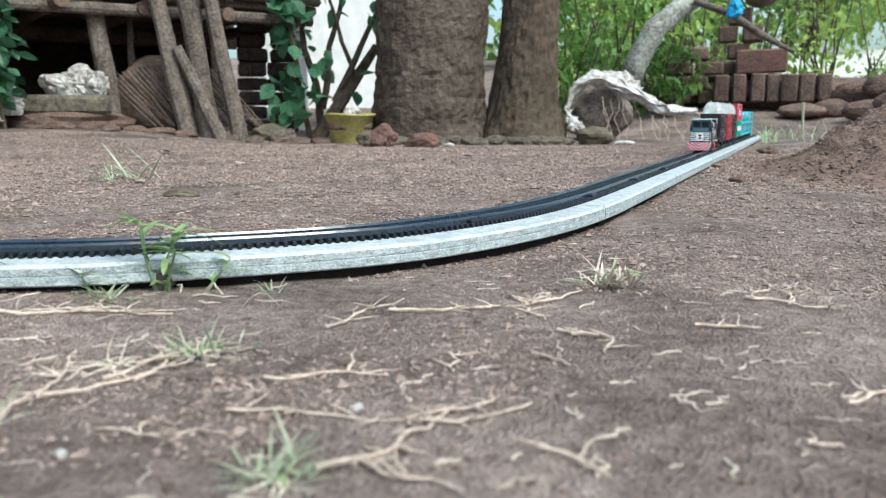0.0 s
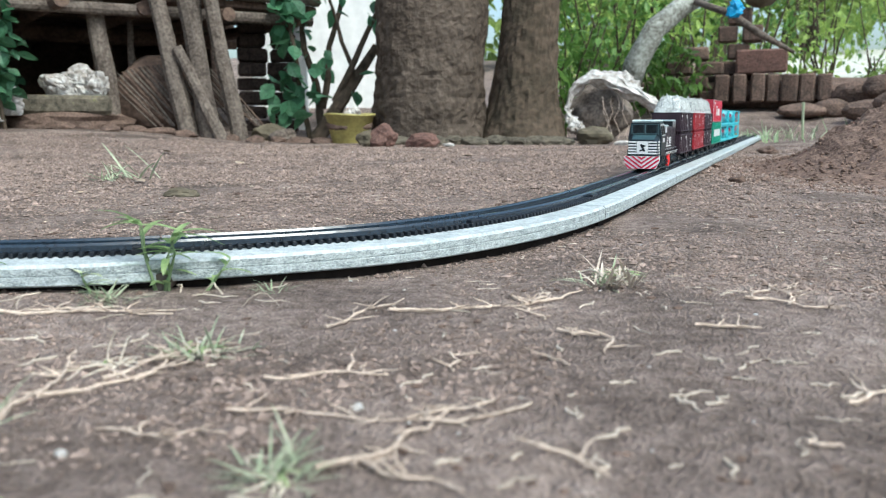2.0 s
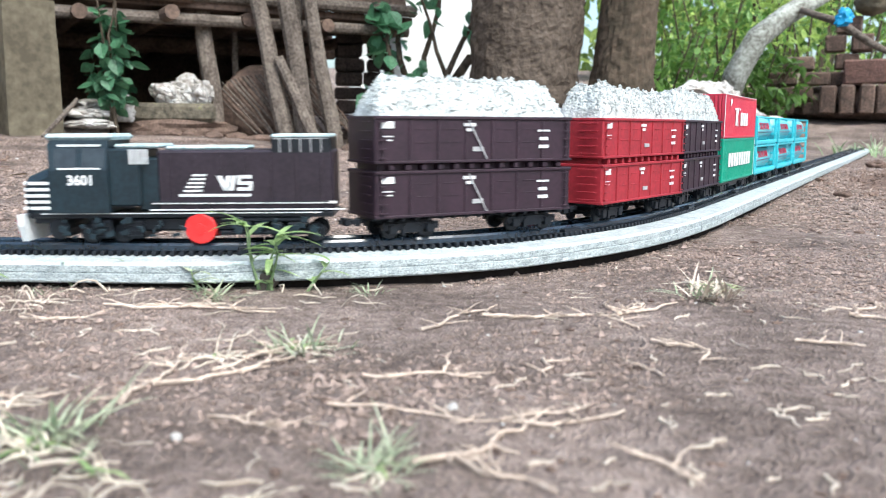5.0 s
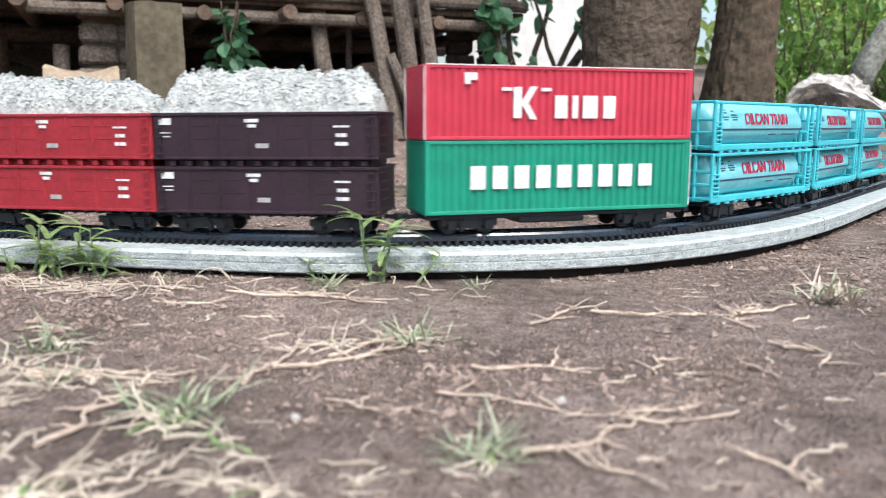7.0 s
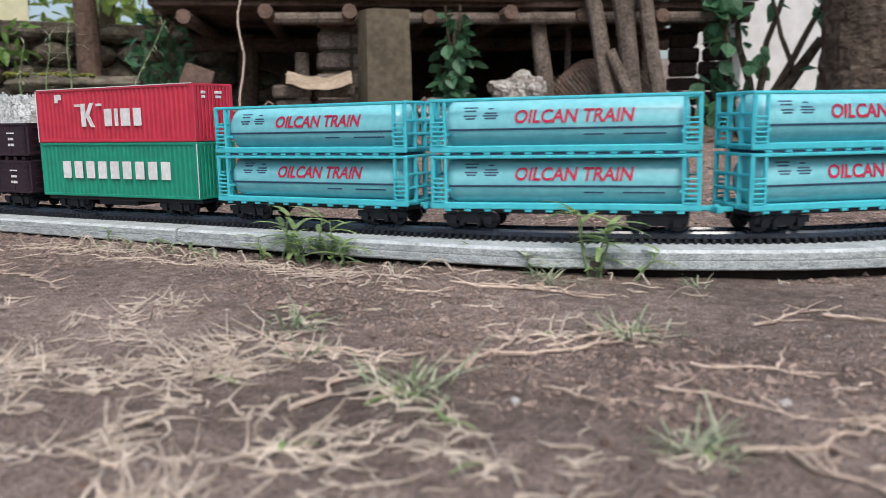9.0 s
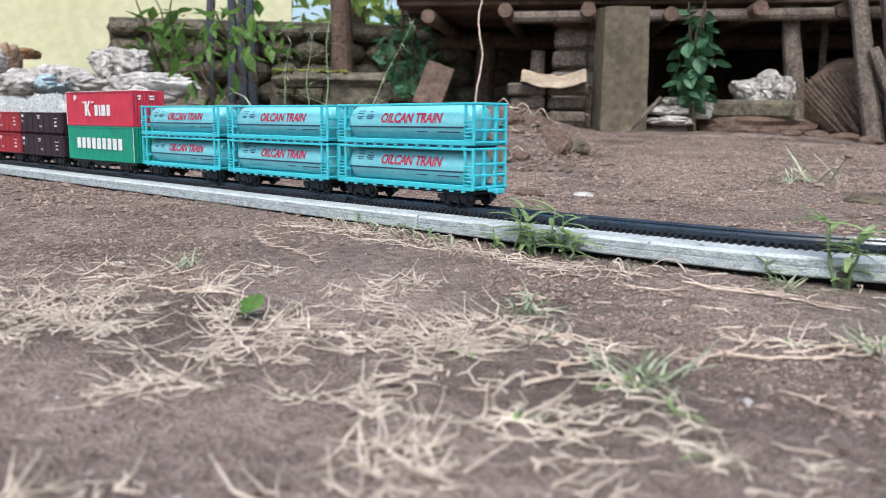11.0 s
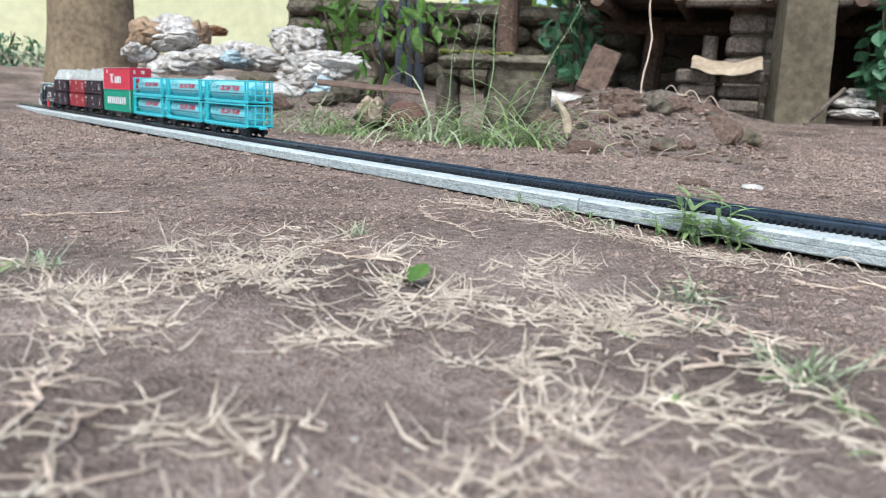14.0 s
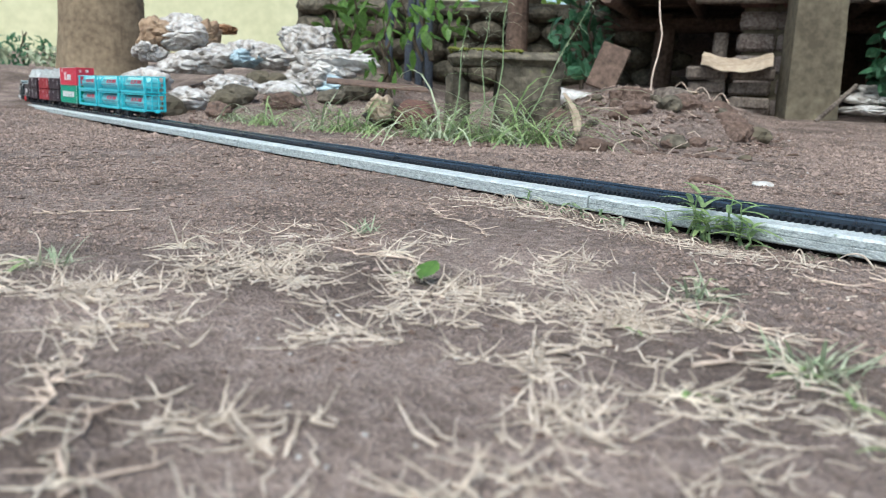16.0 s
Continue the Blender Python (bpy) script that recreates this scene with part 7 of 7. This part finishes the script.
for i, (x, y, n, l, mt) in enumerate(((0.076, 0.362, 26, 0.021, "dry"), (0.072, 0.365, 16, 0.018, "palegrass"), (-0.073, 0.352, 16, 0.013, "palegrass"), (-0.138, 0.332, 26, 0.018, "palegrass"), (-0.034, 0.163, 36, 0.014, "palegrass"), (-0.078, 0.256, 30, 0.016, "palegrass"),
                                      (-0.188, 0.215, 22, 0.018, "palegrass"), (-0.112, 0.166, 16, 0.012, "palegrass"), (-0.118, 0.176, 22, 0.020, "palegrass"), (-0.343, 0.015, 24, 0.016, "palegrass"), (-0.165, 0.186, 16, 0.012, "palegrass"), (-0.30, 0.03, 20, 0.013, "dry"), (-0.37, 0.17, 24, 0.016, "palegrass"),
                                      (-0.395, 0.975, 12, 0.03, "palegrass"), (-0.365, 1.0, 8, 0.06, "palegrass"), (-0.215, 0.33, 12, 0.01, "palegrass"), (-0.105, 0.158, 9, 0.012, "palegrass"))):
    tuft("grass_tuft", "small pale half-dry grass tuft on the dirt", Vector((x, y, 0)), int(n * 1.6), l * 0.5, l * 1.2, l * 0.04, mt, 400 + i, l * 0.22, 1.4, 0.55, group="grass tufts", rise=0.8)
q = Vector((-0.255, 0.131, 0))
solid("seedling_leaf", Kit().leaf(turn(35, 0, 30), 0.014, 0.010), M["leaf"], "single bright green seedling leaf on the dirt", "leaf", T((q.x, q.y, G(q.x, q.y) + 0.003)))
solid("pipe_end", Kit().tube([(0, 0, 0), (0, 0.03, 0)], 0.0042, 16), M["greywood"], "cut end of a thin stick under the board", "stick", T((-0.1215, 0.350, G(-0.12, 0.35) + 0.0035)))
a, b = spot(32.0, 2.3), spot(29.9, 2.36)
a.z, b.z = G(a.x, a.y), lift(2.36, 1.5)
solid("leaning_stick", Kit().tube([a, b], 0.006, 7), M["greywood"], "thin pale stick leaning on folded sacks", "stick")


def build_bank_rubble():
    r = random.Random(31)
    k = Kit()
    for _ in range(1500):
        if r.random() < 0.75:
            az, d = r.uniform(34, 62), 1.15 + 0.75 * r.random()
        else:
            az, d = r.uniform(58, 78), 1.7 + 0.7 * r.random()
        q = spot(az, d)
        s = r.uniform(0.0015, 0.0055)
        k.rock(T((q.x, q.y, G(q.x, q.y) + s * 0.15)) @ turn(0, 0, r.uniform(0, 360)) @ size(s * 1.5, s, s * 0.6), r.uniform(0, 50), 0.9, 1)
    solid("bank_rubble", k, M["clod"], "loose dark rubble and soil lumps on the bank", "rubble", kind="stuff")


build_bank_rubble()

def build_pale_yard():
    """Pale gravel sheet beyond the brick pile, its sunlight painted into the colour."""
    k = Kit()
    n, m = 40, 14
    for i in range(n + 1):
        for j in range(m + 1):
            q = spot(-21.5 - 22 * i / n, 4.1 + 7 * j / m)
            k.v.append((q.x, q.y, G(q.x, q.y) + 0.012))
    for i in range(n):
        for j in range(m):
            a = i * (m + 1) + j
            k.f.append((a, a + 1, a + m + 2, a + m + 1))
    solid("gravel_patch", k, M["litground"], "pale gravel beyond the brick pile, lightened to stand for sunlight", "gravel", kind="structure")


build_pale_yard()


motions()
